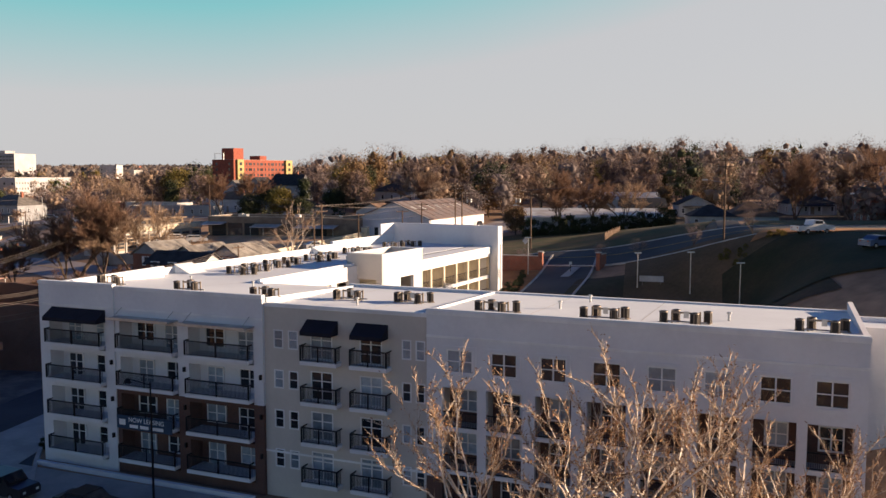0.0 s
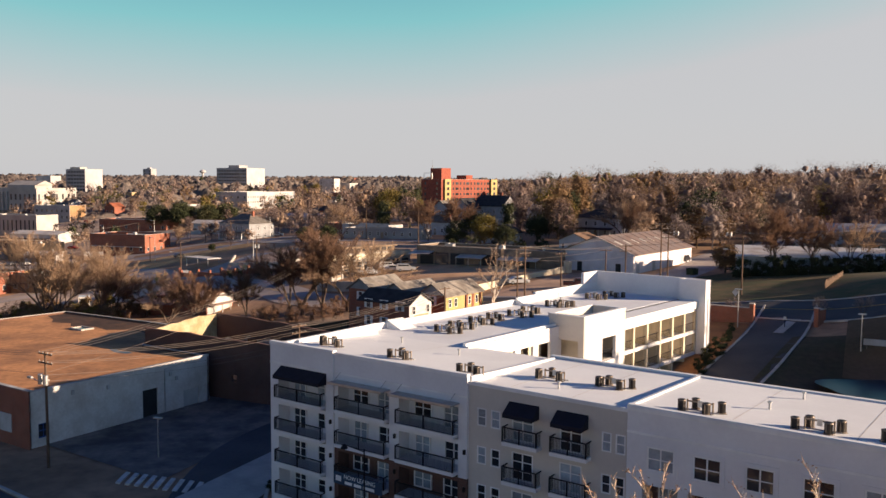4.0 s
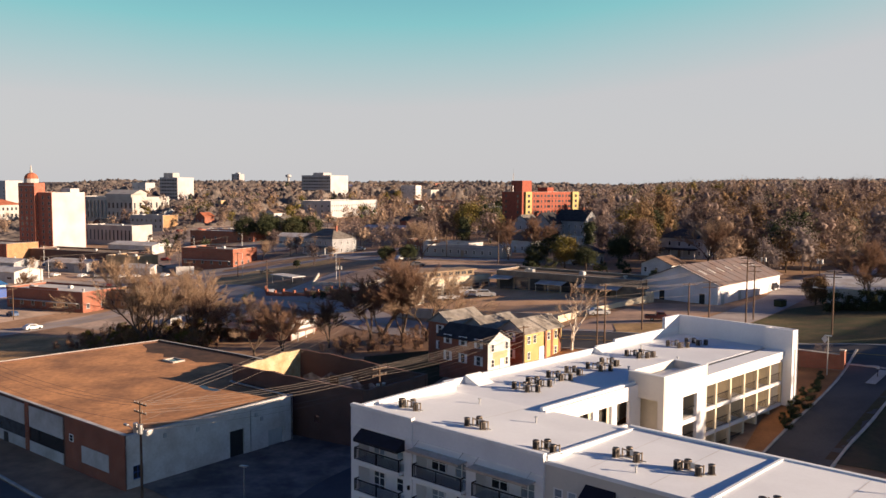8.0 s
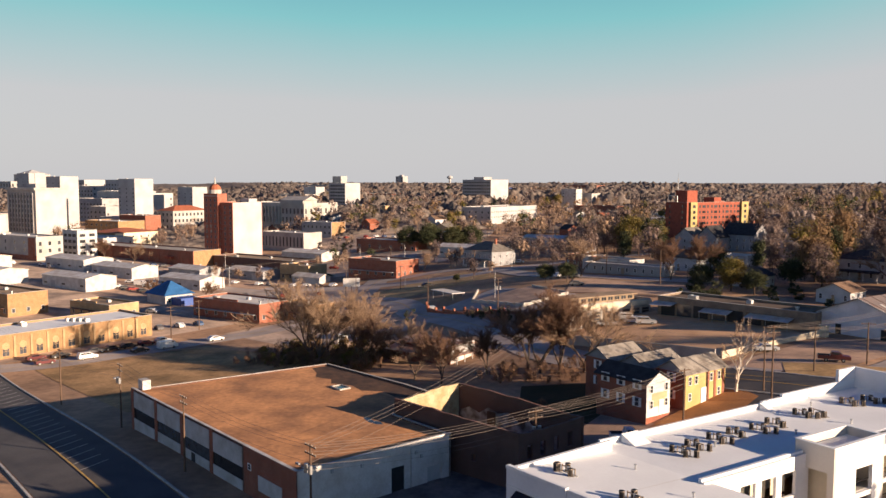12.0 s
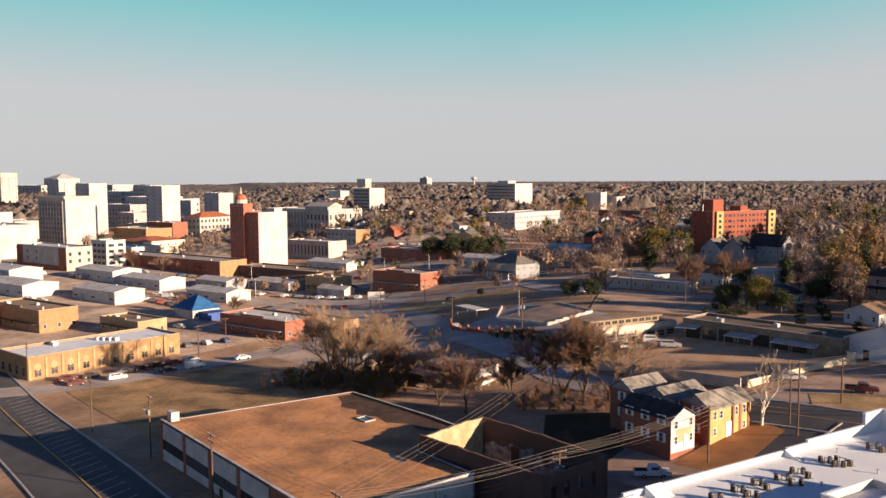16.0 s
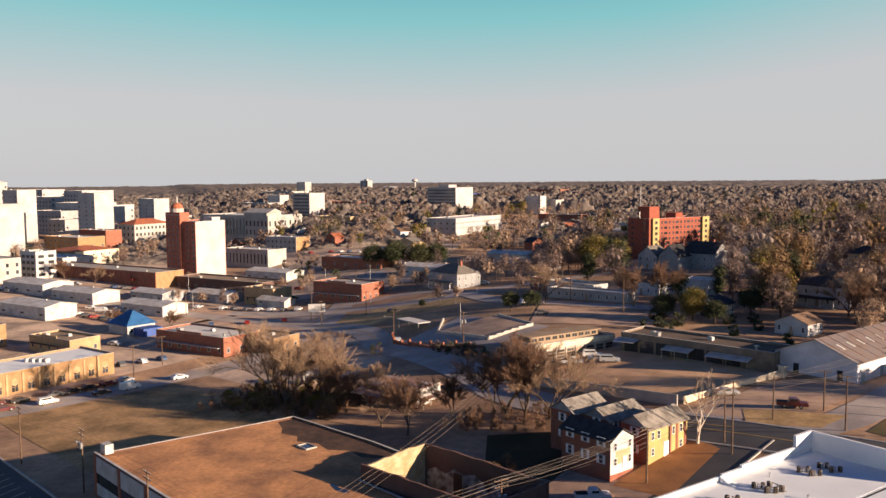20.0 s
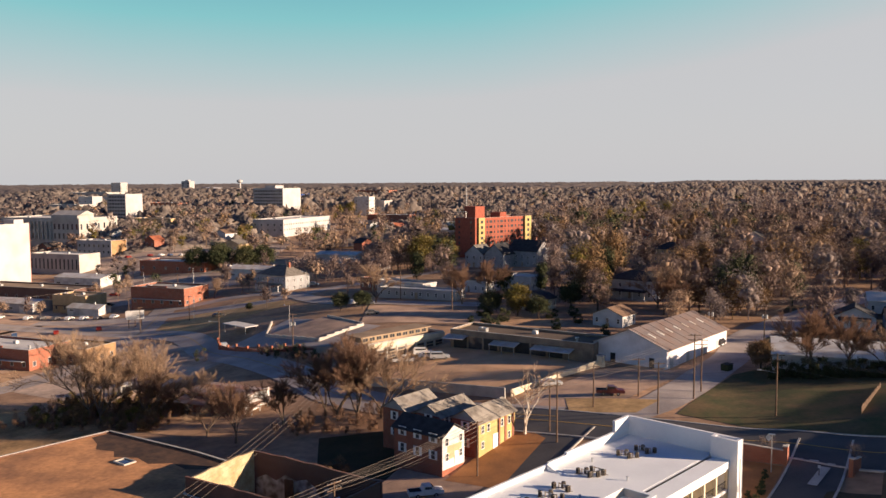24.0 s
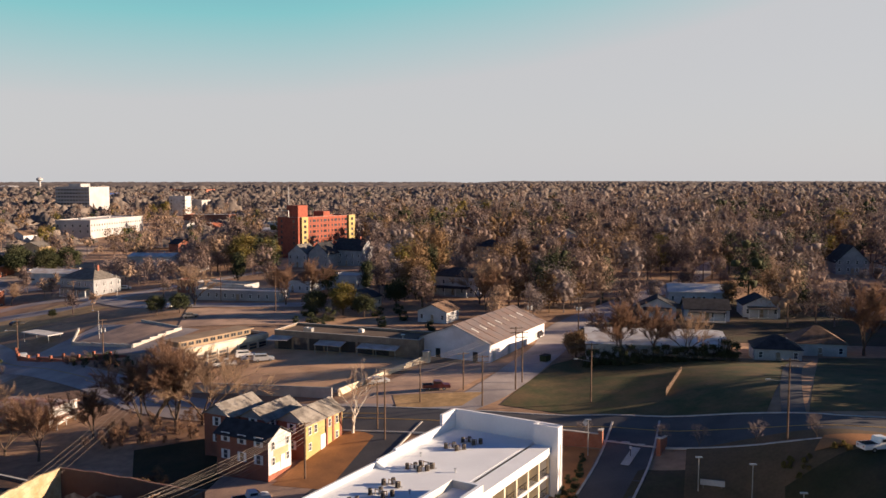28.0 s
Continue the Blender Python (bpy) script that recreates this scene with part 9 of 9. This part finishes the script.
def car(x, y, ang, paint, body="sedan", label=None):
    z = gz(x, y) + 0.1
    key = (paint, body)
    lb = label or {"sedan": "parked %s saloon car", "suv": "parked %s estate car", "van": "parked %s panel van", "pickup": "parked %s pickup truck"}[body] % paint
    if key in CAR_MESH:
        return copy_thing(CAR_MESH[key], pose(x, y, z, 0, 0, ang))
    c = thing("car" if body != "pickup" else "pickup_truck", pose(x, y, z, 0, 0, ang), lb, "car", "parked vehicles")
    prof = {"sedan": [(-2.3, 0.3), (2.25, 0.3), (2.3, 0.65), (2.1, 0.85), (1.1, 0.95), (0.45, 1.42), (-0.95, 1.44), (-1.65, 1.0), (-2.25, 0.95)],
            "suv": [(-2.4, 0.35), (2.35, 0.35), (2.4, 0.8), (2.2, 1.0), (1.2, 1.1), (0.6, 1.75), (-2.1, 1.78), (-2.4, 1.1)],
            "van": [(-2.7, 0.35), (2.65, 0.35), (2.7, 0.9), (2.3, 1.2), (1.6, 2.0), (1.2, 2.1), (-2.6, 2.1), (-2.7, 1.0)],
            "pickup": [(-2.8, 0.45), (2.65, 0.45), (2.7, 0.9), (2.5, 1.08), (1.3, 1.15), (0.75, 1.78), (-0.5, 1.8), (-0.75, 1.12), (-2.8, 1.1)]}[body]
    part("body", Geo().side(prof, -0.88, 0.88), CAR_PAINTS[paint], c)
    top = max(p[1] for p in prof)
    gx0, gx1 = {"sedan": (-1.35, 0.85), "suv": (-2.15, 0.95), "van": (0.6, 1.75), "pickup": (-0.55, 1.05)}[body]
    for yy in (-0.9, 0.885):
        part("side_window", Geo().box(gx0 + 0.2, gx1 - 0.3, yy, yy + 0.015, top - 0.48, top - 0.1), GLASS, c)
    part("windscreen", Geo().add([(gx1 + 0.28, -0.75, top - 0.5), (gx1 + 0.28, 0.75, top - 0.5), (gx1 - 0.28, 0.7, top - 0.06), (gx1 - 0.28, -0.7, top - 0.06)], [(0, 1, 2, 3)]), GLASS, c)
    if body == "pickup":
        part("bed", Geo().box(-2.7, -0.85, -0.75, 0.75, 1.1, 1.13), RUBBER, c)
    for xx in (-1.45, 1.4):
        for yy in (-0.9, 0.72):
            w = part("wheel", Geo().cyl((xx, yy, 0.33), (xx, yy + 0.18, 0.33), 0.33, n=14), RUBBER, c)
            part("hub", Geo().cyl((xx, yy - 0.01, 0.33), (xx, yy + 0.19, 0.33), 0.18, n=10), GALV, w)
    for yy in (-0.65, 0.45):
        part("headlight", Geo().box(prof[1][0] - 0.02, prof[1][0] + 0.06, yy, yy + 0.22, 0.62, 0.78), TRIM, c)
        part("tail_light", Geo().box(prof[0][0] - 0.03, prof[0][0] + 0.03, yy, yy + 0.2, 0.75, 0.9), RED_PAINT, c)
    CAR_MESH[key] = c
    return c


FAR_CAR = {}


def far_car(x, y, ang, paint):
    """A parked car seen from far: body, glass band and four wheels."""
    m = pose(x, y, gz(x, y) + 0.1, 0, 0, ang)
    if paint in FAR_CAR:
        return copy_thing(FAR_CAR[paint], m)
    c = thing("car", m, "%s saloon car parked in a town lot" % paint, "car", "parked vehicles")
    part("body", Geo().side([(-2.2, 0.3), (2.2, 0.3), (2.25, 0.8), (1.2, 0.95), (0.5, 1.45), (-1.2, 1.48), (-2.2, 0.95)], -0.88, 0.88), CAR_PAINTS[paint], c)
    part("glass_band", Geo().side([(-1.35, 1.0), (0.85, 1.0), (0.42, 1.36), (-1.1, 1.38)], -0.9, 0.9), GLASS, c)
    for xx in (-1.4, 1.4):
        for yy in (-0.92, 0.74):
            part("wheel", Geo().cyl((xx, yy, 0.32), (xx, yy + 0.18, 0.32), 0.32, n=8), RUBBER, c)
    FAR_CAR[paint] = c
    return c


for x, y, a, p, b in ((-37.4, 118.6, 30, "white", "pickup"), (-182, 133, 75, "white", "suv"), (-177, 145, 75, "black", "sedan"), (-174.5, 152, 78, "white", "van"), (-171, 166, 75, "white", "suv"), (-186, 124, 72, "maroon", "sedan"), (-190, 131, 70, "black", "sedan"), (-192.5, 126, 70, "maroon", "sedan"),
                      (-187, 139, 75, "grey", "sedan"), (-186, 143.5, 75, "black", "sedan"), (-185, 148, 75, "black", "suv"), (-184, 153, 75, "maroon", "suv"), (-183, 158, 75, "silver", "sedan"), (-64.5, 187, 20, "white", "pickup"), (-59.5, 190.5, 20, "white", "sedan"), (-56, 189, 20, "silver", "suv"),
                      (-61.5, 193, 25, "white", "suv"), (-13.5, 162.5, 10, "maroon", "pickup"), (8.4, 214.5, 72, "black", "suv"), (-31.5, 58.5, -22, "black", "suv"), (-24.5, 55.8, -22, "black", "sedan"), (-326, 199, 20, "white", "van"), (-322, 202, 20, "silver", "sedan"), (-285, 243, 20, "white", "pickup"), (-265, 170, 75, "black", "sedan"), (-262, 165, 75, "grey", "sedan"), (-253, 291, 80, "white", "suv"), (-250, 322, 10, "red", "sedan"), (-374, 289, 10, "white", "sedan"), (-369, 288, 10, "black", "sedan"), (-364, 287, 10, "silver", "suv"), (-229, 392, 20, "white", "suv"), (-98, 284, 10, "white", "sedan"), (-93, 240, 30, "grey", "sedan"), (-17, 246, -20, "white", "sedan"), (47.9, 109.2, 15, "white", "pickup"), (49.5, 95.5, 20, "blue", "sedan"), (-45, 252, -10, "black", "sedan"), (-60, 255, -10, "grey", "sedan"), (-228, 193, 10, "silver", "suv"), (-236, 190, 10, "grey", "sedan"), (-246, 188, 10, "blue", "sedan"),
                      (-310, 240, 20, "white", "van"), (-300, 243, 20, "white", "suv"), (-290, 240, 20, "white", "van"), (-283, 238, 20, "silver", "sedan"), (-276, 268, 10, "white", "suv"), (-333, 272, 10, "white", "van"), (-340, 275, 10, "red", "sedan"), (-348, 279, 10, "red", "sedan"), (-318, 283, 10, "white", "sedan"),
                      (-236, 300, 20, "black", "sedan"), (-160, 262, 60, "black", "sedan"), (-130, 215, 130, "silver", "sedan"), (-102, 300, 10, "white", "pickup"), (-150, 320, 10, "white", "sedan"), (-380, 256, 0, "white", "suv"), (-368, 252, 0, "silver", "suv"), (-400, 252, 0, "white", "van"), (-26, 168, 30, "silver", "sedan")):
    car(x, y, a, p, b) if math.hypot(x, y) < 235 or b in ("van", "pickup") else far_car(x, y, a, p)
rng = random.Random(31)
for x0, y0, ang, n, step in ((-262, 268, 8, 9, 6.0), (-340, 290, 8, 8, 6.5), (-300, 232, -10, 7, 6.5), (-232, 232, 40, 6, 7.0), (-236, 392, -20, 6, 6.0), (-330, 430, 5, 7, 7.0), (-120, 262, -12, 5, 6.5), (-204, 160, 70, 5, 6.0)):
    for k in range(n):
        if rng.random() < 0.85:
            far_car(x0 + step * k * math.cos(radians(ang)) + rng.uniform(-0.6, 0.6), y0 + step * k * math.sin(radians(ang)) + rng.uniform(-0.6, 0.6), ang + 90 + rng.uniform(-6, 6), rng.choice(("white", "white", "silver", "grey", "black", "red", "blue")))
for x, y in ((9.0, 188.0), (36, 181)):
    dmp = thing("dumpster", pose(x, y, gz(x, y), 0, 0, 60), "dark green steel dumpster", "dumpster", "dumpsters")
    part("bin", Geo().side([(-1.1, 0.1), (1.1, 0.1), (1.25, 1.3), (-1.25, 1.5)], -0.8, 0.8), EVERGREEN, dmp)
    part("lid", Geo().box(-1.3, 1.3, -0.85, 0.85, 1.45, 1.52), RUBBER, dmp)
